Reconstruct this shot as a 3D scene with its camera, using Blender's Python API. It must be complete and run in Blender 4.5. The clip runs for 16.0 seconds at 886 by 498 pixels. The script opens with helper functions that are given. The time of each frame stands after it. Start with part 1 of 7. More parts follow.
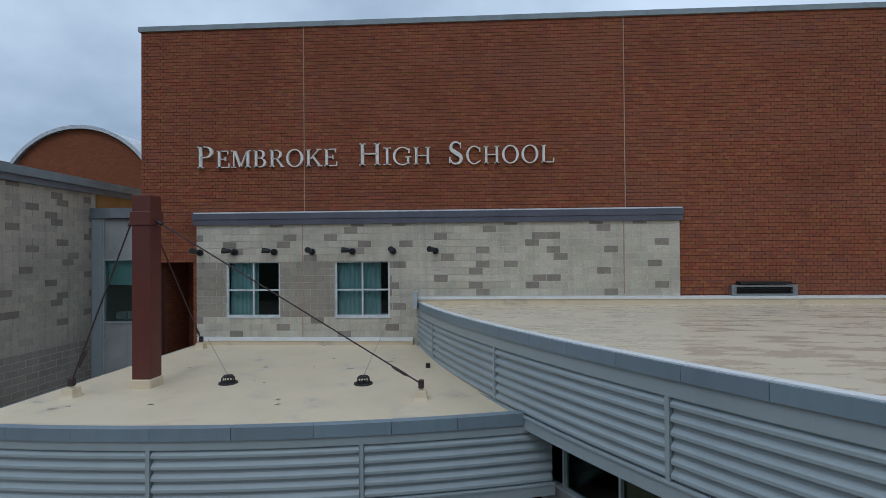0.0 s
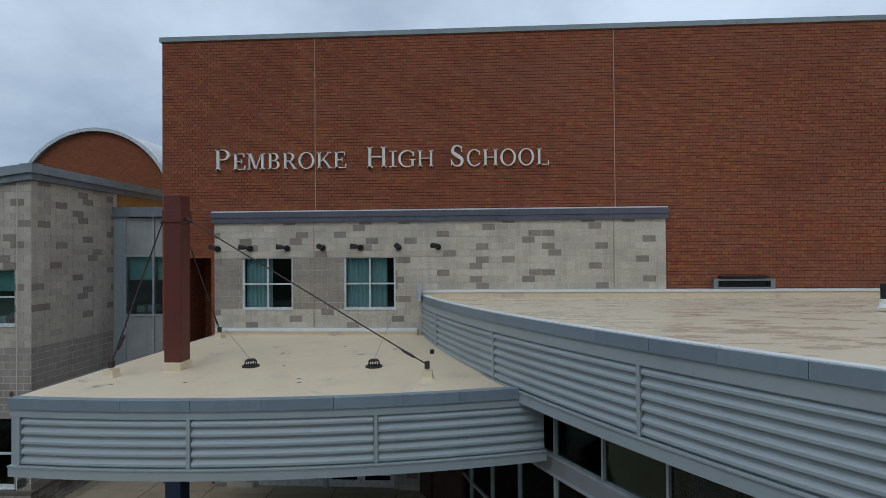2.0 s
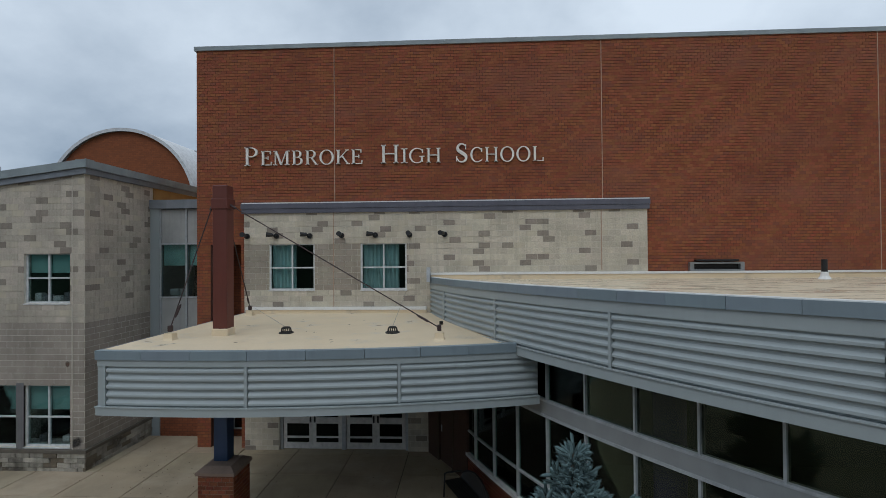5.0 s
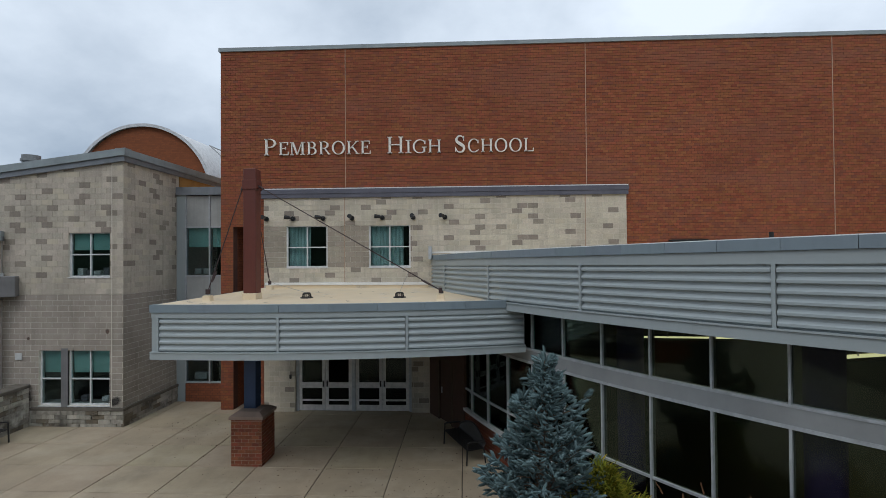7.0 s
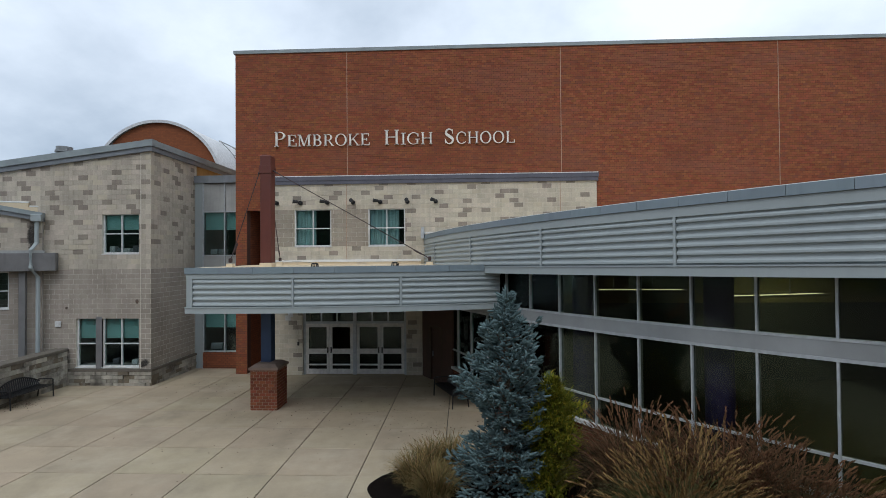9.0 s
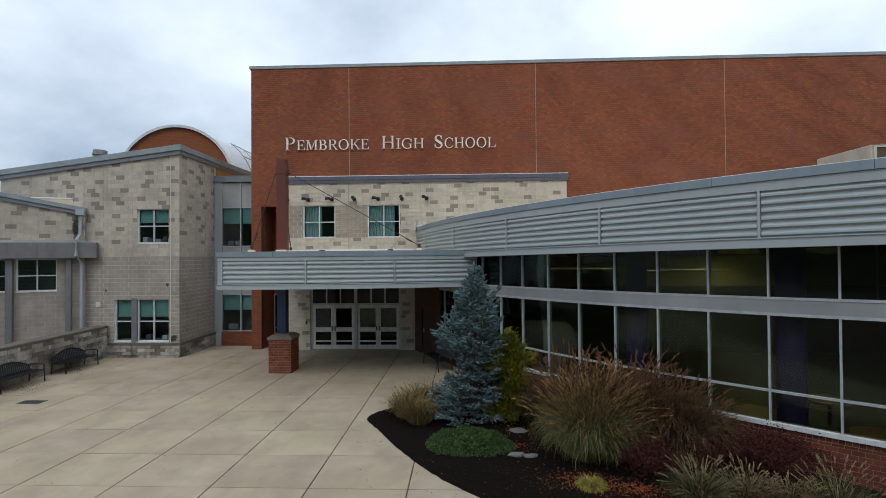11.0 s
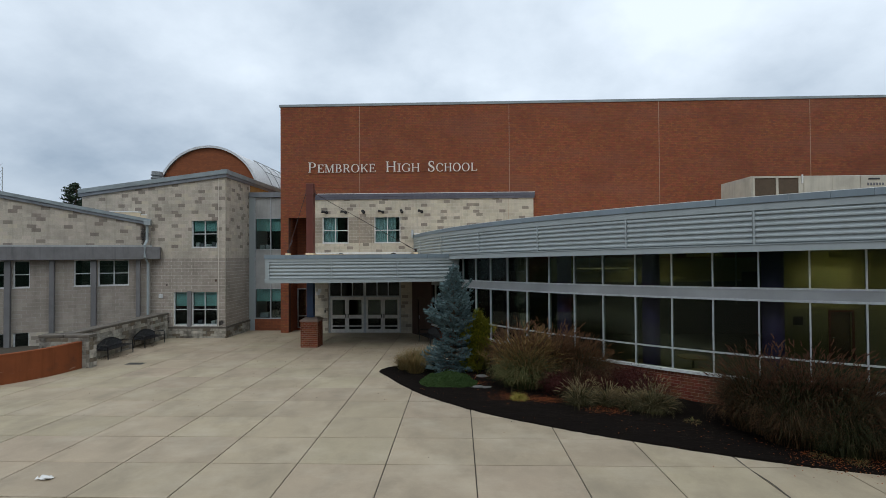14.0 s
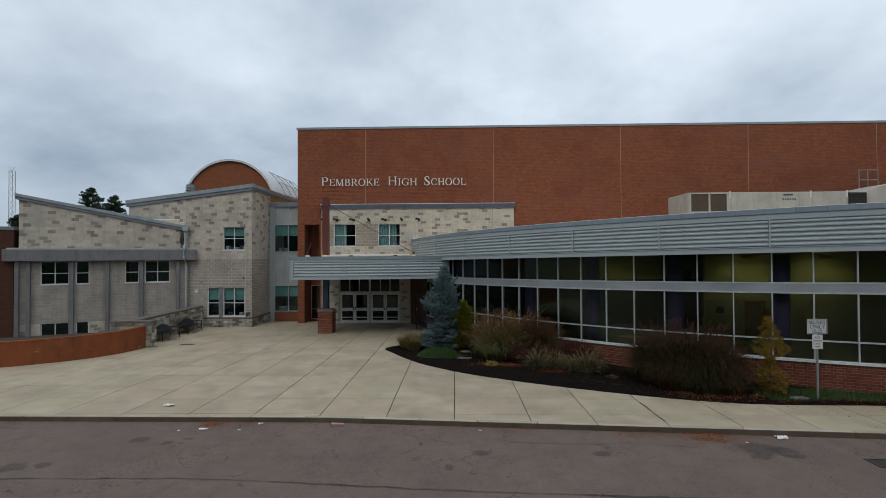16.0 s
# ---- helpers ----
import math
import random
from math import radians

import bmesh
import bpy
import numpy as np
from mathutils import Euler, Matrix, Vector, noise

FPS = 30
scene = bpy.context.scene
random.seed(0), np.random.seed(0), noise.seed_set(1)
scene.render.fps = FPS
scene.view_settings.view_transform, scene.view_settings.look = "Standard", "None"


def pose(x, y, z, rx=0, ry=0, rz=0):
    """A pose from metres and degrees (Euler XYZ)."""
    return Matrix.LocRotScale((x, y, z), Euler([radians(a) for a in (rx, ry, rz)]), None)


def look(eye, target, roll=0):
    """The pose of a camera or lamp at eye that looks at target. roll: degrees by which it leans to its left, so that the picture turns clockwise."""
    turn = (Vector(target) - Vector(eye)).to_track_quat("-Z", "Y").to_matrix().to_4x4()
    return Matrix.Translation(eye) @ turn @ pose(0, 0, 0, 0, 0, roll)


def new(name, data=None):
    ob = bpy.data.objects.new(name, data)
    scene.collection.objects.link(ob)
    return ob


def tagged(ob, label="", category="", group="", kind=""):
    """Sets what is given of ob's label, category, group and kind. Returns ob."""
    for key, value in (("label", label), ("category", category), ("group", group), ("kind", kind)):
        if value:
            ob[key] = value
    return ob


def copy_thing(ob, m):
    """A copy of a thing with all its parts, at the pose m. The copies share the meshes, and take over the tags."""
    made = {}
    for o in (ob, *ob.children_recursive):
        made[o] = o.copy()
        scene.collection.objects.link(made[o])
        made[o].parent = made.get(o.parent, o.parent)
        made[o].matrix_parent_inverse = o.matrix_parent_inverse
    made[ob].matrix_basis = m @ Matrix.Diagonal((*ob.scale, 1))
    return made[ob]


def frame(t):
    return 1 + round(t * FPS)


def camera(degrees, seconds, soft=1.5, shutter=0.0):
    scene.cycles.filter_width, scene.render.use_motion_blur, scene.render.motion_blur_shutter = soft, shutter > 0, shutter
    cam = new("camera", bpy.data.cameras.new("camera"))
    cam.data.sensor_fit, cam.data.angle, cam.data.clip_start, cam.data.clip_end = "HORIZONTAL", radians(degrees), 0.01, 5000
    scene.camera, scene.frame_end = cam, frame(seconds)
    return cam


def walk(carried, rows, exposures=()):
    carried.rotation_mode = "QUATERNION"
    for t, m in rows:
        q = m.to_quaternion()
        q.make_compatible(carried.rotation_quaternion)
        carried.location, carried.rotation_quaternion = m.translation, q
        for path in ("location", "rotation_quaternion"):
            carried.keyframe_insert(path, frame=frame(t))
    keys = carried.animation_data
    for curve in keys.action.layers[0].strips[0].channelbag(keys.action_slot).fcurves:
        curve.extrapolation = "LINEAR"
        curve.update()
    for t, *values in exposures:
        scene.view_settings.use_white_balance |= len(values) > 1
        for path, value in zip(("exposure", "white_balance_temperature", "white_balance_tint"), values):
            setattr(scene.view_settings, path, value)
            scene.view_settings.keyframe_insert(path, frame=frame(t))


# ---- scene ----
cam = camera(86.0, 16.0, 0.75)
METRES, EYE, TURN = 21.5, 7.375, 3.0
ROWS = [
    (0.0, 0.0, 0.0, 0.0, 0.0, 0.6, 0.44),
    (0.5, -0.0007, -0.0134, -0.0012, -0.03, 0.63, 0.4),
    (1.0, -0.0018, -0.025, -0.002, -0.05, 0.62, 0.41),
    (1.5, -0.0028, -0.0356, -0.0038, -0.09, 0.62, 0.44),
    (2.0, -0.0043, -0.0457, -0.0055, -0.09, 0.6, 0.43),
    (2.5, -0.0068, -0.0565, -0.0075, -0.12, 0.59, 0.44),
    (3.0, -0.0081, -0.0673, -0.0093, -0.14, 0.59, 0.43),
    (3.5, -0.0093, -0.0792, -0.0111, -0.17, 0.61, 0.45),
    (4.0, -0.012, -0.094, -0.015, -0.21, 0.61, 0.47),
    (6.5, -0.0217, -0.19, -0.0549, -0.35, 0.75, 0.43),
    (7.0, -0.0202, -0.2139, -0.0647, -0.41, 0.78, 0.42),
    (7.5, -0.0184, -0.2387, -0.0744, -0.46, 0.8, 0.44),
    (8.0, -0.016, -0.2635, -0.0844, -0.49, 0.8, 0.44),
    (8.5, -0.012, -0.2903, -0.0944, -0.59, 0.8, 0.47),
    (9.0, -0.0072, -0.3202, -0.1057, -0.64, 0.79, 0.48),
    (9.5, -0.0021, -0.3512, -0.1192, -0.67, 0.81, 0.46),
    (12.0, 0.0189, -0.5451, -0.1286, -0.89, 0.72, 0.44),
    (12.5, 0.0209, -0.59, -0.1273, -0.98, 0.75, 0.41),
    (13.0, 0.0217, -0.6367, -0.1258, -1.05, 0.75, 0.38),
    (13.5, 0.022, -0.6857, -0.1244, -1.1, 0.76, 0.4),
    (14.0, 0.0231, -0.7368, -0.1233, -1.15, 0.8, 0.36),
    (14.5, 0.0235, -0.7907, -0.1222, -1.27, 0.82, 0.34),
    (15.0, 0.0251, -0.8475, -0.1211, -1.34, 0.82, 0.33),
    (15.5, 0.0274, -0.908, -0.1205, -1.39, 0.85, 0.31),
    (16.0, 0.0286, -0.9731, -0.1206, -1.53, 0.88, 0.31),
]
EXPOSURES = [(0.0, -0.37, 5580, 8.5), (3.0, -0.35, 5920, 9.2), (4.0, -0.35, 6000, 9.2), (6.5, -0.05, 6290, 11), (8.0, 0.07, 6290, 11.5), (9.5, 0.21, 6270, 11.5), (12.5, 0.18, 6300, 11), (14.5, -0.03, 6340, 10), (16.0, -0.13, 6330, 10)]
walk(cam, [(t, pose(0, 0, EYE, 0, 0, TURN) @ pose(METRES * x, METRES * y, METRES * z, 90 + pitch, roll, yaw)) for t, x, y, z, yaw, pitch, roll in ROWS], EXPOSURES)

# ---- sky and light: overcast day ----
world = bpy.data.worlds.new("overcast_sky")
scene.world = world
world.use_nodes = True


class Nodes:
    """Short hand for building node trees."""

    def __init__(self, tree):
        self.tree = tree
        tree.nodes.clear()

    def add(self, kind):
        return self.tree.nodes.new(kind)

    def link(self, a, b):
        self.tree.links.new(a, b)

    def put(self, socket, value):
        if isinstance(value, bpy.types.NodeSocket):
            self.link(value, socket)
        else:
            socket.default_value = value

    def math(self, op, a, b=0.0, clamp=False):
        n = self.add("ShaderNodeMath")
        n.operation, n.use_clamp = op, clamp
        self.put(n.inputs[0], a)
        self.put(n.inputs[1], b)
        return n.outputs[0]

    def mix(self, fac, a, b, blend="MIX"):
        n = self.add("ShaderNodeMix")
        n.data_type, n.blend_type = "RGBA", blend
        self.put(n.inputs[0], fac)
        self.put(n.inputs[6], a if isinstance(a, bpy.types.NodeSocket) else (*a, 1))
        self.put(n.inputs[7], b if isinstance(b, bpy.types.NodeSocket) else (*b, 1))
        return n.outputs[2]

    def noise(self, vector, scale, detail=4.0, rough=0.6):
        n = self.add("ShaderNodeTexNoise")
        self.link(vector, n.inputs["Vector"])
        n.inputs["Scale"].default_value, n.inputs["Detail"].default_value, n.inputs["Roughness"].default_value = scale, detail, rough
        return n.outputs["Fac"]

    def ramp(self, fac, a, b):
        n = self.add("ShaderNodeMapRange")
        self.put(n.inputs[0], fac)
        n.inputs[1].default_value, n.inputs[2].default_value = a, b
        return n.outputs[0]


w = Nodes(world.node_tree)
SUN_AZ, SUN_EL = radians(200), radians(50)
sky = w.add("ShaderNodeTexSky")
sky.sky_type, sky.sun_disc, sky.sun_elevation, sky.sun_rotation = "NISHITA", False, SUN_EL, SUN_AZ
way = w.add("ShaderNodeTexCoord").outputs["Generated"]
sep = w.add("ShaderNodeSeparateXYZ")
w.link(way, sep.inputs[0])
up = w.math("MAXIMUM", sep.outputs[2], 0.0)
den = w.math("ADD", up, 0.42)
flat = w.add("ShaderNodeCombineXYZ")
w.link(w.math("DIVIDE", sep.outputs[0], den), flat.inputs[0])
w.link(w.math("DIVIDE", sep.outputs[1], den), flat.inputs[1])
big = w.noise(flat.outputs[0], 1.1, 2, 0.45)
small = w.noise(flat.outputs[0], 3.2, 7, 0.55)
cover = w.math("ADD", w.math("MULTIPLY", big, 0.60), w.math("MULTIPLY", small, 0.34))
cover = w.math("ADD", cover, w.math("ADD", w.math("MULTIPLY", w.math("MAXIMUM", sep.outputs[0], 0.0), 0.13), w.math("MULTIPLY", up, 0.17)))    # thinner cloud higher up and to the east
cloud = w.ramp(cover, 0.34, 0.66)
veil = w.mix(cloud, (0.27, 0.335, 0.41), (0.70, 0.77, 0.83))
haze = w.mix(w.ramp(up, 0.0, 0.16), (0.33, 0.39, 0.46), veil)
nishita = w.mix(1.0, sky.outputs[0], (0.10, 0.10, 0.10), "MULTIPLY")
# unseen southern sky dimmed near the horizon, to deepen the shade under the canopy
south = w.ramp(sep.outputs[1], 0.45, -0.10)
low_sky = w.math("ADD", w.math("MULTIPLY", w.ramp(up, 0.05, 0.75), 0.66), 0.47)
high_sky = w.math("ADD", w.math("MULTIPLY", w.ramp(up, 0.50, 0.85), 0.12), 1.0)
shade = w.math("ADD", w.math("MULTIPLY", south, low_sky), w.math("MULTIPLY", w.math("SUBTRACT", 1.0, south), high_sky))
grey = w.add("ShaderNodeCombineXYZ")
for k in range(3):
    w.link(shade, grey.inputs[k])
back = w.add("ShaderNodeBackground")
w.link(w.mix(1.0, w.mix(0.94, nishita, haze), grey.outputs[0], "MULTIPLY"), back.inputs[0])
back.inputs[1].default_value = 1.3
w.link(back.outputs[0], w.add("ShaderNodeOutputWorld").inputs[0])

sun = new("sun", bpy.data.lights.new("sun", "SUN"))
sun.data.energy, sun.data.angle, sun.data.color = 0.6, radians(25), (1.0, 0.96, 0.9)
sun.matrix_world = look((21 * math.sin(SUN_AZ), 21 * math.cos(SUN_AZ), 26), (0, 0, 0))


# ---- materials ----
def material(name, build):
    m = bpy.data.materials.new(name)
    m.use_nodes = True
    n = Nodes(m.node_tree)
    out = n.add("ShaderNodeOutputMaterial")
    n.link(build(n), out.inputs[0])
    return m


def surface(name, color, rough=0.8, metal=0.0, alt=None, scale=6.0, fine=60.0, amount=0.35, bump=0.15, vary="", spread=0.25, stain=None, stain_scale=0.6,
            stain_edge=(0.52, 0.68), stain_stretch=None, spec=0.5, streak=0.0, gloss=None, tint=None, bump_at=0.01, bloom=None):
    """A worn opaque surface: colour at two scales, optional change from piece to piece, stains, rain streaks and fine relief."""
    def build(n):
        p = n.add("ShaderNodeBsdfPrincipled")
        at = n.add("ShaderNodeTexCoord").outputs["Object"]
        if vary:
            info = n.add("ShaderNodeObjectInfo")
            shift = n.add("ShaderNodeVectorMath")
            shift.operation = "ADD"
            n.link(at, shift.inputs[0])
            rnd = info.outputs["Random"] if vary == "object" else n.add("ShaderNodeNewGeometry").outputs["Random Per Island"]
            off = n.add("ShaderNodeCombineXYZ")
            n.link(n.math("MULTIPLY", rnd, 37.0), off.inputs[0])
            n.link(n.math("MULTIPLY", rnd, 91.0), off.inputs[2])
            n.link(off.outputs[0], shift.inputs[1])
            at = shift.outputs[0]
        broad, grain = n.noise(at, scale, 5), n.noise(at, fine, 4, 0.7)
        other = alt or tuple(c * 0.72 for c in color)
        c = n.mix(n.ramp(broad, 0.35, 0.68), color, other)
        c = n.mix(amount, c, n.mix(grain, tuple(min(1, x * 0.55) for x in color), tuple(min(1, x * 1.4) for x in color)))
        if vary:
            hsv = n.add("ShaderNodeHueSaturation")
            n.link(c, hsv.inputs["Color"])
            n.link(n.math("ADD", n.math("MULTIPLY", rnd, 2 * spread), 1.0 - spread), hsv.inputs["Value"])
            n.link(n.math("ADD", n.math("MULTIPLY", n.math("FRACT", n.math("MULTIPLY", rnd, 7.3)), 0.02), 0.49), hsv.inputs["Hue"])
            c = hsv.outputs[0]
        if tint:
            c = n.mix(n.ramp(n.math("FRACT", n.math("MULTIPLY", rnd, 13.7)), tint[1], tint[1] + 0.05), c, tint[0])
        r = n.math("ADD", n.math("MULTIPLY", grain, 0.16), rough - 0.08, clamp=True)
        if stain or streak:
            world_at = n.add("ShaderNodeNewGeometry").outputs["Position"]
        if stain:
            where = world_at
            if stain_stretch:
                pull = n.add("ShaderNodeMapping")
                n.link(world_at, pull.inputs[0])
                pull.inputs["Scale"].default_value = stain_stretch
                where = pull.outputs[0]
            mark = n.ramp(n.noise(where, stain_scale, 6, 0.62), *stain_edge)
            c = n.mix(mark, c, stain)
            if gloss is not None:
                r = n.mix(mark, (rough,) * 3, (gloss,) * 3)
        if bloom:
            drift = n.add("ShaderNodeMapping")
            n.link(n.add("ShaderNodeNewGeometry").outputs["Position"], drift.inputs[0])
            drift.inputs["Scale"].default_value = bloom[3]
            c = n.mix(n.math("MULTIPLY", n.ramp(n.noise(drift.outputs[0], bloom[1], 7, 0.66), *bloom[2]), 0.75), c, bloom[0])
        if streak:
            tall = n.add("ShaderNodeMapping")
            n.link(world_at, tall.inputs[0])
            tall.inputs["Scale"].default_value = (3.0, 3.0, 0.22)
            c = n.mix(n.math("MULTIPLY", n.ramp(n.noise(tall.outputs[0], 1.6, 6), 0.5, 0.75), streak), c, tuple(x * 0.35 for x in color))
        n.link(c, p.inputs["Base Color"])
        n.put(p.inputs["Roughness"], r)
        p.inputs["Metallic"].default_value = metal
        p.inputs["Specular IOR Level"].default_value = spec
        if bump:
            b = n.add("ShaderNodeBump")
            b.inputs["Strength"].default_value, b.inputs["Distance"].default_value = bump, bump_at
            n.link(n.math("ADD", n.math("MULTIPLY", broad, 0.5), grain), b.inputs["Height"])
            n.link(b.outputs[0], p.inputs["Normal"])
        return p.outputs[0]
    return material(name, build)


def brickwork(name, color, dark, mortar, along=(1, 1, 0)):
    """Courses of brick in the surface itself, for brickwork that stays far off or in shade."""
    def build(n):
        p = n.add("ShaderNodeBsdfPrincipled")
        at = n.add("ShaderNodeNewGeometry").outputs["Position"]
        s = n.add("ShaderNodeSeparateXYZ")
        n.link(at, s.inputs[0])
        u = n.math("ADD", n.math("MULTIPLY", s.outputs[0], along[0]), n.math("MULTIPLY", s.outputs[1], along[1]))
        flat2 = n.add("ShaderNodeCombineXYZ")
        n.link(u, flat2.inputs[0])
        n.link(s.outputs[2], flat2.inputs[1])
        b = n.add("ShaderNodeTexBrick")
        n.link(flat2.outputs[0], b.inputs["Vector"])
        b.inputs["Scale"].default_value = 1.0
        b.inputs["Brick Width"].default_value, b.inputs["Row Height"].default_value, b.inputs["Mortar Size"].default_value = 0.203, 0.1016, 0.008
        b.inputs["Color1"].default_value, b.inputs["Color2"].default_value, b.inputs["Mortar"].default_value = (*color, 1), (*dark, 1), (*mortar, 1)
        broad = n.ramp(n.noise(at, 0.5, 5), 0.3, 0.7)
        n.link(n.mix(n.math("MULTIPLY", broad, 0.35), b.outputs[0], dark), p.inputs["Base Color"])
        p.inputs["Roughness"].default_value, p.inputs["Specular IOR Level"].default_value = 0.9, 0.12
        bp = n.add("ShaderNodeBump")
        bp.inputs["Strength"].default_value, bp.inputs["Distance"].default_value = 0.5, 0.008
        n.link(n.math("SUBTRACT", n.noise(at, 60, 3), b.outputs["Fac"]), bp.inputs["Height"])
        n.link(bp.outputs[0], p.inputs["Normal"])
        return p.outputs[0]
    return material(name, build)


def glass(name, tint, base=0.04):
    def build(n):
        see = n.add("ShaderNodeBsdfTransparent")
        see.inputs[0].default_value = (*tint, 1)
        shine = n.add("ShaderNodeBsdfGlossy")
        shine.inputs["Roughness"].default_value = 0.015
        shine.inputs[0].default_value = (0.78, 0.93, 0.92, 1)
        fres = n.add("ShaderNodeFresnel")
        fres.inputs[0].default_value = 1.38
        b = n.add("ShaderNodeBump")
        b.inputs["Strength"].default_value, b.inputs["Distance"].default_value = 0.06, 0.02
        n.link(n.noise(n.add("ShaderNodeNewGeometry").outputs["Position"], 1.1, 2), b.inputs["Height"])
        n.link(b.outputs[0], shine.inputs["Normal"])
        m = n.add("ShaderNodeMixShader")
        n.link(n.math("ADD", fres.outputs[0], base), m.inputs[0])
        n.link(see.outputs[0], m.inputs[1])
        n.link(shine.outputs[0], m.inputs[2])
        return m.outputs[0]
    return material(name, build)


def asphalt(name):
    """Worn road surface: stone specks in dark binder, ravelled patches, hairline cracks and tyre-dulled bands."""
    def build(n):
        p = n.add("ShaderNodeBsdfPrincipled")
        at = n.add("ShaderNodeNewGeometry").outputs["Position"]
        broad, patch, speck, fine = n.noise(at, 0.35, 5), n.noise(at, 1.7, 6, 0.65), n.noise(at, 26, 3, 0.7), n.noise(at, 110, 3, 0.75)
        c = n.mix(n.ramp(broad, 0.35, 0.65), (0.158, 0.117, 0.098), (0.128, 0.096, 0.081))
        c = n.mix(n.math("MULTIPLY", n.ramp(patch, 0.45, 0.72), 0.55), c, (0.098, 0.071, 0.059))
        c = n.mix(n.math("MULTIPLY", n.ramp(fine, 0.50, 0.72), 0.55), c, (0.27, 0.21, 0.175))
        rav = n.math("MULTIPLY", n.math("ADD", n.math("MULTIPLY", n.ramp(n.noise(at, 0.55, 4), 0.46, 0.62), 0.7), 0.3), n.ramp(speck, 0.53, 0.66))
        c = n.mix(n.math("MULTIPLY", rav, 0.75), c, (0.040, 0.034, 0.032))
        bend = n.add("ShaderNodeVectorMath")
        bend.operation = "ADD"
        n.link(at, bend.inputs[0])
        wob = n.add("ShaderNodeTexNoise")
        n.link(at, wob.inputs["Vector"])
        wob.inputs["Scale"].default_value = 2.2
        n.link(wob.outputs["Color"], bend.inputs[1])
        cell = n.add("ShaderNodeTexVoronoi")
        cell.feature = "DISTANCE_TO_EDGE"
        n.link(bend.outputs[0], cell.inputs["Vector"])
        cell.inputs["Scale"].default_value = 1.0
        hair = n.math("MULTIPLY", n.math("LESS_THAN", cell.outputs["Distance"], 0.012), n.ramp(n.noise(at, 0.45, 3), 0.49, 0.58))
        c = n.mix(n.math("MULTIPLY", hair, 0.55), c, (0.030, 0.026, 0.025))
        n.link(c, p.inputs["Base Color"])
        p.inputs["Roughness"].default_value, p.inputs["Specular IOR Level"].default_value = 0.92, 0.15
        b = n.add("ShaderNodeBump")
        b.inputs["Strength"].default_value, b.inputs["Distance"].default_value = 0.6, 0.012
        n.link(n.math("SUBTRACT", n.math("ADD", n.math("MULTIPLY", speck, 0.7), fine), n.math("ADD", hair, rav)), b.inputs["Height"])
        n.link(b.outputs[0], p.inputs["Normal"])
        return p.outputs[0]
    return material(name, build)


def soaked(name, color, axes=(1, 1, 0), strength=0.62):
    """A thin stain with a ragged rim that lets the surface under it show through."""
    def build(n):
        p = n.add("ShaderNodeBsdfPrincipled")
        p.inputs["Base Color"].default_value, p.inputs["Roughness"].default_value = (*color, 1), 0.75
        where = n.add("ShaderNodeTexCoord")
        box = n.add("ShaderNodeVectorMath")
        box.operation = "SUBTRACT"
        n.link(where.outputs["Generated"], box.inputs[0])
        box.inputs[1].default_value = (0.5, 0.5, 0.5)
        flat = n.add("ShaderNodeVectorMath")
        flat.operation = "MULTIPLY"
        n.link(box.outputs[0], flat.inputs[0])
        flat.inputs[1].default_value = axes
        size = n.add("ShaderNodeVectorMath")
        size.operation = "LENGTH"
        n.link(flat.outputs[0], size.inputs[0])
        at = n.add("ShaderNodeNewGeometry").outputs["Position"]
        rim = n.math("ADD", size.outputs["Value"], n.math("MULTIPLY", n.math("SUBTRACT", n.noise(at, 4.0, 5, 0.65), 0.5), 0.55))
        cover = n.math("MULTIPLY", n.math("SUBTRACT", 1.0, n.ramp(rim, 0.20, 0.34)), n.math("MULTIPLY", n.noise(at, 45, 3), strength))
        clear = n.add("ShaderNodeBsdfTransparent")
        m = n.add("ShaderNodeMixShader")
        n.link(cover, m.inputs[0])
        n.link(clear.outputs[0], m.inputs[1])
        n.link(p.outputs[0], m.inputs[2])
        return m.outputs[0]
    return material(name, build)


def glow(name, color, strength):
    def build(n):
        e = n.add("ShaderNodeEmission")
        e.inputs[0].default_value, e.inputs[1].default_value = (*color, 1), strength
        return e.outputs[0]
    return material(name, build)


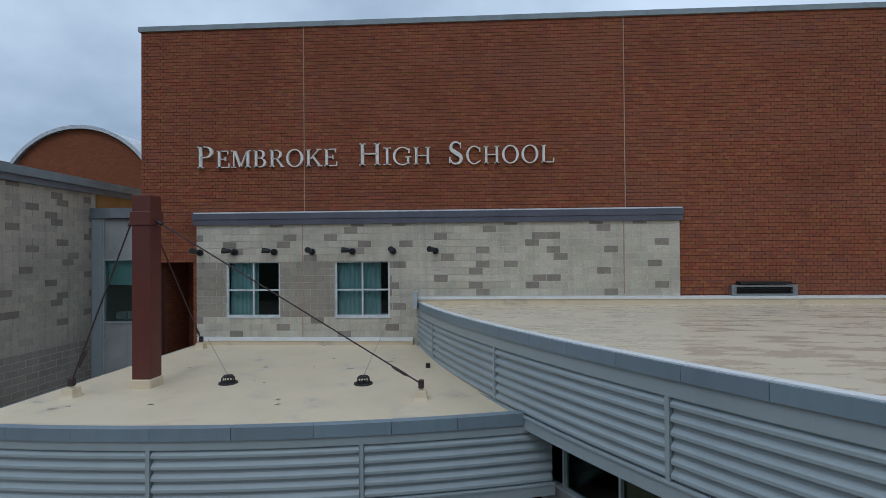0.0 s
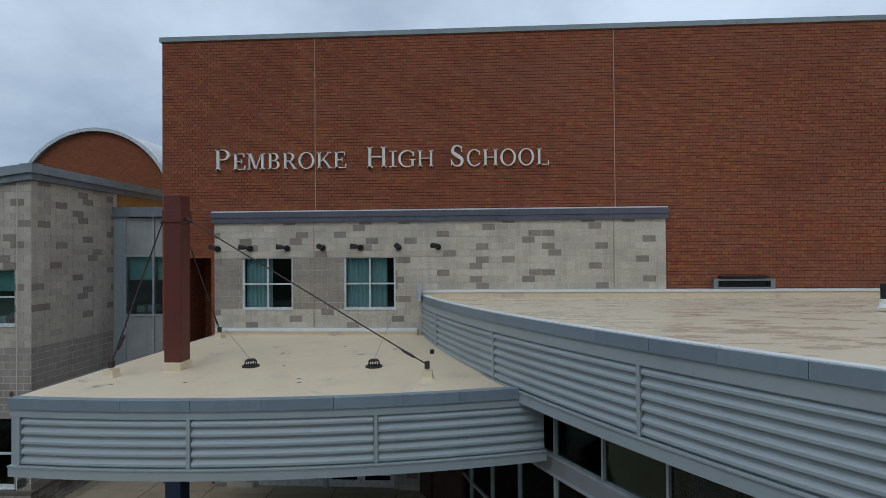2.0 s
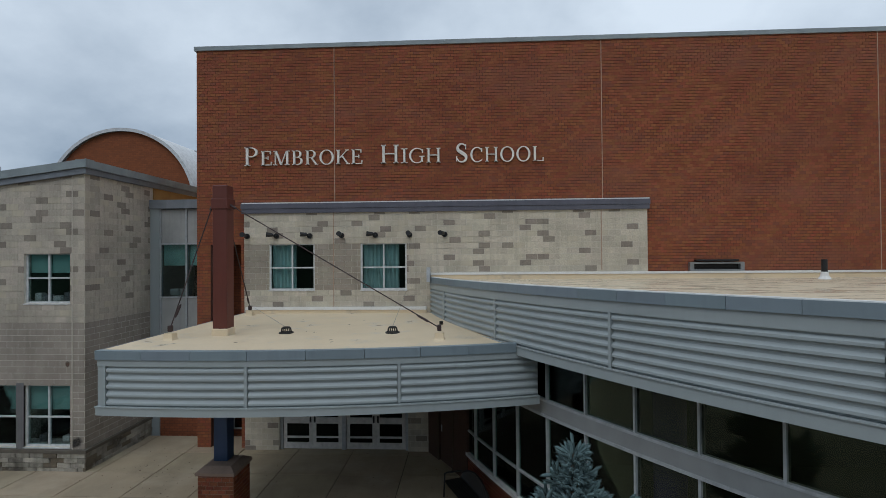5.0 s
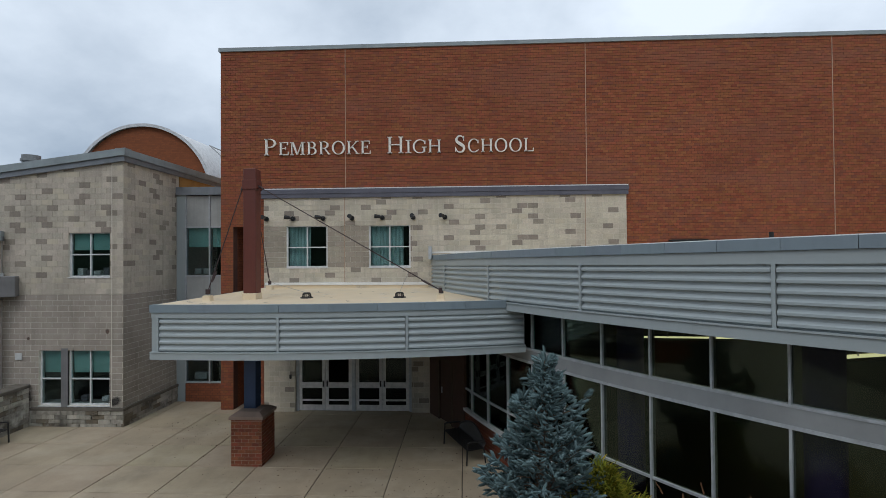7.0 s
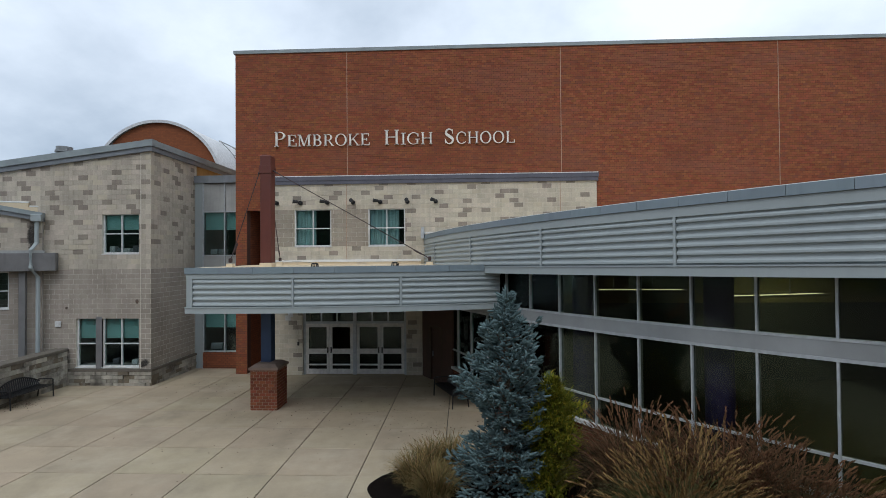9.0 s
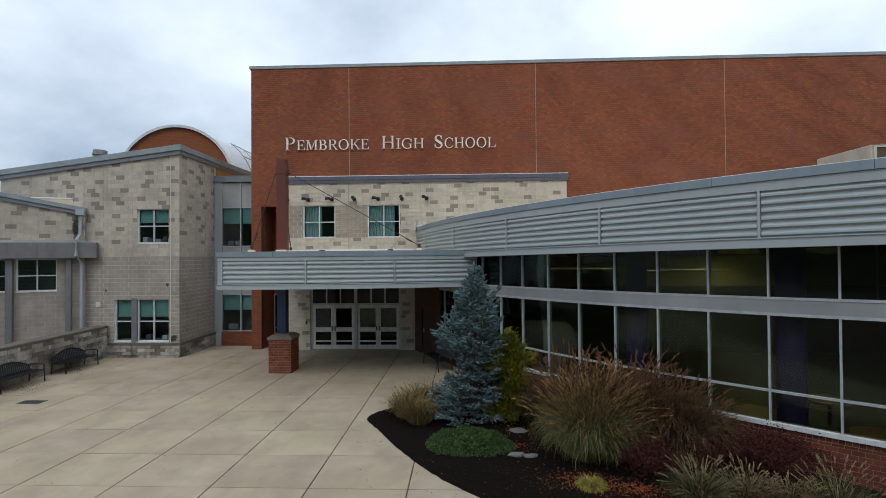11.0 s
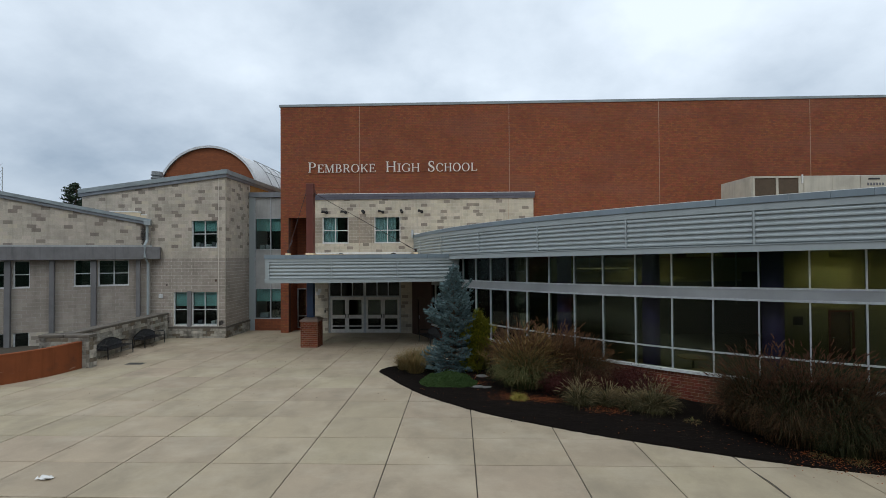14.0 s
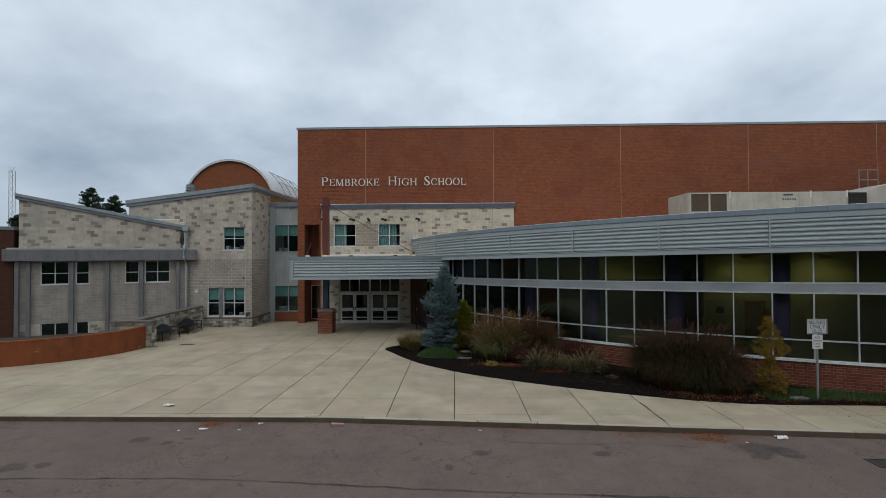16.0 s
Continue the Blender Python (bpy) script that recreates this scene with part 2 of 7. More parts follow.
RED, RED_DARK, MORTAR = (0.300, 0.103, 0.050), (0.222, 0.078, 0.041), (0.124, 0.058, 0.043)
M = {
    "brick": surface("red_brick", RED, 0.82, alt=RED_DARK, scale=9, fine=90, vary="island", spread=0.12, spec=0.15, bump=0.3, stain=(0.17, 0.056, 0.034), stain_scale=0.35, stain_edge=(0.5, 0.85), bloom=((0.250, 0.103, 0.068), 0.55, (0.50, 0.72), (0.35, 0.35, 1.3)), tint=((0.225, 0.083, 0.052), 0.88)),
    "brick_one": surface("red_brick_piece", RED, 0.82, alt=RED_DARK, scale=9, fine=90, vary="object", spread=0.12, spec=0.15, bump=0.3, stain=(0.17, 0.056, 0.034), stain_scale=0.35, stain_edge=(0.5, 0.85), bloom=((0.250, 0.103, 0.068), 0.55, (0.50, 0.72), (0.35, 0.35, 1.3)), tint=((0.225, 0.083, 0.052), 0.88)),
    "brick_pier_rest": surface("brown_red_brick_rest", (0.225, 0.072, 0.038), 0.85, alt=(0.13, 0.045, 0.028), scale=7, fine=90, vary="island", spread=0.32, spec=0.15, bump=0.3),
    "brick_pier": surface("brown_red_brick_piece", (0.225, 0.072, 0.038), 0.85, alt=(0.13, 0.045, 0.028), scale=7, fine=90, vary="object", spread=0.32, spec=0.15, bump=0.3),
    "brick_knee_rest": surface("dark_red_brick_piece", (0.165, 0.050, 0.029), 0.85, alt=(0.11, 0.036, 0.023), scale=7, fine=90, vary="island", spread=0.25, spec=0.15, bump=0.3),
    "brick_far": brickwork("red_brickwork", RED, RED_DARK, MORTAR),
    "brick_low": surface("weathered_orange_brick_face", (0.240, 0.074, 0.028), 0.9, alt=(0.175, 0.055, 0.024), scale=1.4, fine=40, amount=0.35, bump=0.3, spec=0.15, stain=(0.10, 0.045, 0.028), stain_scale=0.9,
                         stain_edge=(0.55, 0.75), streak=0.35, bloom=((0.40, 0.27, 0.19), 1.6, (0.63, 0.74), (0.8, 0.8, 3.0))),
    "brick_gable": brickwork("orange_gable_brickwork", (0.285, 0.098, 0.042), (0.215, 0.075, 0.036), (0.19, 0.072, 0.04)),
    "porch_brown": surface("dark_brown_porch_cladding", (0.075, 0.038, 0.026), 0.75, alt=(0.055, 0.030, 0.022), scale=2, fine=40, amount=0.2, bump=0.1),
    "sheathing": surface("mustard_sheathing_board", (0.42, 0.24, 0.075), 0.8, scale=2, fine=30, amount=0.2, bump=0.05),
    "brick_dark": brickwork("dark_brown_brickwork", (0.105, 0.042, 0.026), (0.075, 0.033, 0.023), (0.06, 0.04, 0.032)),
    "mortar_red": surface("red_mortar", MORTAR, 0.95, fine=120),
    "mortar": surface("pale_mortar", (0.66, 0.615, 0.53), 0.95, fine=120),
    "mortar_grey": surface("grey_mortar", (0.47, 0.44, 0.40), 0.95, fine=120),
    "sealant": surface("cream_joint_sealant", (0.43, 0.29, 0.21), 0.7, bump=0),
    "membrane": surface("cream_roof_membrane", (0.73, 0.600, 0.420), 0.5, alt=(0.66, 0.54, 0.37), scale=0.8, fine=25, amount=0.2, bump=0.1, stain=(0.53, 0.45, 0.34), stain_scale=1.3,
                        stain_edge=(0.56, 0.70), gloss=0.22),
    "membrane_wet": surface("damp_cream_roof_membrane", (0.68, 0.575, 0.41), 0.45, alt=(0.62, 0.52, 0.37), scale=0.8, fine=25, amount=0.2, bump=0.1, stain=(0.65, 0.549, 0.394), stain_scale=1.7,
                            stain_edge=(0.49, 0.57), stain_stretch=(0.55, 1.9, 1.0), gloss=0.16),
    "membrane_white": surface("white_flashing_membrane", (0.80, 0.80, 0.78), 0.45, scale=2, alt=(0.72, 0.71, 0.68), amount=0.12, bump=0.05, streak=0.12),
    "metal": surface("blue_grey_painted_metal", (0.352, 0.394, 0.402), 0.42, alt=(0.322, 0.362, 0.372), scale=0.5, fine=40, amount=0.10, bump=0.03, streak=0.12),
    "cap": surface("slate_blue_coping_metal", (0.215, 0.265, 0.300), 0.42, alt=(0.19, 0.235, 0.268), scale=1.0, fine=50, amount=0.12, bump=0.04, vary="object", spread=0.06, streak=0.2),
    "coping_hall": surface("pale_green_grey_coping_metal", (0.30, 0.345, 0.36), 0.42, scale=1.5, fine=50, amount=0.1, bump=0.03, streak=0.15),
    "coping": surface("purple_grey_coping_metal", (0.115, 0.115, 0.145), 0.45, scale=1.5, fine=50, amount=0.12, bump=0.04, streak=0.25),
    "coping_tower": surface("grey_roof_edge_metal", (0.22, 0.24, 0.265), 0.45, scale=1.5, fine=50, amount=0.12, bump=0.04, streak=0.25),
    # near-black soffit colour deepens the shade under the canopy
    "soffit": surface("darkened_soffit_metal", (0.065, 0.067, 0.072), 0.6, fine=30, amount=0.15),
    "steel_grey": surface("weathered_grey_steel_cladding", (0.185, 0.182, 0.183), 0.55, scale=2, fine=30, amount=0.2, bump=0.05, streak=0.5),
    "alu": surface("silver_aluminium_frame", (0.50, 0.53, 0.56), 0.42, 0.2, fine=60, amount=0.1, bump=0.02, streak=0.2),
    "alu_dim": surface("anodised_transom_metal", (0.365, 0.385, 0.395), 0.40, 0.25, scale=0.6, fine=50, amount=0.08, bump=0.0, streak=0.08),
    "white_frame": surface("pale_window_frame", (0.68, 0.69, 0.69), 0.45, fine=60, amount=0.1, bump=0.03, streak=0.2),
    "panel": surface("pale_grey_spandrel_panel", (0.42, 0.43, 0.42), 0.5, scale=1.0, fine=30, amount=0.1, bump=0.03, streak=0.3),
    "glass": glass("clear_window_glass", (0.80, 0.87, 0.88), 0.03),
    "glass_blue": glass("bluish_window_glass", (0.62, 0.68, 0.68), 0.045),
    "glass_dark": glass("olive_tinted_glass", (0.55, 0.58, 0.51), 0.0),
    "blind": surface("teal_roller_blind", (0.29, 0.53, 0.49), 0.85, scale=1.5, fine=200, amount=0.15, bump=0.05),
    "curtain": surface("teal_curtain_fabric", (0.43, 0.59, 0.58), 0.9, scale=3, fine=120, amount=0.2, bump=0.1),
    # near-black colour puts the gloom of unlit rooms into their walls
    "dark": surface("darkened_room_wall", (0.045, 0.046, 0.042), 0.9, fine=10),
    "room": surface("olive_room_wall", (0.25, 0.24, 0.135), 0.9, scale=0.7, fine=8),
    # floor coloured near black so that the lower panes look dim
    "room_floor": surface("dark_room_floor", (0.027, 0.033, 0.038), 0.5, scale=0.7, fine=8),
    "table_wood": surface("brown_table_laminate", (0.30, 0.18, 0.08), 0.4, fine=30, amount=0.15, bump=0),
    "purple": surface("purple_painted_column", (0.11, 0.085, 0.30), 0.6, fine=40, amount=0.1),
    "maroon": surface("maroon_painted_steel", (0.125, 0.030, 0.019), 0.5, alt=(0.10, 0.026, 0.018), scale=1.4, fine=40, amount=0.15, bump=0.05, streak=0.3),
    "blue": surface("blue_painted_steel", (0.03, 0.065, 0.15), 0.5, scale=1.5, fine=40, amount=0.15, bump=0.04, streak=0.2),
    "cable": surface("rusty_steel_rod", (0.055, 0.035, 0.035), 0.6, 0.3, fine=80),
    "black": surface("black_painted_metal", (0.010, 0.010, 0.011), 0.45, fine=60, amount=0.2, bump=0.03),
    "iron": surface("dark_cast_iron", (0.03, 0.028, 0.026), 0.7, fine=60),
    "white_steel": surface("brushed_pale_letter_metal", (0.93, 0.89, 0.81), 0.4, 0.0, fine=80, amount=0.12, bump=0.03),
    "concrete": surface("pale_concrete_slab", (0.376, 0.305, 0.207), 0.85, alt=(0.292, 0.241, 0.168), scale=0.9, fine=28, amount=0.32, bump=0.14, vary="object", spread=0.06,
                        stain=(0.235, 0.194, 0.136), stain_scale=0.9, stain_stretch=(1.0, 0.6, 1.0), stain_edge=(0.48, 0.82), bloom=((0.47, 0.40, 0.295), 0.7, (0.47, 0.80), (0.7, 1.0, 1.0))),
    "concrete_rest": surface("pale_concrete_slab_rest", (0.40, 0.375, 0.315), 0.85, alt=(0.34, 0.315, 0.26), scale=0.9, fine=35, amount=0.22, bump=0.12),
    "joint": surface("dirty_paving_joint", (0.070, 0.057, 0.041), 0.95, fine=60),
    "kerb": surface("grimy_brown_kerb_stone", (0.115, 0.084, 0.060), 0.95, spec=0.1, alt=(0.065, 0.048, 0.036), scale=2.5, fine=60, bump=0.25, vary="object", spread=0.12),
    "asphalt": asphalt("worn_asphalt"),
    "tar": surface("black_crack_tar", (0.022, 0.02, 0.02), 0.6, fine=60),
    "earth": surface("rough_ground", (0.11, 0.11, 0.07), 0.95, alt=(0.08, 0.08, 0.05), scale=0.4, fine=20),
    "mulch": surface("dark_bark_mulch", (0.009, 0.0075, 0.0065), 0.97, spec=0.02, alt=(0.018, 0.0135, 0.011), scale=14, fine=70, amount=0.5, bump=1.0, bump_at=0.03),
    "cap_stone": surface("weathered_dark_stone_cap", (0.15, 0.13, 0.105), 0.9, alt=(0.075, 0.065, 0.055), scale=2.5, fine=50, bump=0.4),
    "stone": surface("sooty_rough_stone", (0.44, 0.41, 0.345), 0.95, alt=(0.29, 0.265, 0.22), scale=5, fine=40, amount=0.5, bump=0.9, bump_at=0.03, vary="object", spread=0.35,
                     stain=(0.075, 0.066, 0.055), stain_scale=1.2, stain_edge=(0.47, 0.68), streak=0.6, tint=((0.19, 0.155, 0.11), 0.72), bloom=((0.60, 0.57, 0.51), 1.0, (0.55, 0.68), (1.0, 1.0, 1.0))),
    "slate": surface("grey_slate_rock", (0.17, 0.172, 0.165), 0.8, alt=(0.09, 0.09, 0.088), scale=6, fine=60, bump=0.5),
    # duller than the olive wall, to dim the panes in front of it
    "shade_band_pale": surface("grey_olive_inner_wall", (0.17, 0.172, 0.115), 0.8, scale=0.7, fine=12),
    "ac": surface("beige_sheet_metal", (0.47, 0.445, 0.385), 0.5, scale=1.0, fine=30, amount=0.1, bump=0.03, streak=0.3),
    "bark": surface("grey_brown_bark", (0.09, 0.065, 0.045), 0.95, fine=30, bump=0.6),
    "spruce": surface("blue_spruce_needles", (0.145, 0.210, 0.215), 0.8, alt=(0.022, 0.040, 0.042), scale=5, fine=30, vary="island", spread=0.4, bump=0, spec=0.06),
    "evergreen": surface("yellow_green_scale_leaves", (0.185, 0.190, 0.020), 0.75, alt=(0.060, 0.082, 0.012), scale=2.5, fine=20, vary="island", spread=0.5, bump=0, spec=0.06, tint=((0.34, 0.27, 0.028), 0.78)),
    "gold": surface("golden_autumn_leaves", (0.24, 0.145, 0.022), 0.75, alt=(0.075, 0.058, 0.014), scale=2.5, fine=20, vary="island", spread=0.45, bump=0, spec=0.06),
    "cover": surface("green_ground_cover_leaves", (0.056, 0.092, 0.030), 0.7, alt=(0.03, 0.06, 0.02), scale=4, fine=20, vary="island", spread=0.4, bump=0, spec=0.06),
    "burgundy": surface("burgundy_shrub_leaves", (0.060, 0.018, 0.016), 0.75, alt=(0.035, 0.014, 0.012), scale=4, fine=20, vary="island", spread=0.4, bump=0, spec=0.06),
    "blade": surface("olive_grass_blades", (0.082, 0.090, 0.032), 0.7, alt=(0.042, 0.050, 0.019), scale=2, fine=10, vary="island", spread=0.5, bump=0, spec=0.06, tint=((0.21, 0.16, 0.075), 0.76)),
    "tan_blade": surface("straw_grass_blades", (0.240, 0.165, 0.068), 0.75, alt=(0.125, 0.090, 0.038), scale=2, fine=10, vary="island", spread=0.5, bump=0, spec=0.06, tint=((0.10, 0.10, 0.04), 0.7)),
    "brown_blade": surface("russet_grass_blades", (0.034, 0.023, 0.012), 0.75, alt=(0.019, 0.019, 0.009), scale=2, fine=10, vary="island", spread=0.5, bump=0, spec=0.06, tint=((0.11, 0.058, 0.03), 0.7)),
    "plume": surface("tan_grass_plumes", (0.30, 0.205, 0.11), 0.85, alt=(0.17, 0.10, 0.055), scale=3, fine=20, vary="island", spread=0.4, bump=0, spec=0.06),
    "russet_plume": surface("russet_grass_plumes", (0.125, 0.062, 0.040), 0.85, alt=(0.075, 0.040, 0.028), scale=3, fine=20, vary="island", spread=0.4, bump=0, spec=0.06),
    "leaf": surface("fallen_rust_leaves", (0.27, 0.078, 0.024), 0.85, spec=0.1, alt=(0.14, 0.055, 0.024), scale=8, fine=30, vary="island", spread=0.5, bump=0),
    "paving_leaf": surface("wet_brown_leaves", (0.085, 0.040, 0.020), 0.8, spec=0.1, alt=(0.05, 0.026, 0.016), scale=8, fine=30, vary="island", spread=0.5, bump=0),
    "pine": surface("dark_pine_needles", (0.042, 0.066, 0.034), 0.8, alt=(0.022, 0.040, 0.022), scale=1, fine=5, vary="island", spread=0.4, bump=0),
    "paper": surface("white_litter_paper", (0.72, 0.70, 0.66), 0.8, fine=30, bump=0.1),
    "sign_white": surface("white_sign_face", (0.62, 0.63, 0.62), 0.4, fine=20, amount=0.06, bump=0),
    "sign_black": surface("black_sign_paint", (0.03, 0.03, 0.035), 0.5, fine=20, amount=0.1, bump=0),
    "galv": surface("galvanised_steel", (0.32, 0.33, 0.33), 0.45, 0.6, fine=50, amount=0.2, bump=0.03),
    "panel_glow": glow("ceiling_panel_diffuser", (1.0, 0.93, 0.5), 20.0),
    "oil": soaked("faded_oil_stain", (0.055, 0.047, 0.044)),
    "soot": soaked("black_wall_mould", (0.022, 0.021, 0.020), (1, 0, 1), 1.5),
    "rust": soaked("brown_wall_mark", (0.11, 0.06, 0.04), (1, 0, 1), 1.5),
    "door_paint": surface("pale_grey_door_paint", (0.74, 0.72, 0.69), 0.45, fine=60, amount=0.1, bump=0.03, streak=0.25),
    "pier_cap": surface("pinkish_brown_stone_cap", (0.27, 0.195, 0.155), 0.9, alt=(0.17, 0.125, 0.10), scale=3, fine=50, bump=0.3),
    "chip": surface("dark_bark_chip", (0.034, 0.025, 0.018), 0.95, spec=0.03, alt=(0.02, 0.015, 0.012), scale=8, fine=30, vary="island", spread=0.5, bump=0),
    # dark colour stands in for dimness behind the lower panes
    "wainscot": surface("dim_slate_shade_band", (0.055, 0.068, 0.078), 0.7, scale=0.7, fine=12),
    "mortar_knee": surface("buff_mortar", (0.34, 0.25, 0.19), 0.95, fine=120),
    "kerb_top": surface("pale_kerb_edge", (0.36, 0.32, 0.245), 0.9, alt=(0.27, 0.235, 0.18), scale=2.5, fine=60, bump=0.2, vary="object", spread=0.12),
    "silver_blade": surface("silvery_grass_blades", (0.064, 0.055, 0.024), 0.8, alt=(0.028, 0.029, 0.013), scale=2, fine=10, vary="island", spread=0.5, bump=0, spec=0.06, tint=((0.20, 0.17, 0.10), 0.80)),
    "yellow_blade": surface("yellow_grass_blades", (0.27, 0.22, 0.05), 0.75, alt=(0.15, 0.14, 0.03), scale=3, fine=10, vary="island", spread=0.4, bump=0, spec=0.06),
    "russet_blade": surface("warm_russet_grass_blades", (0.066, 0.047, 0.024), 0.85, alt=(0.036, 0.036, 0.016), scale=2, fine=10, vary="island", spread=0.5, bump=0, spec=0.06, tint=((0.17, 0.09, 0.05), 0.7)),
    "dark_blade": surface("dark_green_grass_blades", (0.028, 0.031, 0.013), 0.75, alt=(0.018, 0.021, 0.010), scale=2, fine=10, vary="island", spread=0.5, bump=0, spec=0.06, tint=((0.065, 0.055, 0.027), 0.8)),
    "amber_plume": surface("brown_amber_plumes", (0.180, 0.096, 0.052), 0.85, alt=(0.10, 0.054, 0.032), scale=3, fine=20, vary="island", spread=0.45, bump=0, spec=0.06),
    "gold_plume": surface("golden_tan_plumes", (0.255, 0.160, 0.066), 0.85, alt=(0.145, 0.088, 0.038), scale=3, fine=20, vary="island", spread=0.45, bump=0, spec=0.06),
    "pale_plume": surface("pale_bristle_plumes", (0.25, 0.19, 0.105), 0.85, alt=(0.14, 0.10, 0.05), scale=3, fine=20, vary="island", spread=0.4, bump=0, spec=0.06),
    "sign_print": surface("faded_sign_print", (0.13, 0.13, 0.15), 0.5, fine=20, amount=0.1, bump=0),
    "sign_pink": surface("faded_red_sign_print", (0.33, 0.20, 0.20), 0.5, fine=20, amount=0.1, bump=0),
    "tube": glow("fluorescent_tube", (1.0, 0.93, 0.6), 1.7),
}
for _key, _c, _a in (("light", (0.575, 0.517, 0.415), (0.495, 0.443, 0.36)), ("weath", (0.525, 0.466, 0.384), (0.435, 0.386, 0.320)), ("tanb", (0.345, 0.300, 0.240), (0.30, 0.262, 0.212)), ("accent", (0.305, 0.262, 0.215), (0.25, 0.215, 0.18)), ("greyb", (0.365, 0.317, 0.268), (0.315, 0.275, 0.235))):
    for _v in ("object", "island"):
        _n = {"light": "pale_split_face_block", "tanb": "tan_smooth_block", "weath": "weathered_split_face_block", "accent": "taupe_split_face_block", "greyb": "grey_block"}[_key]
        M[_key if _v == "object" else _key + "_rest"] = surface(
            _n + ("" if _v == "object" else "_rest"), _c, 0.92, alt=_a, scale=5, fine=30 if _key in ("greyb", "tanb") else 15, amount=0.5 if _key in ("greyb", "tanb") else 0.62, bump=0.35 if _key in ("greyb", "tanb") else 0.9, bump_at=0.02, vary=_v,
            spread=0.09 if _key in ("greyb", "tanb") else 0.12, tint=((0.55, 0.49, 0.38), 0.84) if _key in ("light", "weath") else None, stain=tuple(x * 0.66 for x in _c), stain_scale=0.7, stain_edge=(0.47, 0.76), streak=0.32)


# ---- builders ----
BASE = {}


class Geo:
    """Faces gathered for one mesh. at maps the builder's own coordinates into the world."""

    def __init__(self, at=None):
        self.v, self.f, self.at = [], [], at or (lambda x, y, z: (x, y, z))

    def pts(self, points):
        k = len(self.v)
        self.v += [self.at(*p) for p in points]
        return k

    def box(self, x0, x1, y0, y1, z0, z1, bevel=0.0):
        if bevel:
            return self.soft_box(x0, x1, y0, y1, z0, z1, bevel)
        k = self.pts([(x0, y0, z0), (x1, y0, z0), (x1, y1, z0), (x0, y1, z0), (x0, y0, z1), (x1, y0, z1), (x1, y1, z1), (x0, y1, z1)])
        self.f += [(k, k + 3, k + 2, k + 1), (k + 4, k + 5, k + 6, k + 7), (k, k + 1, k + 5, k + 4), (k + 1, k + 2, k + 6, k + 5), (k + 2, k + 3, k + 7, k + 6), (k + 3, k, k + 4, k + 7)]
        return self

    def soft_box(self, x0, x1, y0, y1, z0, z1, b):
        rings = []
        for z, i in ((z0, b), (z0 + b, 0), (z1 - b, 0), (z1, b)):
            a0, a1, c0, c1 = x0 + i, x1 - i, y0 + i, y1 - i
            rings.append([(a0 + b, c0, z), (a1 - b, c0, z), (a1, c0 + b, z), (a1, c1 - b, z), (a1 - b, c1, z), (a0 + b, c1, z), (a0, c1 - b, z), (a0, c0 + b, z)])
        return self.loft(rings, True, True)

    def loft(self, rings, closed=True, caps=False):
        k, m = len(self.v), len(rings[0])
        for r in rings:
            self.pts(r)
        for i in range(len(rings) - 1):
            for j in range(m if closed else m - 1):
                a, b = k + i * m + j, k + i * m + (j + 1) % m
                self.f.append((a, b, b + m, a + m))
        if caps:
            self.f.append(tuple(range(k + m - 1, k - 1, -1)))
            e = k + (len(rings) - 1) * m
            self.f.append(tuple(range(e, e + m)))
        return self

    def tube(self, path, radius, sides=8, caps=True):
        rings, path = [], [Vector(p) for p in path]
        for i, p in enumerate(path):
            d = (path[min(i + 1, len(path) - 1)] - path[max(i - 1, 0)]).normalized()
            a = d.cross(Vector((0, 0, 1)) if abs(d.z) < 0.95 else Vector((1, 0, 0))).normalized()
            b = a.cross(d)
            r = radius[i] if isinstance(radius, (list, tuple)) else radius
            rings.append([tuple(p + r * (math.cos(q) * a + math.sin(q) * b)) for q in (2 * math.pi * j / sides for j in range(sides))])
        return self.loft(rings, True, caps)

    def face(self, points):
        k = self.pts(points)
        self.f.append(tuple(range(k, k + len(points))))
        return self

    def mesh(self, name, base=(0, 0, 0)):
        me = bpy.data.meshes.new(name)
        me.from_pydata([(x - base[0], y - base[1], z - base[2]) for x, y, z in self.v], [], self.f)
        bm = bmesh.new()
        bm.from_mesh(me)
        bmesh.ops.recalc_face_normals(bm, faces=bm.faces)
        bm.to_mesh(me)
        bm.free()
        return me


def smooth(me):
    me.polygons.foreach_set("use_smooth", [True] * len(me.polygons))
    return me


def thing(name, label, category, at=(0, 0, 0), group="", kind=""):
    ob = new(name)
    ob.empty_display_size = 0.2
    ob.location = at
    BASE[ob.name] = Vector(at)
    return tagged(ob, label, category, group, kind)


def part(name, geo, mat, parent, label="", soft=False, raw=False):
    """One mesh object under a thing or under a part; geo is in world metres."""
    base = BASE[parent.name]
    me = geo if raw else geo.mesh(name, base)
    if soft:
        smooth(me)
    if not me.materials:
        me.materials.append(M[mat])
    ob = new(name, me)
    ob.parent = parent
    BASE[ob.name] = base
    return tagged(ob, label)


def single(name, geo, mat, label, category="", kind="", group="", at=(0, 0, 0), soft=False):
    me = geo.mesh(name, at)
    if soft:
        smooth(me)
    me.materials.append(M[mat])
    ob = new(name, me)
    ob.location = at
    BASE[ob.name] = Vector(at)
    return tagged(ob, label, category, group, kind)


def plane_at(ox, oy, dx, dy):
    """Wall coordinates: u along the wall, o outwards, z up."""
    return lambda u, o, z: (ox + dx * u + dy * o, oy + dy * u - dx * o, z)


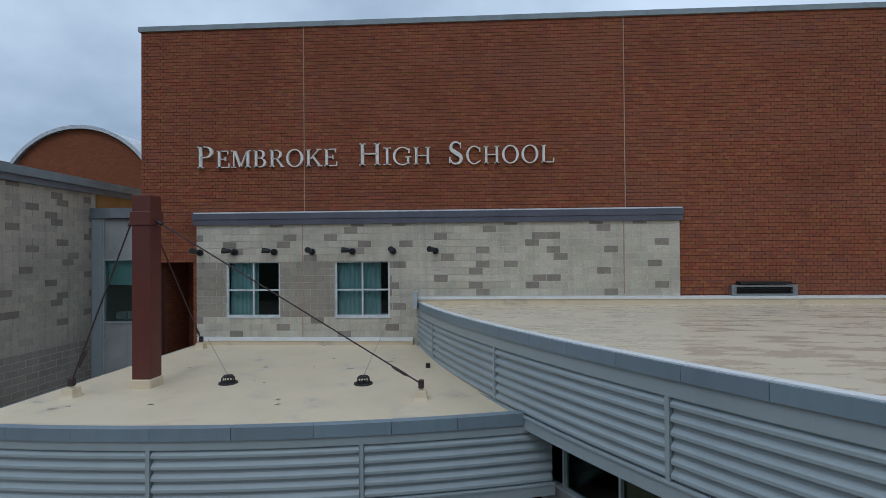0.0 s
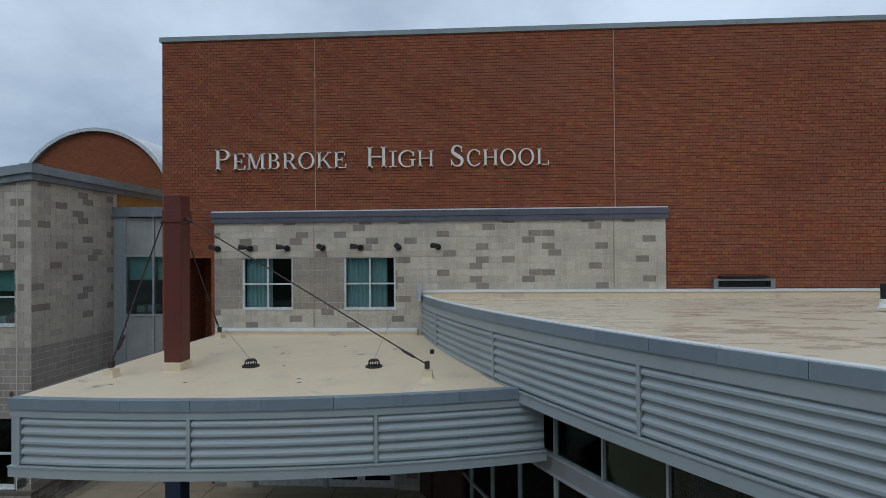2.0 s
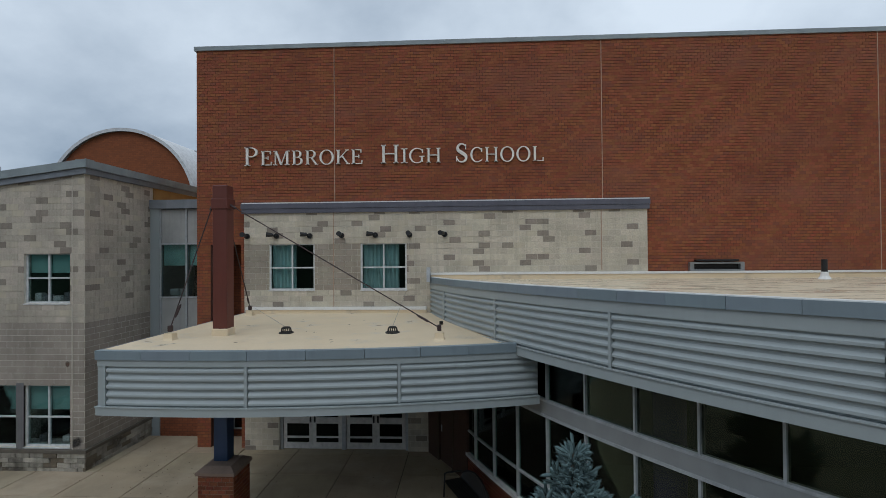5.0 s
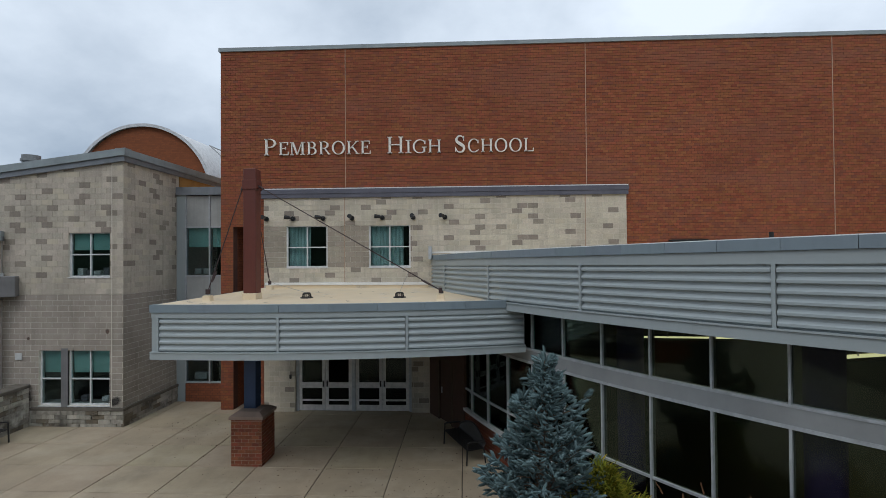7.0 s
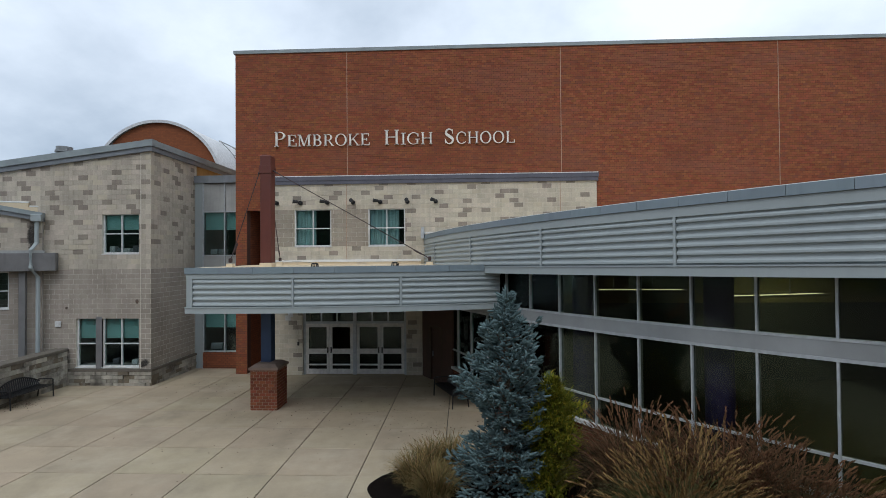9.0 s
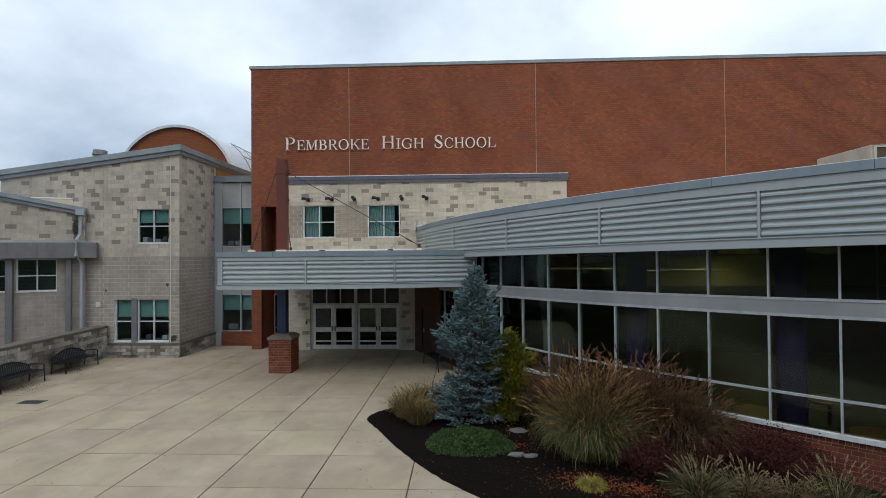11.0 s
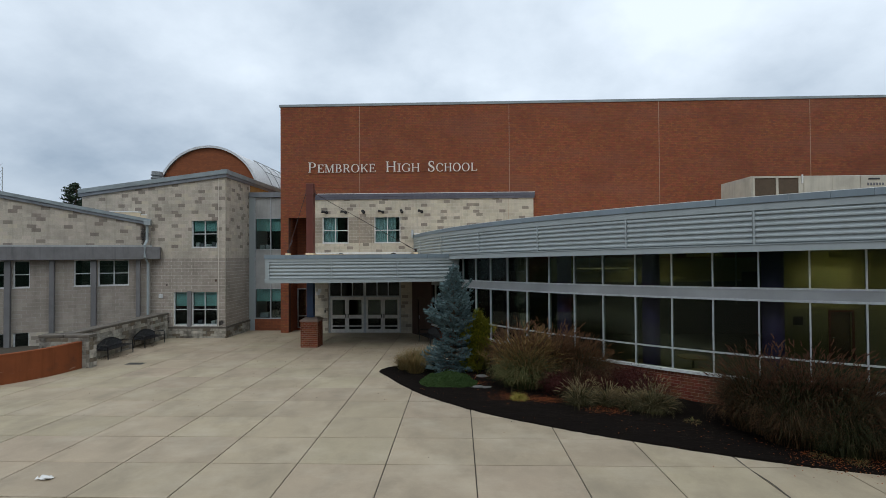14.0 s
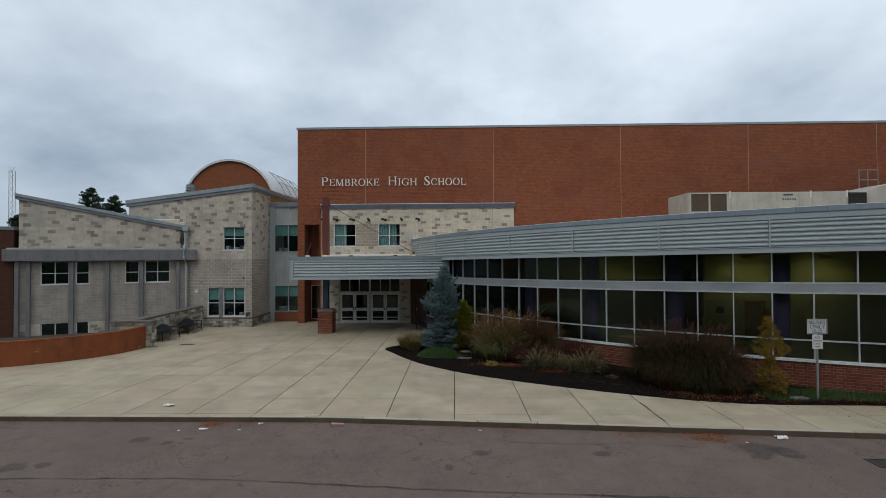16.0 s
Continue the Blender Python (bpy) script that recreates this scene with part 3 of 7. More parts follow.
class Curve:
    """The bowed front of the wing: centre, radius, first turn and turn for each mullion step."""

    def __init__(self, cx, cy, radius, first, step):
        self.cx, self.cy, self.radius, self.first, self.step = cx, cy, radius, first, step

    def at(self, rise=0.0):
        def place(u, o, z):
            a = self.first + u * self.step
            return self.cx - (self.radius + o) * math.cos(a), self.cy - (self.radius + o) * math.sin(a), z + rise * u
        return place


FASCIA = Curve(25.590, 20.868, 27.931, 0.70993, 0.042503)
GLAZING = Curve(28.603, 23.066, 30.962, 0.69976, 0.03795)


def pieces(parent, at, u0, u1, z0, z1, length, height, style, holes=(), proud=0.012, gap=0.010, near=None, top=None, name="brick", limit=300, turn=None, side_gap=None):
    """Masonry in running bond over a wall, cut round holes and below top(u): the stretch named by near as objects, the rest joined."""
    rest, made, shared = {}, 0, {}
    course = 0
    z = z0
    while z < z1 - 0.02:
        zt = min(z + height, z1)
        zm = (z + zt) / 2
        spans = [(u0, u1)]
        for a, b, c, d in holes:
            if c < zm < d:
                spans = [s for p, q in spans for s in ((p, min(q, a)), (max(p, b), q)) if s[1] - s[0] > 0.02]
        for p, q in spans:
            k = math.floor((p - u0) / length - 0.5 * (course % 2))
            while True:
                a, b = u0 + (k + 0.5 * (course % 2)) * length, u0 + (k + 1 + 0.5 * (course % 2)) * length
                k += 1
                if a >= q:
                    break
                a, b = max(a, p), min(b, q)
                if b - a < 0.03:
                    continue
                h0, h1 = (zt, zt) if top is None else (min(zt, top(a)), min(zt, top(b)))
                if min(h0, h1) - z < 0.03:
                    continue
                key = style((a + b) / 2, zm, k)
                g, gu = gap / 2, (gap if side_gap is None else side_gap) / 2
                jit = proud * (0.8 + 0.4 * random.random())
                if near and made < limit and near((a + b) / 2, zm) and turn is not None and abs(h0 - h1) < 1e-6:
                    dims = (round(b - a, 3), round(h0 - z, 3), key)
                    if dims not in shared:
                        e = Geo()
                        wd, hg, c = b - a - 2 * gu, h0 - z - gap, 0.004
                        e.loft([[(0, 0, 0), (wd, 0, 0), (wd, 0, hg), (0, 0, hg)], [(0, -proud, 0), (wd, -proud, 0), (wd, -proud, hg), (0, -proud, hg)],
                                [(c, -proud - c, c), (wd - c, -proud - c, c), (wd - c, -proud - c, hg - c), (c, -proud - c, hg - c)]], True, False)
                        e.f.append((8, 9, 10, 11))
                        me = e.mesh(name)
                        me.materials.append(M[key])
                        shared[dims] = me
                    ob = new(name, shared[dims])
                    ob.parent = parent
                    place = Vector(at(a + gu, jit - proud, z + g)) - BASE[parent.name]
                    ob.matrix_basis = Matrix.Translation(place) @ Matrix.Rotation(turn, 4, "Z")
                    made += 1
                else:
                    r = rest.setdefault(key, Geo(at))
                    p0, p1 = a + gu, b - gu
                    n = r.pts([(p0, 0, z + g), (p1, 0, z + g), (p1, 0, h1 - g), (p0, 0, h0 - g), (p0, jit, z + g), (p1, jit, z + g), (p1, jit, h1 - g), (p0, jit, h0 - g)])
                    r.f += [(n + 4, n + 5, n + 6, n + 7), (n, n + 1, n + 5, n + 4), (n + 1, n + 2, n + 6, n + 5), (n + 2, n + 3, n + 7, n + 6), (n + 3, n, n + 4, n + 7)]
        z = zt
        course += 1
    for key, r in rest.items():
        base = BASE[parent.name]
        me = bpy.data.meshes.new(name + "_field")
        me.from_pydata([(x - base[0], y - base[1], q - base[2]) for x, y, q in r.v], [], r.f)
        me.materials.append(M[{"brick_one": "brick", "stone": "stone"}.get(key, key + "_rest")])
        ob = new(name + "_field", me)
        ob.parent = parent
        tagged(ob, kind="stuff")


def holed(geo, u0, u1, o0, o1, z0, z1, holes=()):
    """A thick sheet with openings through it, in one piece."""
    us = sorted({u0, u1, *[x for h in holes for x in h[:2] if u0 < x < u1]})
    zs = sorted({z0, z1, *[x for h in holes for x in h[2:] if z0 < x < z1]})
    nu, nz = len(us) - 1, len(zs) - 1
    full = {(i, j): not any(h[0] < (us[i] + us[i + 1]) / 2 < h[1] and h[2] < (zs[j] + zs[j + 1]) / 2 < h[3] for h in holes) for i in range(nu) for j in range(nz)}
    k = geo.pts([(u, o, z) for o in (o0, o1) for u in us for z in zs])
    at = lambda i, j, side: k + side * (nu + 1) * (nz + 1) + i * (nz + 1) + j
    for (i, j), solid in full.items():
        if not solid:
            continue
        for side in (0, 1):
            geo.f.append((at(i, j, side), at(i + 1, j, side), at(i + 1, j + 1, side), at(i, j + 1, side)))
        for (di, dj), p, q in (((-1, 0), (i, j), (i, j + 1)), ((1, 0), (i + 1, j), (i + 1, j + 1)), ((0, -1), (i, j), (i + 1, j)), ((0, 1), (i, j + 1), (i + 1, j + 1))):
            if not full.get((i + di, j + dj), False):
                geo.f.append((at(*p, 0), at(*q, 0), at(*q, 1), at(*p, 1)))
    return geo


def window(parent, at, u0, u1, z0, z1, cols=2, rows=(0.5,), blinds=(), sill=True, frame_mat="white_frame", depth=0.10, bar=0.045, pane="glass", curtain=False, name="window"):
    """A framed window set back in its opening: frame, panes, sill and blinds as parts."""
    o0, o1 = -depth - 0.05, -depth + 0.03
    f = bar + 0.01
    us = [u0 + f + (u1 - u0 - 2 * f) * i / cols for i in range(cols + 1)]
    zs = [z0 + f] + [z0 + (z1 - z0) * r for r in rows] + [z1 - f]
    lights = []
    for i, (a, b) in enumerate(zip(us, us[1:])):
        for j, (c, d) in enumerate(zip(zs, zs[1:])):
            lights.append((a + (bar / 2 if i else 0), b - (bar / 2 if i < cols - 1 else 0), c + (bar / 2 if j else 0), d - (bar / 2 if j < len(zs) - 2 else 0)))
    g = holed(Geo(at), u0, u1, o0, o1, z0, z1, lights)
    win = part(name, g, frame_mat, parent)
    for a, b in zip(us, us[1:]):
        for c, d in zip(zs, zs[1:]):
            p = Geo(at).box(a, b, -depth - 0.02, -depth - 0.012, c, d)
            ob = part("pane", p, pane, win)
            ob.visible_shadow = False
    if sill:
        part("sill", Geo(at).box(u0 - 0.015, u1 + 0.015, -0.03, 0.03, z0 - 0.035, z0 - 0.004), frame_mat, win)
    for i, drop in enumerate(blinds):
        if drop:
            part("blind", Geo(at).box(us[i] + 0.01, us[i + 1] - 0.01, -depth - 0.10, -depth - 0.094, z1 - f - drop, z1 - f), "blind", win)
    if curtain:
        c = Geo(at)
        for a, b in curtain:
            m = max(8, int((b - a) / 0.025))
            c.loft([[(u0 + (u1 - u0) * (a + (b - a) * i / m), -depth - 0.14 + 0.03 * math.sin(i * 1.9), z) for i in range(m + 1)] for z in (z0 + 0.04, z1 - 0.05)], False)
        part("curtain", c, "curtain", win)
    return win


# ---- ground, road, paving ----
def fall(y):
    """Height of the forecourt, which falls gently from the kerb towards the doors."""
    return 0.18 - (y + 7.4) * 0.0128


def kerb_y(x):
    return -7.25 - 0.075 * max(0.0, x + 2.0) ** 1.0


single("ground", Geo().face([(-2500, -2500, -0.75), (2500, -2500, -0.75), (2500, 2500, -0.75), (-2500, 2500, -0.75)]), "earth", "rough grassy ground reaching to the horizon", "ground", "structure")
g = Geo()
xs = [-60 + 2.5 * i for i in range(49)]
ys = [0, -1.2, -2.5, -5, -9, -14, -40]
g.loft([[(x, kerb_y(x) + 0.02 + d, 0.035 + 0.012 * min(0, d) * 0.6) for x in xs] for d in ys], False)
road = single("road", g, "asphalt", "worn grey asphalt road with dark patched cracks", "road", "structure")

g = Geo()
for a, b in zip(xs, xs[1:]):
    g.loft([[(a, kerb_y(a) + 0.1, fall(kerb_y(a)) - 0.025), (b, kerb_y(b) + 0.1, fall(kerb_y(b)) - 0.025)], [(a, 14.2, fall(14.2) - 0.025), (b, 14.2, fall(14.2) - 0.025)]], False)
pavement = single("pavement", g, "joint", "large pale concrete paving slabs with dirty joints", "pavement", "structure")


# ---- big brick hall ----
HALL_Y, HALL_TOP = 13.97, 14.225
hall = thing("brick_hall", "tall red brick school hall with a flat metal-capped roof", "building", (0, HALL_Y, 0))
HW = plane_at(0, HALL_Y, 1, 0)
RECESS = (-9.42, -8.3, -1.0, 7.22)
g = holed(Geo(HW), -9.93, 60, -0.35, -0.012, -0.3, HALL_TOP, [RECESS, (-8.05, 5.9, -1.0, 8.2), (5.9, 30.0, -1.0, 4.7)])
hall_wall = part("wall", g, "mortar_red", hall)
for q in ((-9.93, -9.58, -40, -0.352), (59.6, 60, -40, -0.352), (-9.93, 60, -40.3, -40)):
    part("outer_wall", Geo(HW).box(*q, -0.3, HALL_TOP), "brick_far", hall)
part("roof", Geo(HW).box(-9.5, 59.5, -39.9, -0.4, HALL_TOP - 0.35, HALL_TOP - 0.15), "membrane", hall)
g = Geo(HW)
for a, b in zip([-10.0] + [-7 + 3.05 * i for i in range(22)], [-7 + 3.05 * i for i in range(22)] + [60.1]):
    c = Geo(HW).box(a, b - 0.006, -0.42, 0.05, HALL_TOP, HALL_TOP + 0.15)
    part("coping_piece", c, "coping_hall", hall)
part("coping_piece", Geo().box(-10.0, -9.55, HALL_Y + 0.43, HALL_Y + 40, HALL_TOP, HALL_TOP + 0.15), "coping_hall", hall)
for q in ((-9.47, -9.42, -1.62, -0.352, -0.3, 7.22), (-8.3, -8.1, -1.62, -0.352, -0.3, 7.22), (-9.47, -8.1, -1.9, -1.62, -0.3, 7.3), (-9.47, -8.1, -1.62, -0.352, 7.22, 7.4)):
    part("recess_wall", Geo(HW).box(*q), "brick_far", hall)
window(hall, plane_at(0, HALL_Y + 1.55, 1, 0), -9.38, -8.34, 0.0, 2.6, 1, (0.3,), frame_mat="alu", sill=False, depth=0.0, pane="glass_dark", name="recess_window")
for x in (-4.87, 4.55, 13.80, 22.95, 32.05, 41.2):
    part("control_joint", Geo(HW).box(x - 0.012, x + 0.012, -0.01, 0.016, 4.7 if x < 30 else 0, HALL_TOP), "sealant", hall)


# ---- entrance block with two windows and the doors ----
BLOCK_Y = 13.80
BW = plane_at(0, BLOCK_Y, 1, 0)
entrance = thing("entrance_wall", "pale split-face block entrance wall with scattered taupe blocks", "building", (0, BLOCK_Y, 0))
DOORS = (-6.85, -2.28, -0.3, 3.34)
W1, W2 = (-7.2, -5.56, 5.55, 7.2), (-3.92, -2.29, 5.55, 7.2)
g = holed(Geo(BW), -8.1, 6.0, -0.16, -0.001, -0.3, 8.28, [DOORS, W1, W2])
entrance_wall = part("wall", g, "mortar", entrance)
g = Geo(BW)
g.box(-8.17, 6.06, -0.17, 0.07, 8.28, 8.44).box(-8.19, 6.08, -0.17, 0.09, 8.444, 8.62)
part("coping", g, "coping", entrance)
part("flashing", Geo(BW).box(-8.19, 6.08, -0.165, 0.02, 8.622, 8.665), "membrane_white", entrance)
part("control_joint", Geo(BW).box(-4.89, -4.865, -0.01, 0.018, 4.75, 8.28), "sealant", entrance)
part("control_joint", Geo(BW).box(4.43, 4.455, -0.01, 0.018, 6.2, 8.28), "sealant", entrance)
window(entrance, BW, *W1, 2, (0.48,), (0.0, 0.0), frame_mat="white_frame", depth=0.07, curtain=[(0.03, 0.56)])
window(entrance, BW, *W2, 2, (0.48,), (0.0, 0.0), frame_mat="white_frame", depth=0.07, curtain=[(0.03, 0.48), (0.5, 0.82)])
# added dark room shell, closed so that no daylight shows behind the windows
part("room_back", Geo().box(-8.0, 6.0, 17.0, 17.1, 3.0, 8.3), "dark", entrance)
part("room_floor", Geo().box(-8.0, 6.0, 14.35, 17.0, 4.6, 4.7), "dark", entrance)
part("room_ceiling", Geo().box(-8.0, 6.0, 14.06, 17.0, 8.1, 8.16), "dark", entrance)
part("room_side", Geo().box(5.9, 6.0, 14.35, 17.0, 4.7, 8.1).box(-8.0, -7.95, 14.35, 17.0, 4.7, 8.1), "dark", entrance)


# ---- doors ----
def door_leaf(parent, u0, u1, z0, z1, grip):
    st, o0, o1 = 0.12, -0.15, -0.105
    h = z1 - z0
    rails = [(0, 0.10), (0.17, 0.20), (0.40, 0.50), (0.93, 1.0)]
    lights = [(u0 + st, u1 - st, z0 + a * h, z0 + b * h) for (_, a), (b, _) in zip(rails, rails[1:])]
    leaf = part("door_leaf", holed(Geo(BW), u0, u1, o0, o1, z0, z1, lights), "door_paint", parent)
    for a, b, c, d in lights:
        part("pane", Geo(BW).box(a, b, -0.132, -0.124, c, d), "glass_dark", leaf).visible_shadow = False
    u = u1 - 0.07 if grip > 0 else u0 + 0.07
    k = Geo(BW).box(u - 0.03, u + 0.03, o1, o1 + 0.02, z0 + 0.42 * h, z0 + 0.53 * h)
    k.tube([(u, o1 + 0.01, z0 + 0.43 * h), (u, o1 + 0.07, z0 + 0.45 * h), (u, o1 + 0.07, z0 + 0.50 * h), (u, o1 + 0.01, z0 + 0.52 * h)], 0.012, 6)
    part("handle", k, "black", leaf, "black pull handle")


doors = thing("entrance_doors", "two pairs of pale metal glazed double doors with transom lights", "door", (-4.56, BLOCK_Y, fall(13.8)), kind="structure")
zb = fall(13.7)
lights = []
for a, b in ((-6.75, -4.64), (-4.49, -2.38)):
    lights.append((a, b, zb - 0.01, 2.145))
    for i in range(3):
        lights.append((a + (b - a) * i / 3 + (0.03 if i else 0), a + (b - a) * (i + 1) / 3 - (0.03 if i < 2 else 0), 2.235, 3.28))
g = holed(Geo(BW), -6.85, -2.28, -0.16, -0.075, zb, 3.34, lights)
part("door_frame", g, "alu", doors)
for a, b in ((-6.75, -4.64), (-4.49, -2.38)):
    mid = (a + b) / 2
    door_leaf(doors, a + 0.01, mid - 0.006, zb + 0.02, 2.14, 1)
    door_leaf(doors, mid + 0.006, b - 0.01, zb + 0.02, 2.14, -1)
    for i in range(3):
        part("transom_pane", Geo(BW).box(a + (b - a) * i / 3, a + (b - a) * (i + 1) / 3, -0.125, -0.118, 2.235, 3.28), "glass_dark", doors).visible_shadow = False
PA, PB = Vector((-1.57, 13.78)), Vector((-0.24, 11.60))
pd = (PB - PA).normalized()
PW = plane_at(PA.x, PA.y, pd.x, pd.y)
porch = thing("porch_wall", "dark brown side wall of the entrance porch", "wall", (-1.0, 12.7, 0), kind="structure")
part("wall_face", holed(Geo(PW), 0, (PB - PA).length, -0.18, 0.0, -0.3, 3.44, [(0.75, 1.72, -0.31, 2.14)]), "porch_brown", porch)
side_door = thing("porch_door", "closed dark brown flush door in the porch wall", "door", PW(1.23, 0, fall(12.7)), kind="structure")
part("door_leaf", Geo(PW).box(0.80, 1.67, -0.10, -0.055, fall(12.7), 2.09, 0.006), "porch_brown", side_door)
part("door_frame", holed(Geo(PW), 0.70, 1.77, 0.003, 0.02, -0.25, 2.19, [(0.79, 1.68, -0.3, 2.1)]), "bark", side_door)
part("handle_plate", Geo(PW).box(0.86, 0.92, -0.053, -0.03, 0.90, 1.12, 0.006), "alu", side_door, "pale metal handle plate")
# lobby surfaces coloured near black to look unlit
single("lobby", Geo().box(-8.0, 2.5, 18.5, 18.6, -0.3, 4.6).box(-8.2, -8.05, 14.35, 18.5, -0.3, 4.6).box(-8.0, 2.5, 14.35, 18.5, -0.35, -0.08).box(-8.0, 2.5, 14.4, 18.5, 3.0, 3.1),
       "dark", "entrance lobby behind the glazed doors, coloured dark as if unlit", "room", "structure")

# ---- canopy ----
CAN_R = 1.36


def can_y(x):
    return 6.90 + 0.0195 * (x + 5.8) ** 2


def can_z(x):
    return 4.80 + (x + 8.1) * 0.002


def along_canopy(u, o, z):
    """u is x along the bowed front; z is given for the left end."""
    s = 0.039 * (u + 5.8)
    k = math.hypot(1, s)
    return u + o * s / k, can_y(u) - o / k, z + can_z(u) - 4.78


canopy = thing("entrance_canopy", "bowed entrance canopy with ribbed blue-grey metal fascia and cream roof", "canopy", (-4.3, 8, 3.4))
RIBS = [(0.0, -0.004), (0.030, -0.004), (0.046, 0.046), (0.056, 0.052), (0.100, 0.052), (0.110, 0.047), (0.160, 0.0)]


def ribbed(at, u0, u1, z0, z1, count, n=8, inset=0.0):
    """A sheet with rounded horizontal ribs, from joint to joint."""
    pitch = (z1 - z0) / count
    prof = []
    for i in range(count):
        for d, o in RIBS:
            prof.append((z0 + pitch * i + d * pitch / 0.19, o))
    prof.append((z1, 0.0))
    g = Geo(at)
    return g.loft([[(u0 + (u1 - u0) * j / n, o + inset, z) for j in range(n + 1)] for z, o in prof], False)


def strip(at, u0, u1, o0, o1, z0, z1, n):
    """A bar that follows the curve."""
    g = Geo(at)
    return g.loft([[(u, o0, z0), (u, o1, z0), (u, o1, z1), (u, o0, z1)] for u in (u0 + (u1 - u0) * i / n for i in range(n + 1))], True, True)


EDGES = [-7.87, -4.80, -1.66, CAN_R]
for a, b in zip(EDGES, EDGES[1:]):
    part("ribbed_panel", ribbed(along_canopy, a + 0.05, b - 0.03, 3.60, 4.45, 5), "metal", canopy, soft=False)
for x in EDGES[:-1]:
    part("joint_trim", Geo(along_canopy).box(x - 0.02, x + 0.04, -0.02, 0.066, 3.60, 4.45), "metal", canopy)
part("corner_trim", strip(along_canopy, -8.03, -7.86, -0.02, 0.03, 3.60, 4.45, 2), "metal", canopy)
part("backing", strip(along_canopy, -8.02, CAN_R, -0.12, -0.02, 3.44, 4.70, 24), "metal", canopy)
part("fascia_band", strip(along_canopy, -8.03, CAN_R, -0.02, 0.05, 4.45, 4.585, 24), "metal", canopy)
part("lower_trim", strip(along_canopy, -8.05, CAN_R, -0.10, 0.075, 3.42, 3.585, 24), "metal", canopy)
part("drip_lip", strip(along_canopy, -8.05, CAN_R, 0.02, 0.095, 3.588, 3.612, 24), "metal", canopy)
caps = [-8.06, -7.0, -5.95, -4.75, -3.55, -2.35, -1.2, -0.2, 0.86]
for a, b in zip(caps, caps[1:]):
    part("cap_piece", strip(along_canopy, a, b - 0.008, -0.07, 0.08, 4.59, 4.78, 5), "cap", canopy)
LEFT_A, LEFT_B = Vector((-8.04, can_y(-8.04))), Vector((-7.92, 13.76))
dl = (LEFT_B - LEFT_A)
dl_len = dl.length
dl = dl / dl_len
SIDE = lambda u, o, z: (LEFT_B.x - dl.x * u + -dl.y * o, LEFT_B.y - dl.y * u + dl.x * o, z)
part("side_panel", Geo(SIDE).box(0, dl_len - 0.1, -0.1, -0.02, 3.44, 4.6), "metal", canopy)
part("side_cap", Geo(SIDE).box(0, dl_len, -0.025, 0.045, 4.60, 4.79), "coping", canopy)
top_rows = []
for i in range(28):
    x = -8.02 if i == 0 else -7.78 + (CAN_R + 7.68) * (i - 1) / 26
    y0 = can_y(x) + 0.06
    reach = (FASCIA.cx - x) / FASCIA.radius
    y1 = 13.78 if reach > 1 else min(13.78, FASCIA.cy - FASCIA.radius * math.sin(math.acos(reach)) + 0.10)
    row = []
    for k, j in enumerate((0, 0.035, 0.125, 0.25, 0.375, 0.5, 0.625, 0.75, 0.875, 1)):
        sag = 0.008 if i == 0 or k == 0 else 0.06 + 0.03 * math.sin(math.pi * j)
        row.append((x + (0.12 * j if i < 3 else 0.0), y0 + (max(y1, y0 + 0.02) - y0) * j, can_z(x) - sag))
    top_rows.append(row)
part("roof_membrane", Geo().loft(top_rows, False), "membrane", canopy, "cream roof membrane with dirt and damp patches")
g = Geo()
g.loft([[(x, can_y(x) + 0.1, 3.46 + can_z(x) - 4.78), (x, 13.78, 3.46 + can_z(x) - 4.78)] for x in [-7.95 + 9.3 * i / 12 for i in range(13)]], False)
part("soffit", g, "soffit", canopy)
part("wall_upstand", Geo(BW).box(-8.0, -1.6, 0.02, 0.12, 4.66, 4.86), "membrane", canopy)
part("wall_flashing", Geo(BW).box(-8.0, -1.6, 0.02, 0.15, 4.865, 4.965), "membrane_white", canopy)

# ---- curved wing ----
wing = thing("curved_wing", "curved glazed cafeteria wing with ribbed metal fascia and cream roof", "building", (8, 2, 0))
FB, GB = FASCIA.at(0.0203), GLAZING.at(0.020)
U_END, U_START = 17.5, -10.75
joints = [-10.75, -9, -6, -3, 0, 3, 6, 9, 12, 15, 17.5]
for a, b in zip(joints, joints[1:]):
    part("ribbed_panel", ribbed(FB, a + 0.03, b - 0.03, 4.87, 5.82, 6, 8), "metal", wing)
    part("joint_trim", Geo(FB).box(b - 0.022, b + 0.022, -0.02, 0.066, 4.87, 5.82), "metal", wing)
part("backing", strip(FB, U_START, U_END, -0.20, -0.02, 4.7, 6.05, 60), "metal", wing)
part("fascia_band", strip(FB, U_START, U_END, -0.02, 0.05, 5.82, 6.015, 60), "metal", wing)
part("lower_trim", strip(FB, U_START, U_END, -0.5, 0.07, 4.66, 4.845, 60), "metal", wing)
part("drip_lip", strip(FB, U_START, U_END, 0.02, 0.095, 4.848, 4.872, 60), "metal", wing)
caps = [U_START] + [-4.31 + 0.733 * i for i in range(-8, 30) if -4.31 + 0.733 * i < U_END] + [U_END]
for a, b in zip(caps, caps[1:]):
    part("cap_piece", strip(FB, a, b - 0.005, -0.09, 0.085, 6.02, 6.20, 3), "cap", wing)
    part("cap_edge", strip(FB, a, b - 0.005, -0.09, 0.05, 6.201, 6.216, 3), "membrane_white", wing)
rows = []
for i in range(61):
    u = U_START + (U_END - U_START) * i / 60
    x, y, z = FB(u, -0.085, 6.195)
    rows.append([(x, y + (13.8 - y) * j / 10, z + (5.90 - z) * (j / 10) + 0.008 * noise.noise((x, y + j, 0))) for j in range(11)])
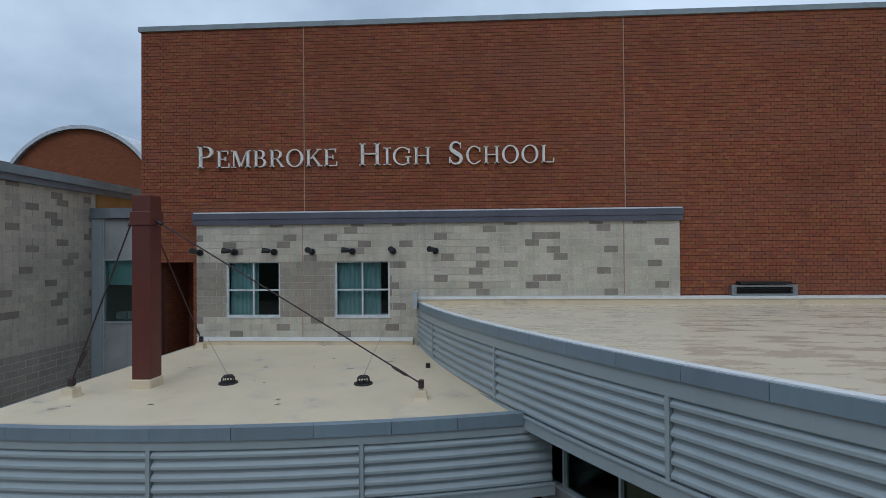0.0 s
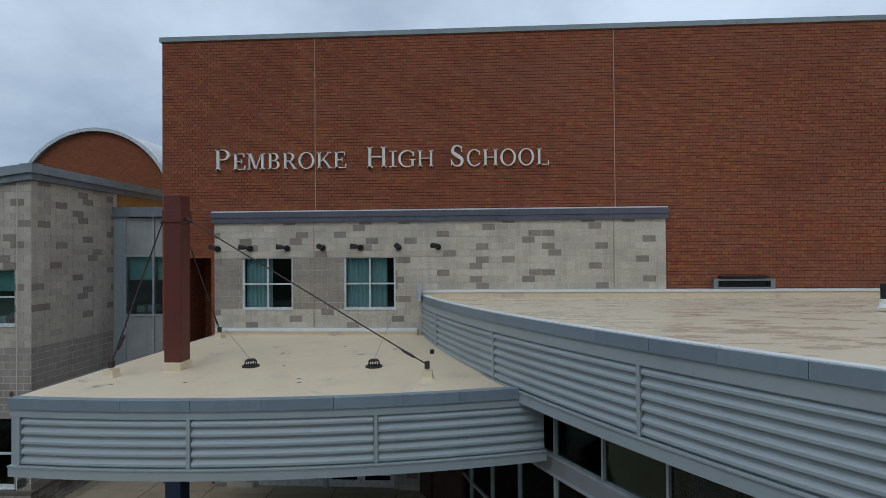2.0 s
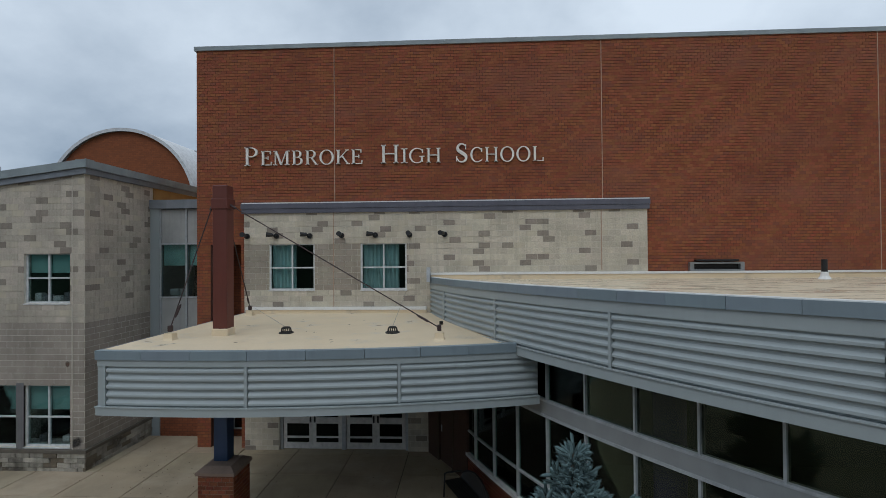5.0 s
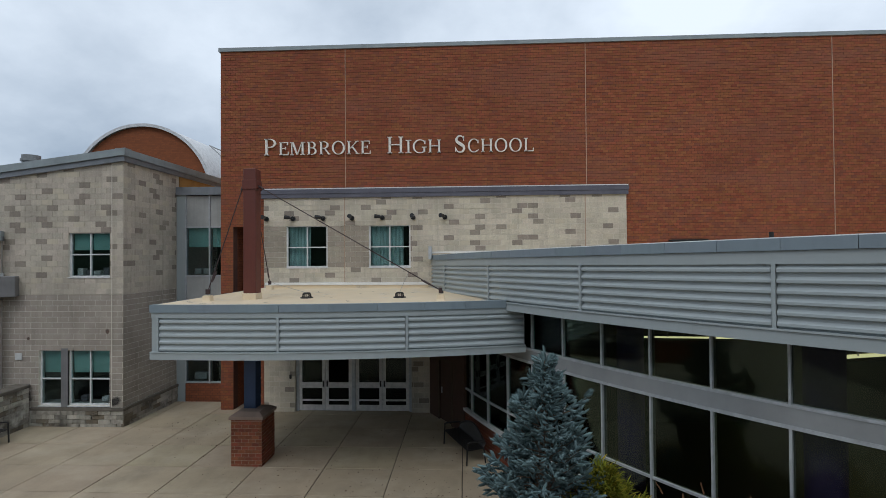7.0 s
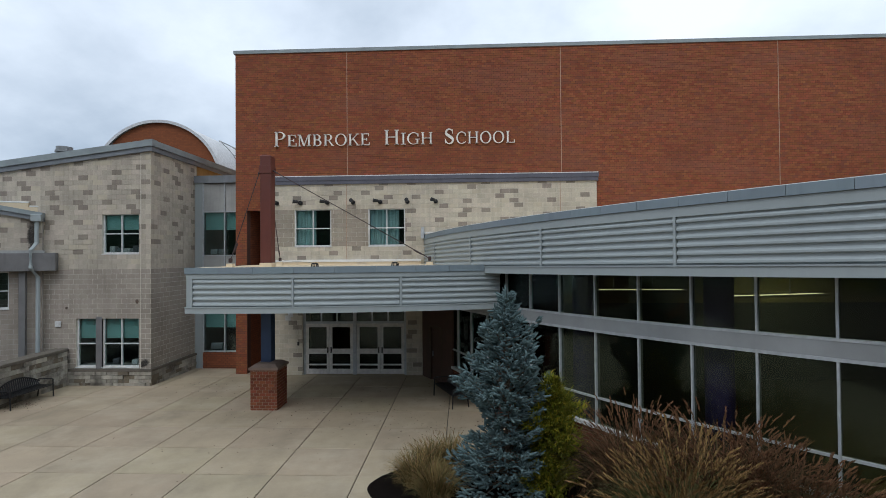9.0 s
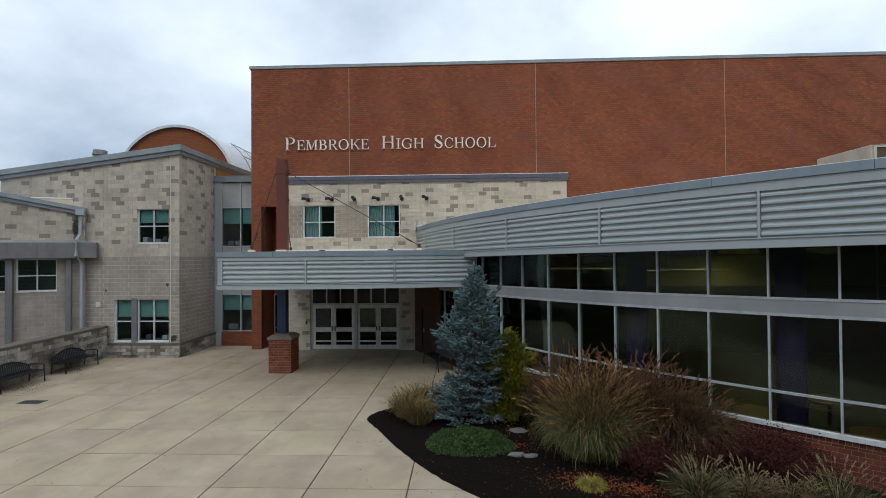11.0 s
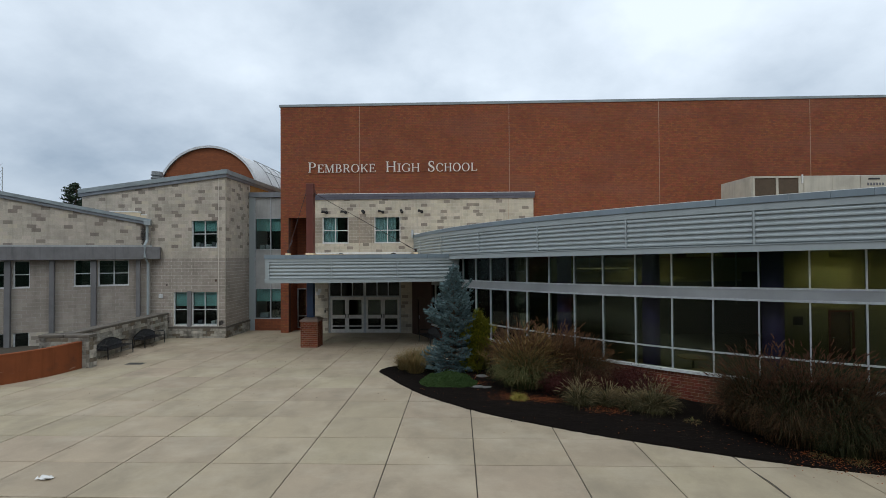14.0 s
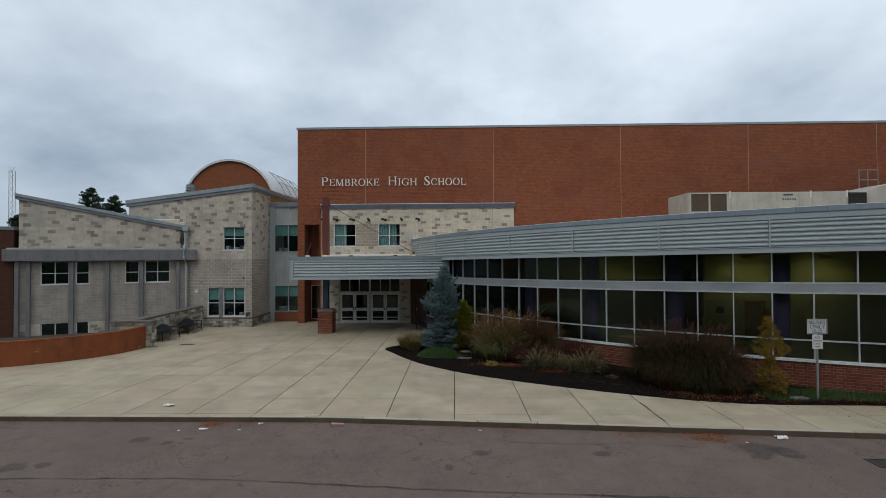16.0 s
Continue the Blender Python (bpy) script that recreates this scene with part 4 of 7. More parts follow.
rows.append([(30, y, z) for _, y, z in rows[-1]])
part("roof_membrane", Geo().loft(rows, False), "membrane_wet", wing, "cream roof membrane with wet glossy patches")
part("wall_upstand", Geo(BW).box(-1.42, 30, 0.02 - 0.17, 0.10, 5.80, 6.06), "membrane", wing)
part("wall_flashing", Geo(BW).box(-1.5, 30, 0.02 - 0.17, 0.13, 6.065, 6.135), "membrane_white", wing)
part("end_flashing", Geo().box(-1.55, -1.44, 13.25, 13.66, 5.85, 6.33), "alu", wing)
part("ceiling", Geo().loft([[GB(u, -0.1, 4.78), (GB(u, 0, 0)[0], 13.6, 4.78 + 0.02 * u)] for u in [-9 + 26.5 * i / 30 for i in range(31)]], False), "room", wing)
# glazing
SILL, RAIL, TR0, TR1, HEAD = 0.95, 1.63, 3.26, 3.60, 4.66
part("transom_band", strip(GB, -8.5, U_END, -0.08, 0.06, TR0 + 0.03, TR1 - 0.03, 60), "alu_dim", wing)
part("transom_edge", strip(GB, -8.5, U_END, -0.08, 0.075, TR0 - 0.03, TR0 + 0.028, 60), "alu", wing)
part("transom_edge", strip(GB, -8.5, U_END, -0.08, 0.075, TR1 - 0.028, TR1 + 0.02, 60), "alu", wing)
part("sill", strip(GB, -8.5, U_END, -0.10, 0.10, SILL - 0.06, SILL + 0.03, 60), "white_frame", wing)
part("glazing_rail", strip(GB, -8.5, U_END, -0.06, 0.04, RAIL - 0.023, RAIL + 0.023, 60), "alu", wing)
for i in range(-9, 18):
    u = float(i)
    w2 = 0.020 / (GLAZING.radius * GLAZING.step)
    part("mullion", Geo(GB).box(u - w2, u + w2, -0.10, 0.055, SILL, HEAD), "alu", wing)
    if i < 17:
        for c, d in ((SILL, RAIL), (RAIL, TR0), (TR1, HEAD)):
            part("pane", Geo(GB).box(u, u + 1, -0.014, -0.006, c, d), "glass_dark", wing).visible_shadow = False
knee = part("knee_wall", strip(GB, -8.5, U_END, -0.25, 0.03, -0.4, SILL - 0.06, 60), "mortar_knee", wing)
part("brick_return", strip(GB, -11.2, -8.5, -0.3, 0.05, -0.3, 4.7, 6), "brick_dark", wing)
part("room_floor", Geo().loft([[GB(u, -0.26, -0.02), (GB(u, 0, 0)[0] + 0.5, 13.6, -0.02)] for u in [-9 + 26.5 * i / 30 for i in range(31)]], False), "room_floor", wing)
# band added low on the back wall, its dark colour dims the panes
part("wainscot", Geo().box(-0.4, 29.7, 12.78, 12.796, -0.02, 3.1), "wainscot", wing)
part("room_wall", Geo().box(-0.5, 30, 12.8, 12.9, -0.1, 4.5).box(29.8, 30, -8, 12.8, -0.1, 4.5), "room", wing)
part("end_wall", strip(GB, U_END, 30, -0.4, 0.1, -0.4, 6.1, 20), "brick_far", wing)
for i in (-6, -3, 0, 3, 6, 9, 12, 15):
    x, y, _ = GB(i + 0.25, -0.55, 0)
    g = Geo().tube([(x, y, -0.02), (x, y, 4.78)], 0.28, 20)
    single("column", g, "purple", "round purple painted column behind the glazing", "column", "structure", at=(x, y, -0.02), soft=True)

# ---- block tower ----
TOWER_X0, TOWER_X1, TOWER_Y = -21.25, -12.5, 12.0


def tower_top(x):
    return 9.47 + (x - TOWER_X1) * 0.1225


tower = thing("classroom_tower", "two-storey pale block classroom tower with sloping metal roof edge", "building", (-16, TOWER_Y, 0))
TF, TS = plane_at(0, TOWER_Y, 1, 0), plane_at(TOWER_X1, 0, 0, 1)
TWU, TWA, TWB = (-14.55, -13.0, 5.29, 6.93), (-15.65, -14.81, 0.66, 2.72), (-14.55, -13.0, 0.66, 2.72)
g = holed(Geo(TF), TOWER_X0, TOWER_X1 - 0.012, -0.25, -0.001, -0.6, 8.3, [TWU, TWA, TWB])
g.loft([[(TOWER_X0, o, 8.3), (TOWER_X1 - 0.012, o, 8.3), (TOWER_X1 - 0.012, o, tower_top(TOWER_X1)), (TOWER_X0, o, tower_top(TOWER_X0))] for o in (-0.001, -0.25)], True, True)
tower_wall = part("front_wall", g, "mortar", tower)
g = Geo(TS).box(TOWER_Y + 0.26, 26, -0.25, -0.001, -0.6, 9.47)
g.box(TOWER_Y + 0.26, 26, -(TOWER_X1 - TOWER_X0), -(TOWER_X1 - TOWER_X0) + 0.25, -0.6, 8.4).box(25.8, 26, -8.5, -0.25, -0.6, 9.2)
tower_side = part("side_wall", g, "mortar", tower)
part("roof", Geo().loft([[(TOWER_X0, y, tower_top(TOWER_X0) + 0.05), (TOWER_X1, y, tower_top(TOWER_X1) + 0.05)] for y in (TOWER_Y, 26)], False), "coping_tower", tower)
for lo, hi, out in ((0.0, 0.19, 0.10), (0.194, 0.45, 0.16)):
    g = Geo(TF)
    g.loft([[(x, -0.2, tower_top(x) + lo), (x, out, tower_top(x) + lo), (x, out, tower_top(x) + hi), (x, -0.2, tower_top(x) + hi)] for x in (TOWER_X0 - 0.15, TOWER_X1 + out)], True, True)
    edge_mat = "coping_hall" if lo else "coping_tower"
    part("roof_edge", g, edge_mat, tower)
    part("roof_edge", Geo(TS).box(TOWER_Y - out + 0.002, 26, -0.2, out - 0.002, 9.47 + lo, 9.47 + hi - 0.002), edge_mat, tower)
part("base_cap", Geo(TF).box(-15.9, TOWER_X1 + 0.09, -0.01, 0.11, 0.50, 0.60).box(TOWER_X1 - 0.01, TOWER_X1 + 0.11, -3.2, 0.09, 0.502, 0.598), "cap_stone", tower)
part("control_joint", Geo(TF).box(-12.93, -12.905, -0.01, 0.02, 0.6, 9.4), "mortar", tower)
window(tower, TF, *TWU, 2, (0.5,), (0.6, 0.6))
window(tower, TF, *TWA, 1, (0.46,), (0.85,))
window(tower, TF, *TWB, 2, (0.46,), (0.85, 0.85))
part("window_panel", Geo(TF).box(-14.81, -14.55, -0.05, 0.012, 0.604, 2.72), "steel_grey", tower)
# added dark shell with a ceiling, to keep daylight out of the upper windows
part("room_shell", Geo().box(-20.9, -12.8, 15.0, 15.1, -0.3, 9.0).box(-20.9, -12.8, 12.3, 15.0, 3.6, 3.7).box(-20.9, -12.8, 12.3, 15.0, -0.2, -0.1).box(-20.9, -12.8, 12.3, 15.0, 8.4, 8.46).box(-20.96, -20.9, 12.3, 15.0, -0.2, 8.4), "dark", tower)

for u, w2, z0, h, mat, what in ((-14.36, 0.11, 5.345, 0.26, "white_frame", "white paper box"), (-14.06, 0.09, 5.345, 0.20, "sign_print", "grey folder box"), (-13.72, 0.13, 5.345, 0.17, "white_frame", "white paper box"), (-13.38, 0.10, 5.345, 0.28, "sign_print", "grey folder box"),
                                (-13.16, 0.08, 5.345, 0.21, "white_frame", "white paper box"), (-14.2, 0.12, 0.72, 0.22, "sign_print", "grey folder box"), (-13.4, 0.12, 0.72, 0.18, "white_frame", "white paper box")):
    single("storage_box", Geo(TF).box(u - w2, u + w2, -0.52, -0.30, z0, z0 + h, 0.012), mat, what + " on a classroom window ledge", "box", group="boxes on the window ledges", at=TF(u, -0.4, z0))
for z in (5.31, 0.68):
    part("window_ledge", Geo(TF).box(-15.7, -12.95, -0.60, -0.26, z, z + 0.03), "panel", tower)

# ---- glazed link between tower and hall ----
link = thing("glazed_link", "narrow glazed link with pale spandrel panels and blue-grey cap", "building", (-11.2, 15.2, 0))
LK = plane_at(0, 15.2, 1, 0)
part("corner_post", Geo(LK).box(-12.48, -12.12, -0.1, 0.05, -0.2, 8.64), "metal", link)
part("brick_base", Geo(LK).box(-12.12, -9.94, -0.25, 0.0, -0.3, 0.62), "brick_far", link)
part("cap", Geo(LK).box(-12.48, -9.94, -0.3, 0.12, 8.64, 8.98), "coping_tower", link)
part("roof_membrane", Geo(LK).box(-12.48, -9.94, -9.0, -0.3, 8.86, 8.94), "membrane", link)
part("sheathing_panel", Geo(TS).box(15.34, 19.0, -0.01, 0.03, 8.98, 9.468), "sheathing", link, "mustard yellow sheathing board under the eave")
# added dark shell that makes the link look unlit inside
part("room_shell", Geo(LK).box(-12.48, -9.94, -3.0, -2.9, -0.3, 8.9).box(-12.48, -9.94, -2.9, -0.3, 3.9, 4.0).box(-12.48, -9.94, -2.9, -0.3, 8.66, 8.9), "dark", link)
LM = -11.06
for z0, z1, kind in ((7.27, 8.64, "panel"), (2.62, 5.19, "panel")):
    for a, b in ((-12.12, LM), (LM, -9.94)):
        part("spandrel_panel", Geo(LK).box(a + 0.03, b - 0.03, -0.1, -0.02, z0 + 0.03, z1 - 0.03), "panel", link)
g = Geo(LK)
for u in (-12.10, LM, -9.965):
    g.box(u - 0.03, u + 0.03, -0.12, 0.03, 0.62, 8.64)
for z in (0.66, 2.62, 5.19, 7.27):
    g.box(-12.07, LM - 0.03, -0.12, 0.02, z - 0.03, z + 0.03).box(LM + 0.03, -9.995, -0.12, 0.02, z - 0.03, z + 0.03)
frame_part = part("curtain_frame", g, "alu", link)
for z0, z1, drop in ((5.19, 7.27, 0.85), (0.66, 2.62, 0.85)):
    for a, b in ((-12.10, LM), (LM, -9.965)):
        part("pane", Geo(LK).box(a + 0.03, b - 0.03, -0.05, -0.04, z0 + 0.03, z1 - 0.03), "glass", frame_part).visible_shadow = False
        part("blind", Geo(LK).box(a + 0.04, b - 0.04, -0.16, -0.154, z1 - drop, z1 - 0.03), "blind", frame_part)
for u in (-11.75, -11.35):
    single("storage_basket", Geo(LK).box(u - 0.16, u + 0.16, -0.6, -0.3, 5.24, 5.5, 0.02), "panel", "pale plastic basket on the window ledge", "basket", at=LK(u, -0.45, 5.24))
single("storage_basket", Geo(LK).box(-11.9, -11.35, -0.6, -0.3, 0.70, 1.0, 0.02), "panel", "pale plastic basket on the window ledge", "basket", at=LK(-11.6, -0.45, 0.70))

# ---- vaulted hall behind ----
vault = thing("vaulted_hall", "brick gable end with a pale barrel-vaulted roof", "building", (-19.1, 22.5, 9))
VX, VZ, VR, VY = -19.12, 9.55, 4.15, 22.5
arc_pts = [(VX + VR * math.cos(math.pi * i / 40), VZ + VR * math.sin(math.pi * i / 40)) for i in range(41)]
g = Geo()
k0 = g.pts([(x, VY, z) for x, z in arc_pts] + [(VX - VR, VY, 2.0), (VX + VR, VY, 2.0)])
g.f.append(tuple(range(k0, k0 + 43)))
g.loft([[(x, y, z) for x, z in arc_pts] for y in (VY + 0.02, VY + 0.3)], False)
part("gable_wall", g, "brick_gable", vault)
g = Geo()
ring = lambda r, y: [(VX + r * math.cos(math.pi * i / 40), y, VZ + r * math.sin(math.pi * i / 40)) for i in range(41)]
g.loft([ring(VR - 0.02, VY - 0.2), ring(VR + 0.16, VY - 0.2), ring(VR + 0.16, VY + 22), ring(VR - 0.02, VY + 22)], False)
part("vault_roof", g, "white_frame", vault)
for y in (VY + 2.6, VY + 4.4, VY + 6.2, VY + 8.0, VY + 9.8):
    part("skylight_bar", Geo().tube([(VX + (VR + 0.30) * math.cos(math.pi * i / 40), y, VZ + (VR + 0.30) * math.sin(math.pi * i / 40)) for i in range(2, 13)], 0.035, 6), "galv", vault)
for i in (4, 8, 12):
    part("skylight_bar", Geo().tube([(VX + (VR + 0.30) * math.cos(math.pi * i / 40), y, VZ + (VR + 0.30) * math.sin(math.pi * i / 40)) for y in (VY + 2.6, VY + 9.8)], 0.035, 6), "galv", vault)

# ---- low classroom building, set at an angle ----
LD = Vector((0.9001, 0.4357))
LB = plane_at(-21.93, 9.47, LD.x, LD.y)


def low_top(s):
    return 8.43 + (s + 3.73) * (6.64 - 8.43) / 9.19


low = thing("low_classrooms", "grey and pale block classroom building with a sloping metal roof edge", "building", (-20, 10, -0.7))
LWIN = [(-2.67, -1.2, 3.12, 4.6), (-0.86, -0.13, 3.12, 4.6), (1.81, 2.62, 3.12, 4.6), (2.94, 4.44, 3.12, 4.6), (-2.65, -1.18, -0.62, 0.7), (-0.84, -0.15, -0.62, 0.7)]
g = holed(Geo(LB), -3.73, 5.5, -0.25, -0.001, -0.75, 6.5, LWIN)
g.loft([[(-3.73, o, 6.5), (5.5, o, 6.5), (5.5, o, low_top(5.5)), (-3.73, o, low_top(-3.73))] for o in (-0.001, -0.25)], True, True)
low_wall = part("front_wall", g, "mortar_grey", low)
part("roof", Geo(LB).loft([[(-3.9, o, low_top(-3.9) + 0.1), (5.6, o, low_top(5.6) + 0.1)] for o in (0.0, -16)], False), "coping_tower", low)
part("back_walls", Geo(LB).box(-3.73, -3.5, -14, -0.26, -0.75, 6.4).box(-3.73, 1.5, -14.2, -14, -0.75, 6.4), "brick_dark", low)
for lo, hi, out in ((0.0, 0.17, 0.10), (0.174, 0.36, 0.16)):
    g = Geo(LB)
    g.loft([[(x, -0.2, low_top(x) + lo), (x, out, low_top(x) + lo), (x, out, low_top(x) + hi), (x, -0.2, low_top(x) + hi)] for x in (-3.9, 5.55)], True, True)
    part("roof_edge", g, "coping_hall" if lo else "coping_tower", low)
part("beam", Geo(LB).box(-4.4, 6.06, 0.0, 0.45, 4.61, 5.35, 0.02), "steel_grey", low, "weathered grey metal sun-shade beam")
part("beam_flashing", Geo(LB).box(-4.3, 5.6, 0.0, 0.12, 5.354, 5.45), "panel", low)
for a, b in ((-3.88, -3.66), (-3.31, -3.11), (-1.17, -0.92), (0.75, 0.97), (2.64, 2.89), (4.81, 5.02)):
    part("post", Geo(LB).box(a, b, 0.02, 0.22, -0.6, 4.62, 0.01), "steel_grey", low)
for i, (a, b, c, d) in enumerate(LWIN):
    window(low, LB, a, b, c, d, 2 if b - a > 1 else 1, (0.48,) if c > 1 else (), (), pane="glass_blue")
# added dark shell that makes the classrooms look unlit inside
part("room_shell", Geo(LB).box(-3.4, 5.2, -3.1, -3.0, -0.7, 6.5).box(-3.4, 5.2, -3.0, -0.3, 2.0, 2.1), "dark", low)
part("annex_wall", Geo(LB).box(-16, -3.95, -9, 0.1, -0.75, 6.55), "brick_dark", low)
part("annex_cap", Geo(LB).box(-16, -3.93, -9, 0.14, 6.55, 6.75), "coping_tower", low)
screen_cap = Geo(LB).box(3.40, 4.98, -0.46, -0.24, 7.40, 7.46, 0.008).box(4.99, 5.54, -0.46, -0.24, 7.24, 7.30, 0.008)
single("roof_screen_cap", screen_cap, "membrane_white", "white metal cap of a low roof parapet", "roof", "structure", at=LB(3.4, -2.1, 6.8))
single("roof_screen", Geo(LB).box(3.44, 4.96, -0.42, -0.255, 6.5, 7.398).box(4.962, 5.52, -0.42, -0.255, 6.5, 7.238), "membrane", "cream roof parapet above the sloping edge", "roof", "structure", at=LB(3.4, -2.1, 6.8))

# ---- planting bed ----
BED = [(2.0, 7.3), (1.45, 6.3), (0.7, 5.5), (-0.3, 4.95), (-1.35, 4.4), (-1.95, 3.55), (-1.35, 2.35), (-0.7, 1.2), (0.1, 0.05), (1.0, -0.9), (2.1, -1.9), (3.3, -2.68), (4.8, -3.55), (6.3, -4.3), (7.9, -5.0), (9.6, -5.6),
       (11.5, -5.92), (14.5, -6.0), (18.0, -6.2), (22.0, -6.6), (27.0, -7.0)]


def along(points, n):
    """Even steps along a smooth line through points."""
    out = []
    for i in range(len(points) - 1):
        p = [Vector(points[max(0, min(len(points) - 1, j))]) for j in (i - 1, i, i + 1, i + 2)]
        for s in range(n):
            t = s / n
            out.append(0.5 * (2 * p[1] + (p[2] - p[0]) * t + (2 * p[0] - 5 * p[1] + 4 * p[2] - p[3]) * t * t + (3 * p[1] - p[0] - 3 * p[2] + p[3]) * t ** 3))
    return out + [Vector(points[-1])]


def soil(x, y):
    return fall(y) + 0.06 + 0.05 * noise.noise((x * 0.7, y * 0.7, 0)) + 0.02 * noise.noise((x * 4, y * 4, 3))


edge = along(BED, 8)
rows = []
for i, p in enumerate(edge):
    u = -4.4 + 21.8 * (i / (len(edge) - 1))
    q = Vector(GB(u, 0.06, 0)[:2])
    wob = Vector((noise.noise((i * 0.9, 0, 0)), noise.noise((i * 0.9, 5, 0)))) * 0.04
    line = []
    for j in range(25):
        t = (j / 24) ** 1.4
        at = p.lerp(q, t) + wob * (1 - t)
        line.append((at.x, at.y, fall(at.y) - 0.02 if j == 0 else soil(at.x, at.y) + 0.05 * min(1, j / 6) - 0.03))
    rows.append(line)
single("mulch_bed", Geo().loft(rows, False), "mulch", "dark bark mulch bed with a curved edge", "planting bed", "structure")


def blade_strip(g, root, lean, height, width, bow, rng, seg=4):
    """One arching blade."""
    side = Vector((-lean.y, lean.x, 0)).normalized() * width
    pts = []
    for i in range(seg + 1):
        t = i / seg
        p = root + Vector((lean.x, lean.y, 0)) * (t ** 1.45) + Vector((0, 0, height * (t - bow * t ** 3)))
        pts.append((p, side * (1 - t) ** 0.7))
    k = len(g.v)
    for p, s in pts[:-1]:
        g.v += [tuple(p - s), tuple(p + s)]
    g.v.append(tuple(pts[-1][0]))
    for i in range(seg - 1):
        g.f.append((k + 2 * i, k + 2 * i + 1, k + 2 * i + 3, k + 2 * i + 2))
    g.f.append((k + 2 * seg - 2, k + 2 * seg - 1, k + 2 * seg))
    return pts[-1][0], (pts[-1][0] - pts[-2][0]).normalized()


def raw_part(name, g, mat, parent):
    base = BASE[parent.name]
    me = bpy.data.meshes.new(name)
    me.from_pydata([(x - base[0], y - base[1], z - base[2]) for x, y, z in g.v], [], g.f)
    me.materials.append(M[mat])
    ob = new(name, me)
    ob.parent = parent
    BASE[ob.name] = base
    return ob


def arc_blade(g, root, turn, first, bend, length, width, seg=6, droop=1.7):
    """One blade that rises, arches over and thins to its tip."""
    out, side = Vector((math.cos(turn), math.sin(turn), 0)), Vector((-math.sin(turn), math.cos(turn), 0)) * width
    p, k, d = root.copy(), len(g.v), Vector((0, 0, 1))
    for i in range(seg):
        t = i / seg
        w = side * min(1.0, 0.5 + 2 * t) * (1 - t) ** 0.6
        g.v += [tuple(p - w), tuple(p + w)]
        a = first + bend * (t + 0.5 / seg) ** droop
        d = out * math.sin(a) + Vector((0, 0, math.cos(a)))
        p = p + d * (length / seg)
    g.v.append(tuple(p))
    for i in range(seg - 1):
        g.f.append((k + 2 * i, k + 2 * i + 1, k + 2 * i + 3, k + 2 * i + 2))
    g.f.append((k + 2 * seg - 2, k + 2 * seg - 1, k + 2 * seg))
    return p, d


def feather(g, p, d, length, rng, strands=22, wide=0.13):
    """A loose seed head of fine strands along a nodding stalk."""
    a = d.cross(Vector((rng.gauss(0, 1), rng.gauss(0, 1), 0.3))).normalized()
    b = d.cross(a)
    droop = Vector((d.x, d.y, -0.25)) * 0.5
    for i in range(strands):
        t = (i + rng.random()) / strands
        q = rng.uniform(0, 6.283)
        m = p + (d * (t - 0.15) + droop * t * t) * length * 0.8
        o = (a * math.cos(q) + b * math.sin(q)) * wide * (1 - 0.6 * t) + (d + droop * t) * 0.34
        e = m + o * length * rng.uniform(0.7, 1.2)
        w = o.cross(d).normalized() * 0.0085
        k = len(g.v)
        h = m.lerp(e, 0.4)
        g.v += [tuple(m), tuple(h - w), tuple(e), tuple(h + w)]
        g.f.append((k, k + 1, k + 2, k + 3))


def grass_clump(x, y, radius, height, spread, count, mat, label, plumes=0, plume_mat="plume", seed=1, plume_len=0.26, width=0.009, bow=0.35, foot=0.6, droop=1.7):
    rng = random.Random(seed)
    z = soil(x, y) - 0.02
    ob = thing("ornamental_grass", label, "grass clump", (x, y, z), "ornamental grasses in the mulch bed")
    g, h = Geo(), Geo()
    tufts = [(rng.uniform(0, 6.283), math.sqrt(rng.random()), rng.uniform(0.72, 1.06), rng.gauss(0, 0.10)) for k in range(26)]
    for i in range(int(0.72 * count)):
        a, e = rng.uniform(0, 6.283), math.sqrt(rng.random())
        tall, lean = 1.0, 0.0
        if count > 4000 and i % 5:
            ta, te, tall, lean = rng.choice(tufts)
            tx, ty = te * math.cos(ta) + rng.gauss(0, 0.10), te * math.sin(ta) + rng.gauss(0, 0.10)
            a, e = math.atan2(ty, tx), min(1.0, math.hypot(tx, ty))
        root = Vector((x + foot * radius * e * math.cos(a), y + foot * radius * e * math.sin(a), z))
        first = abs(rng.gauss(0.05 + 0.34 * e * spread + lean, 0.13))
        bend = (rng.uniform(0.35, 1.6) + 0.9 * e) * bow / 0.35
        ln = height * tall * rng.uniform(0.5, 1.08) * (1.08 - 0.22 * e * e) * (0.9 + 0.25 * noise.noise((math.cos(a) * 1.7 + seed, math.sin(a) * 1.7, e)))
        arc_blade(g, root, a + rng.gauss(0, 0.5), first, bend, ln, 1.5 * width * rng.uniform(0.4, 1.15), 7, droop)
    raw_part("blades", g, mat, ob)
    for i in range(plumes):
        a, e = rng.uniform(0, 6.283), math.sqrt(rng.random())
        root = Vector((x + 0.5 * radius * e * math.cos(a), y + 0.5 * radius * e * math.sin(a), z))
        first = abs(rng.gauss(0.02 + 0.42 * e * spread, 0.14))
        ln = height * rng.uniform(0.36, 1.02) * (1.0 - 0.22 * e * e) * (0.93 + 0.2 * noise.noise((math.cos(a) * 1.7 + seed, math.sin(a) * 1.7, e)))
        tip, d = arc_blade(h, root, a + rng.gauss(0, 0.45), first, rng.uniform(0.1, 0.7), ln, 0.003)
        feather(h, tip, d, plume_len * rng.uniform(0.7, 1.25), rng)
    if plumes:
        raw_part("plumes", h, plume_mat, ob)
    return ob


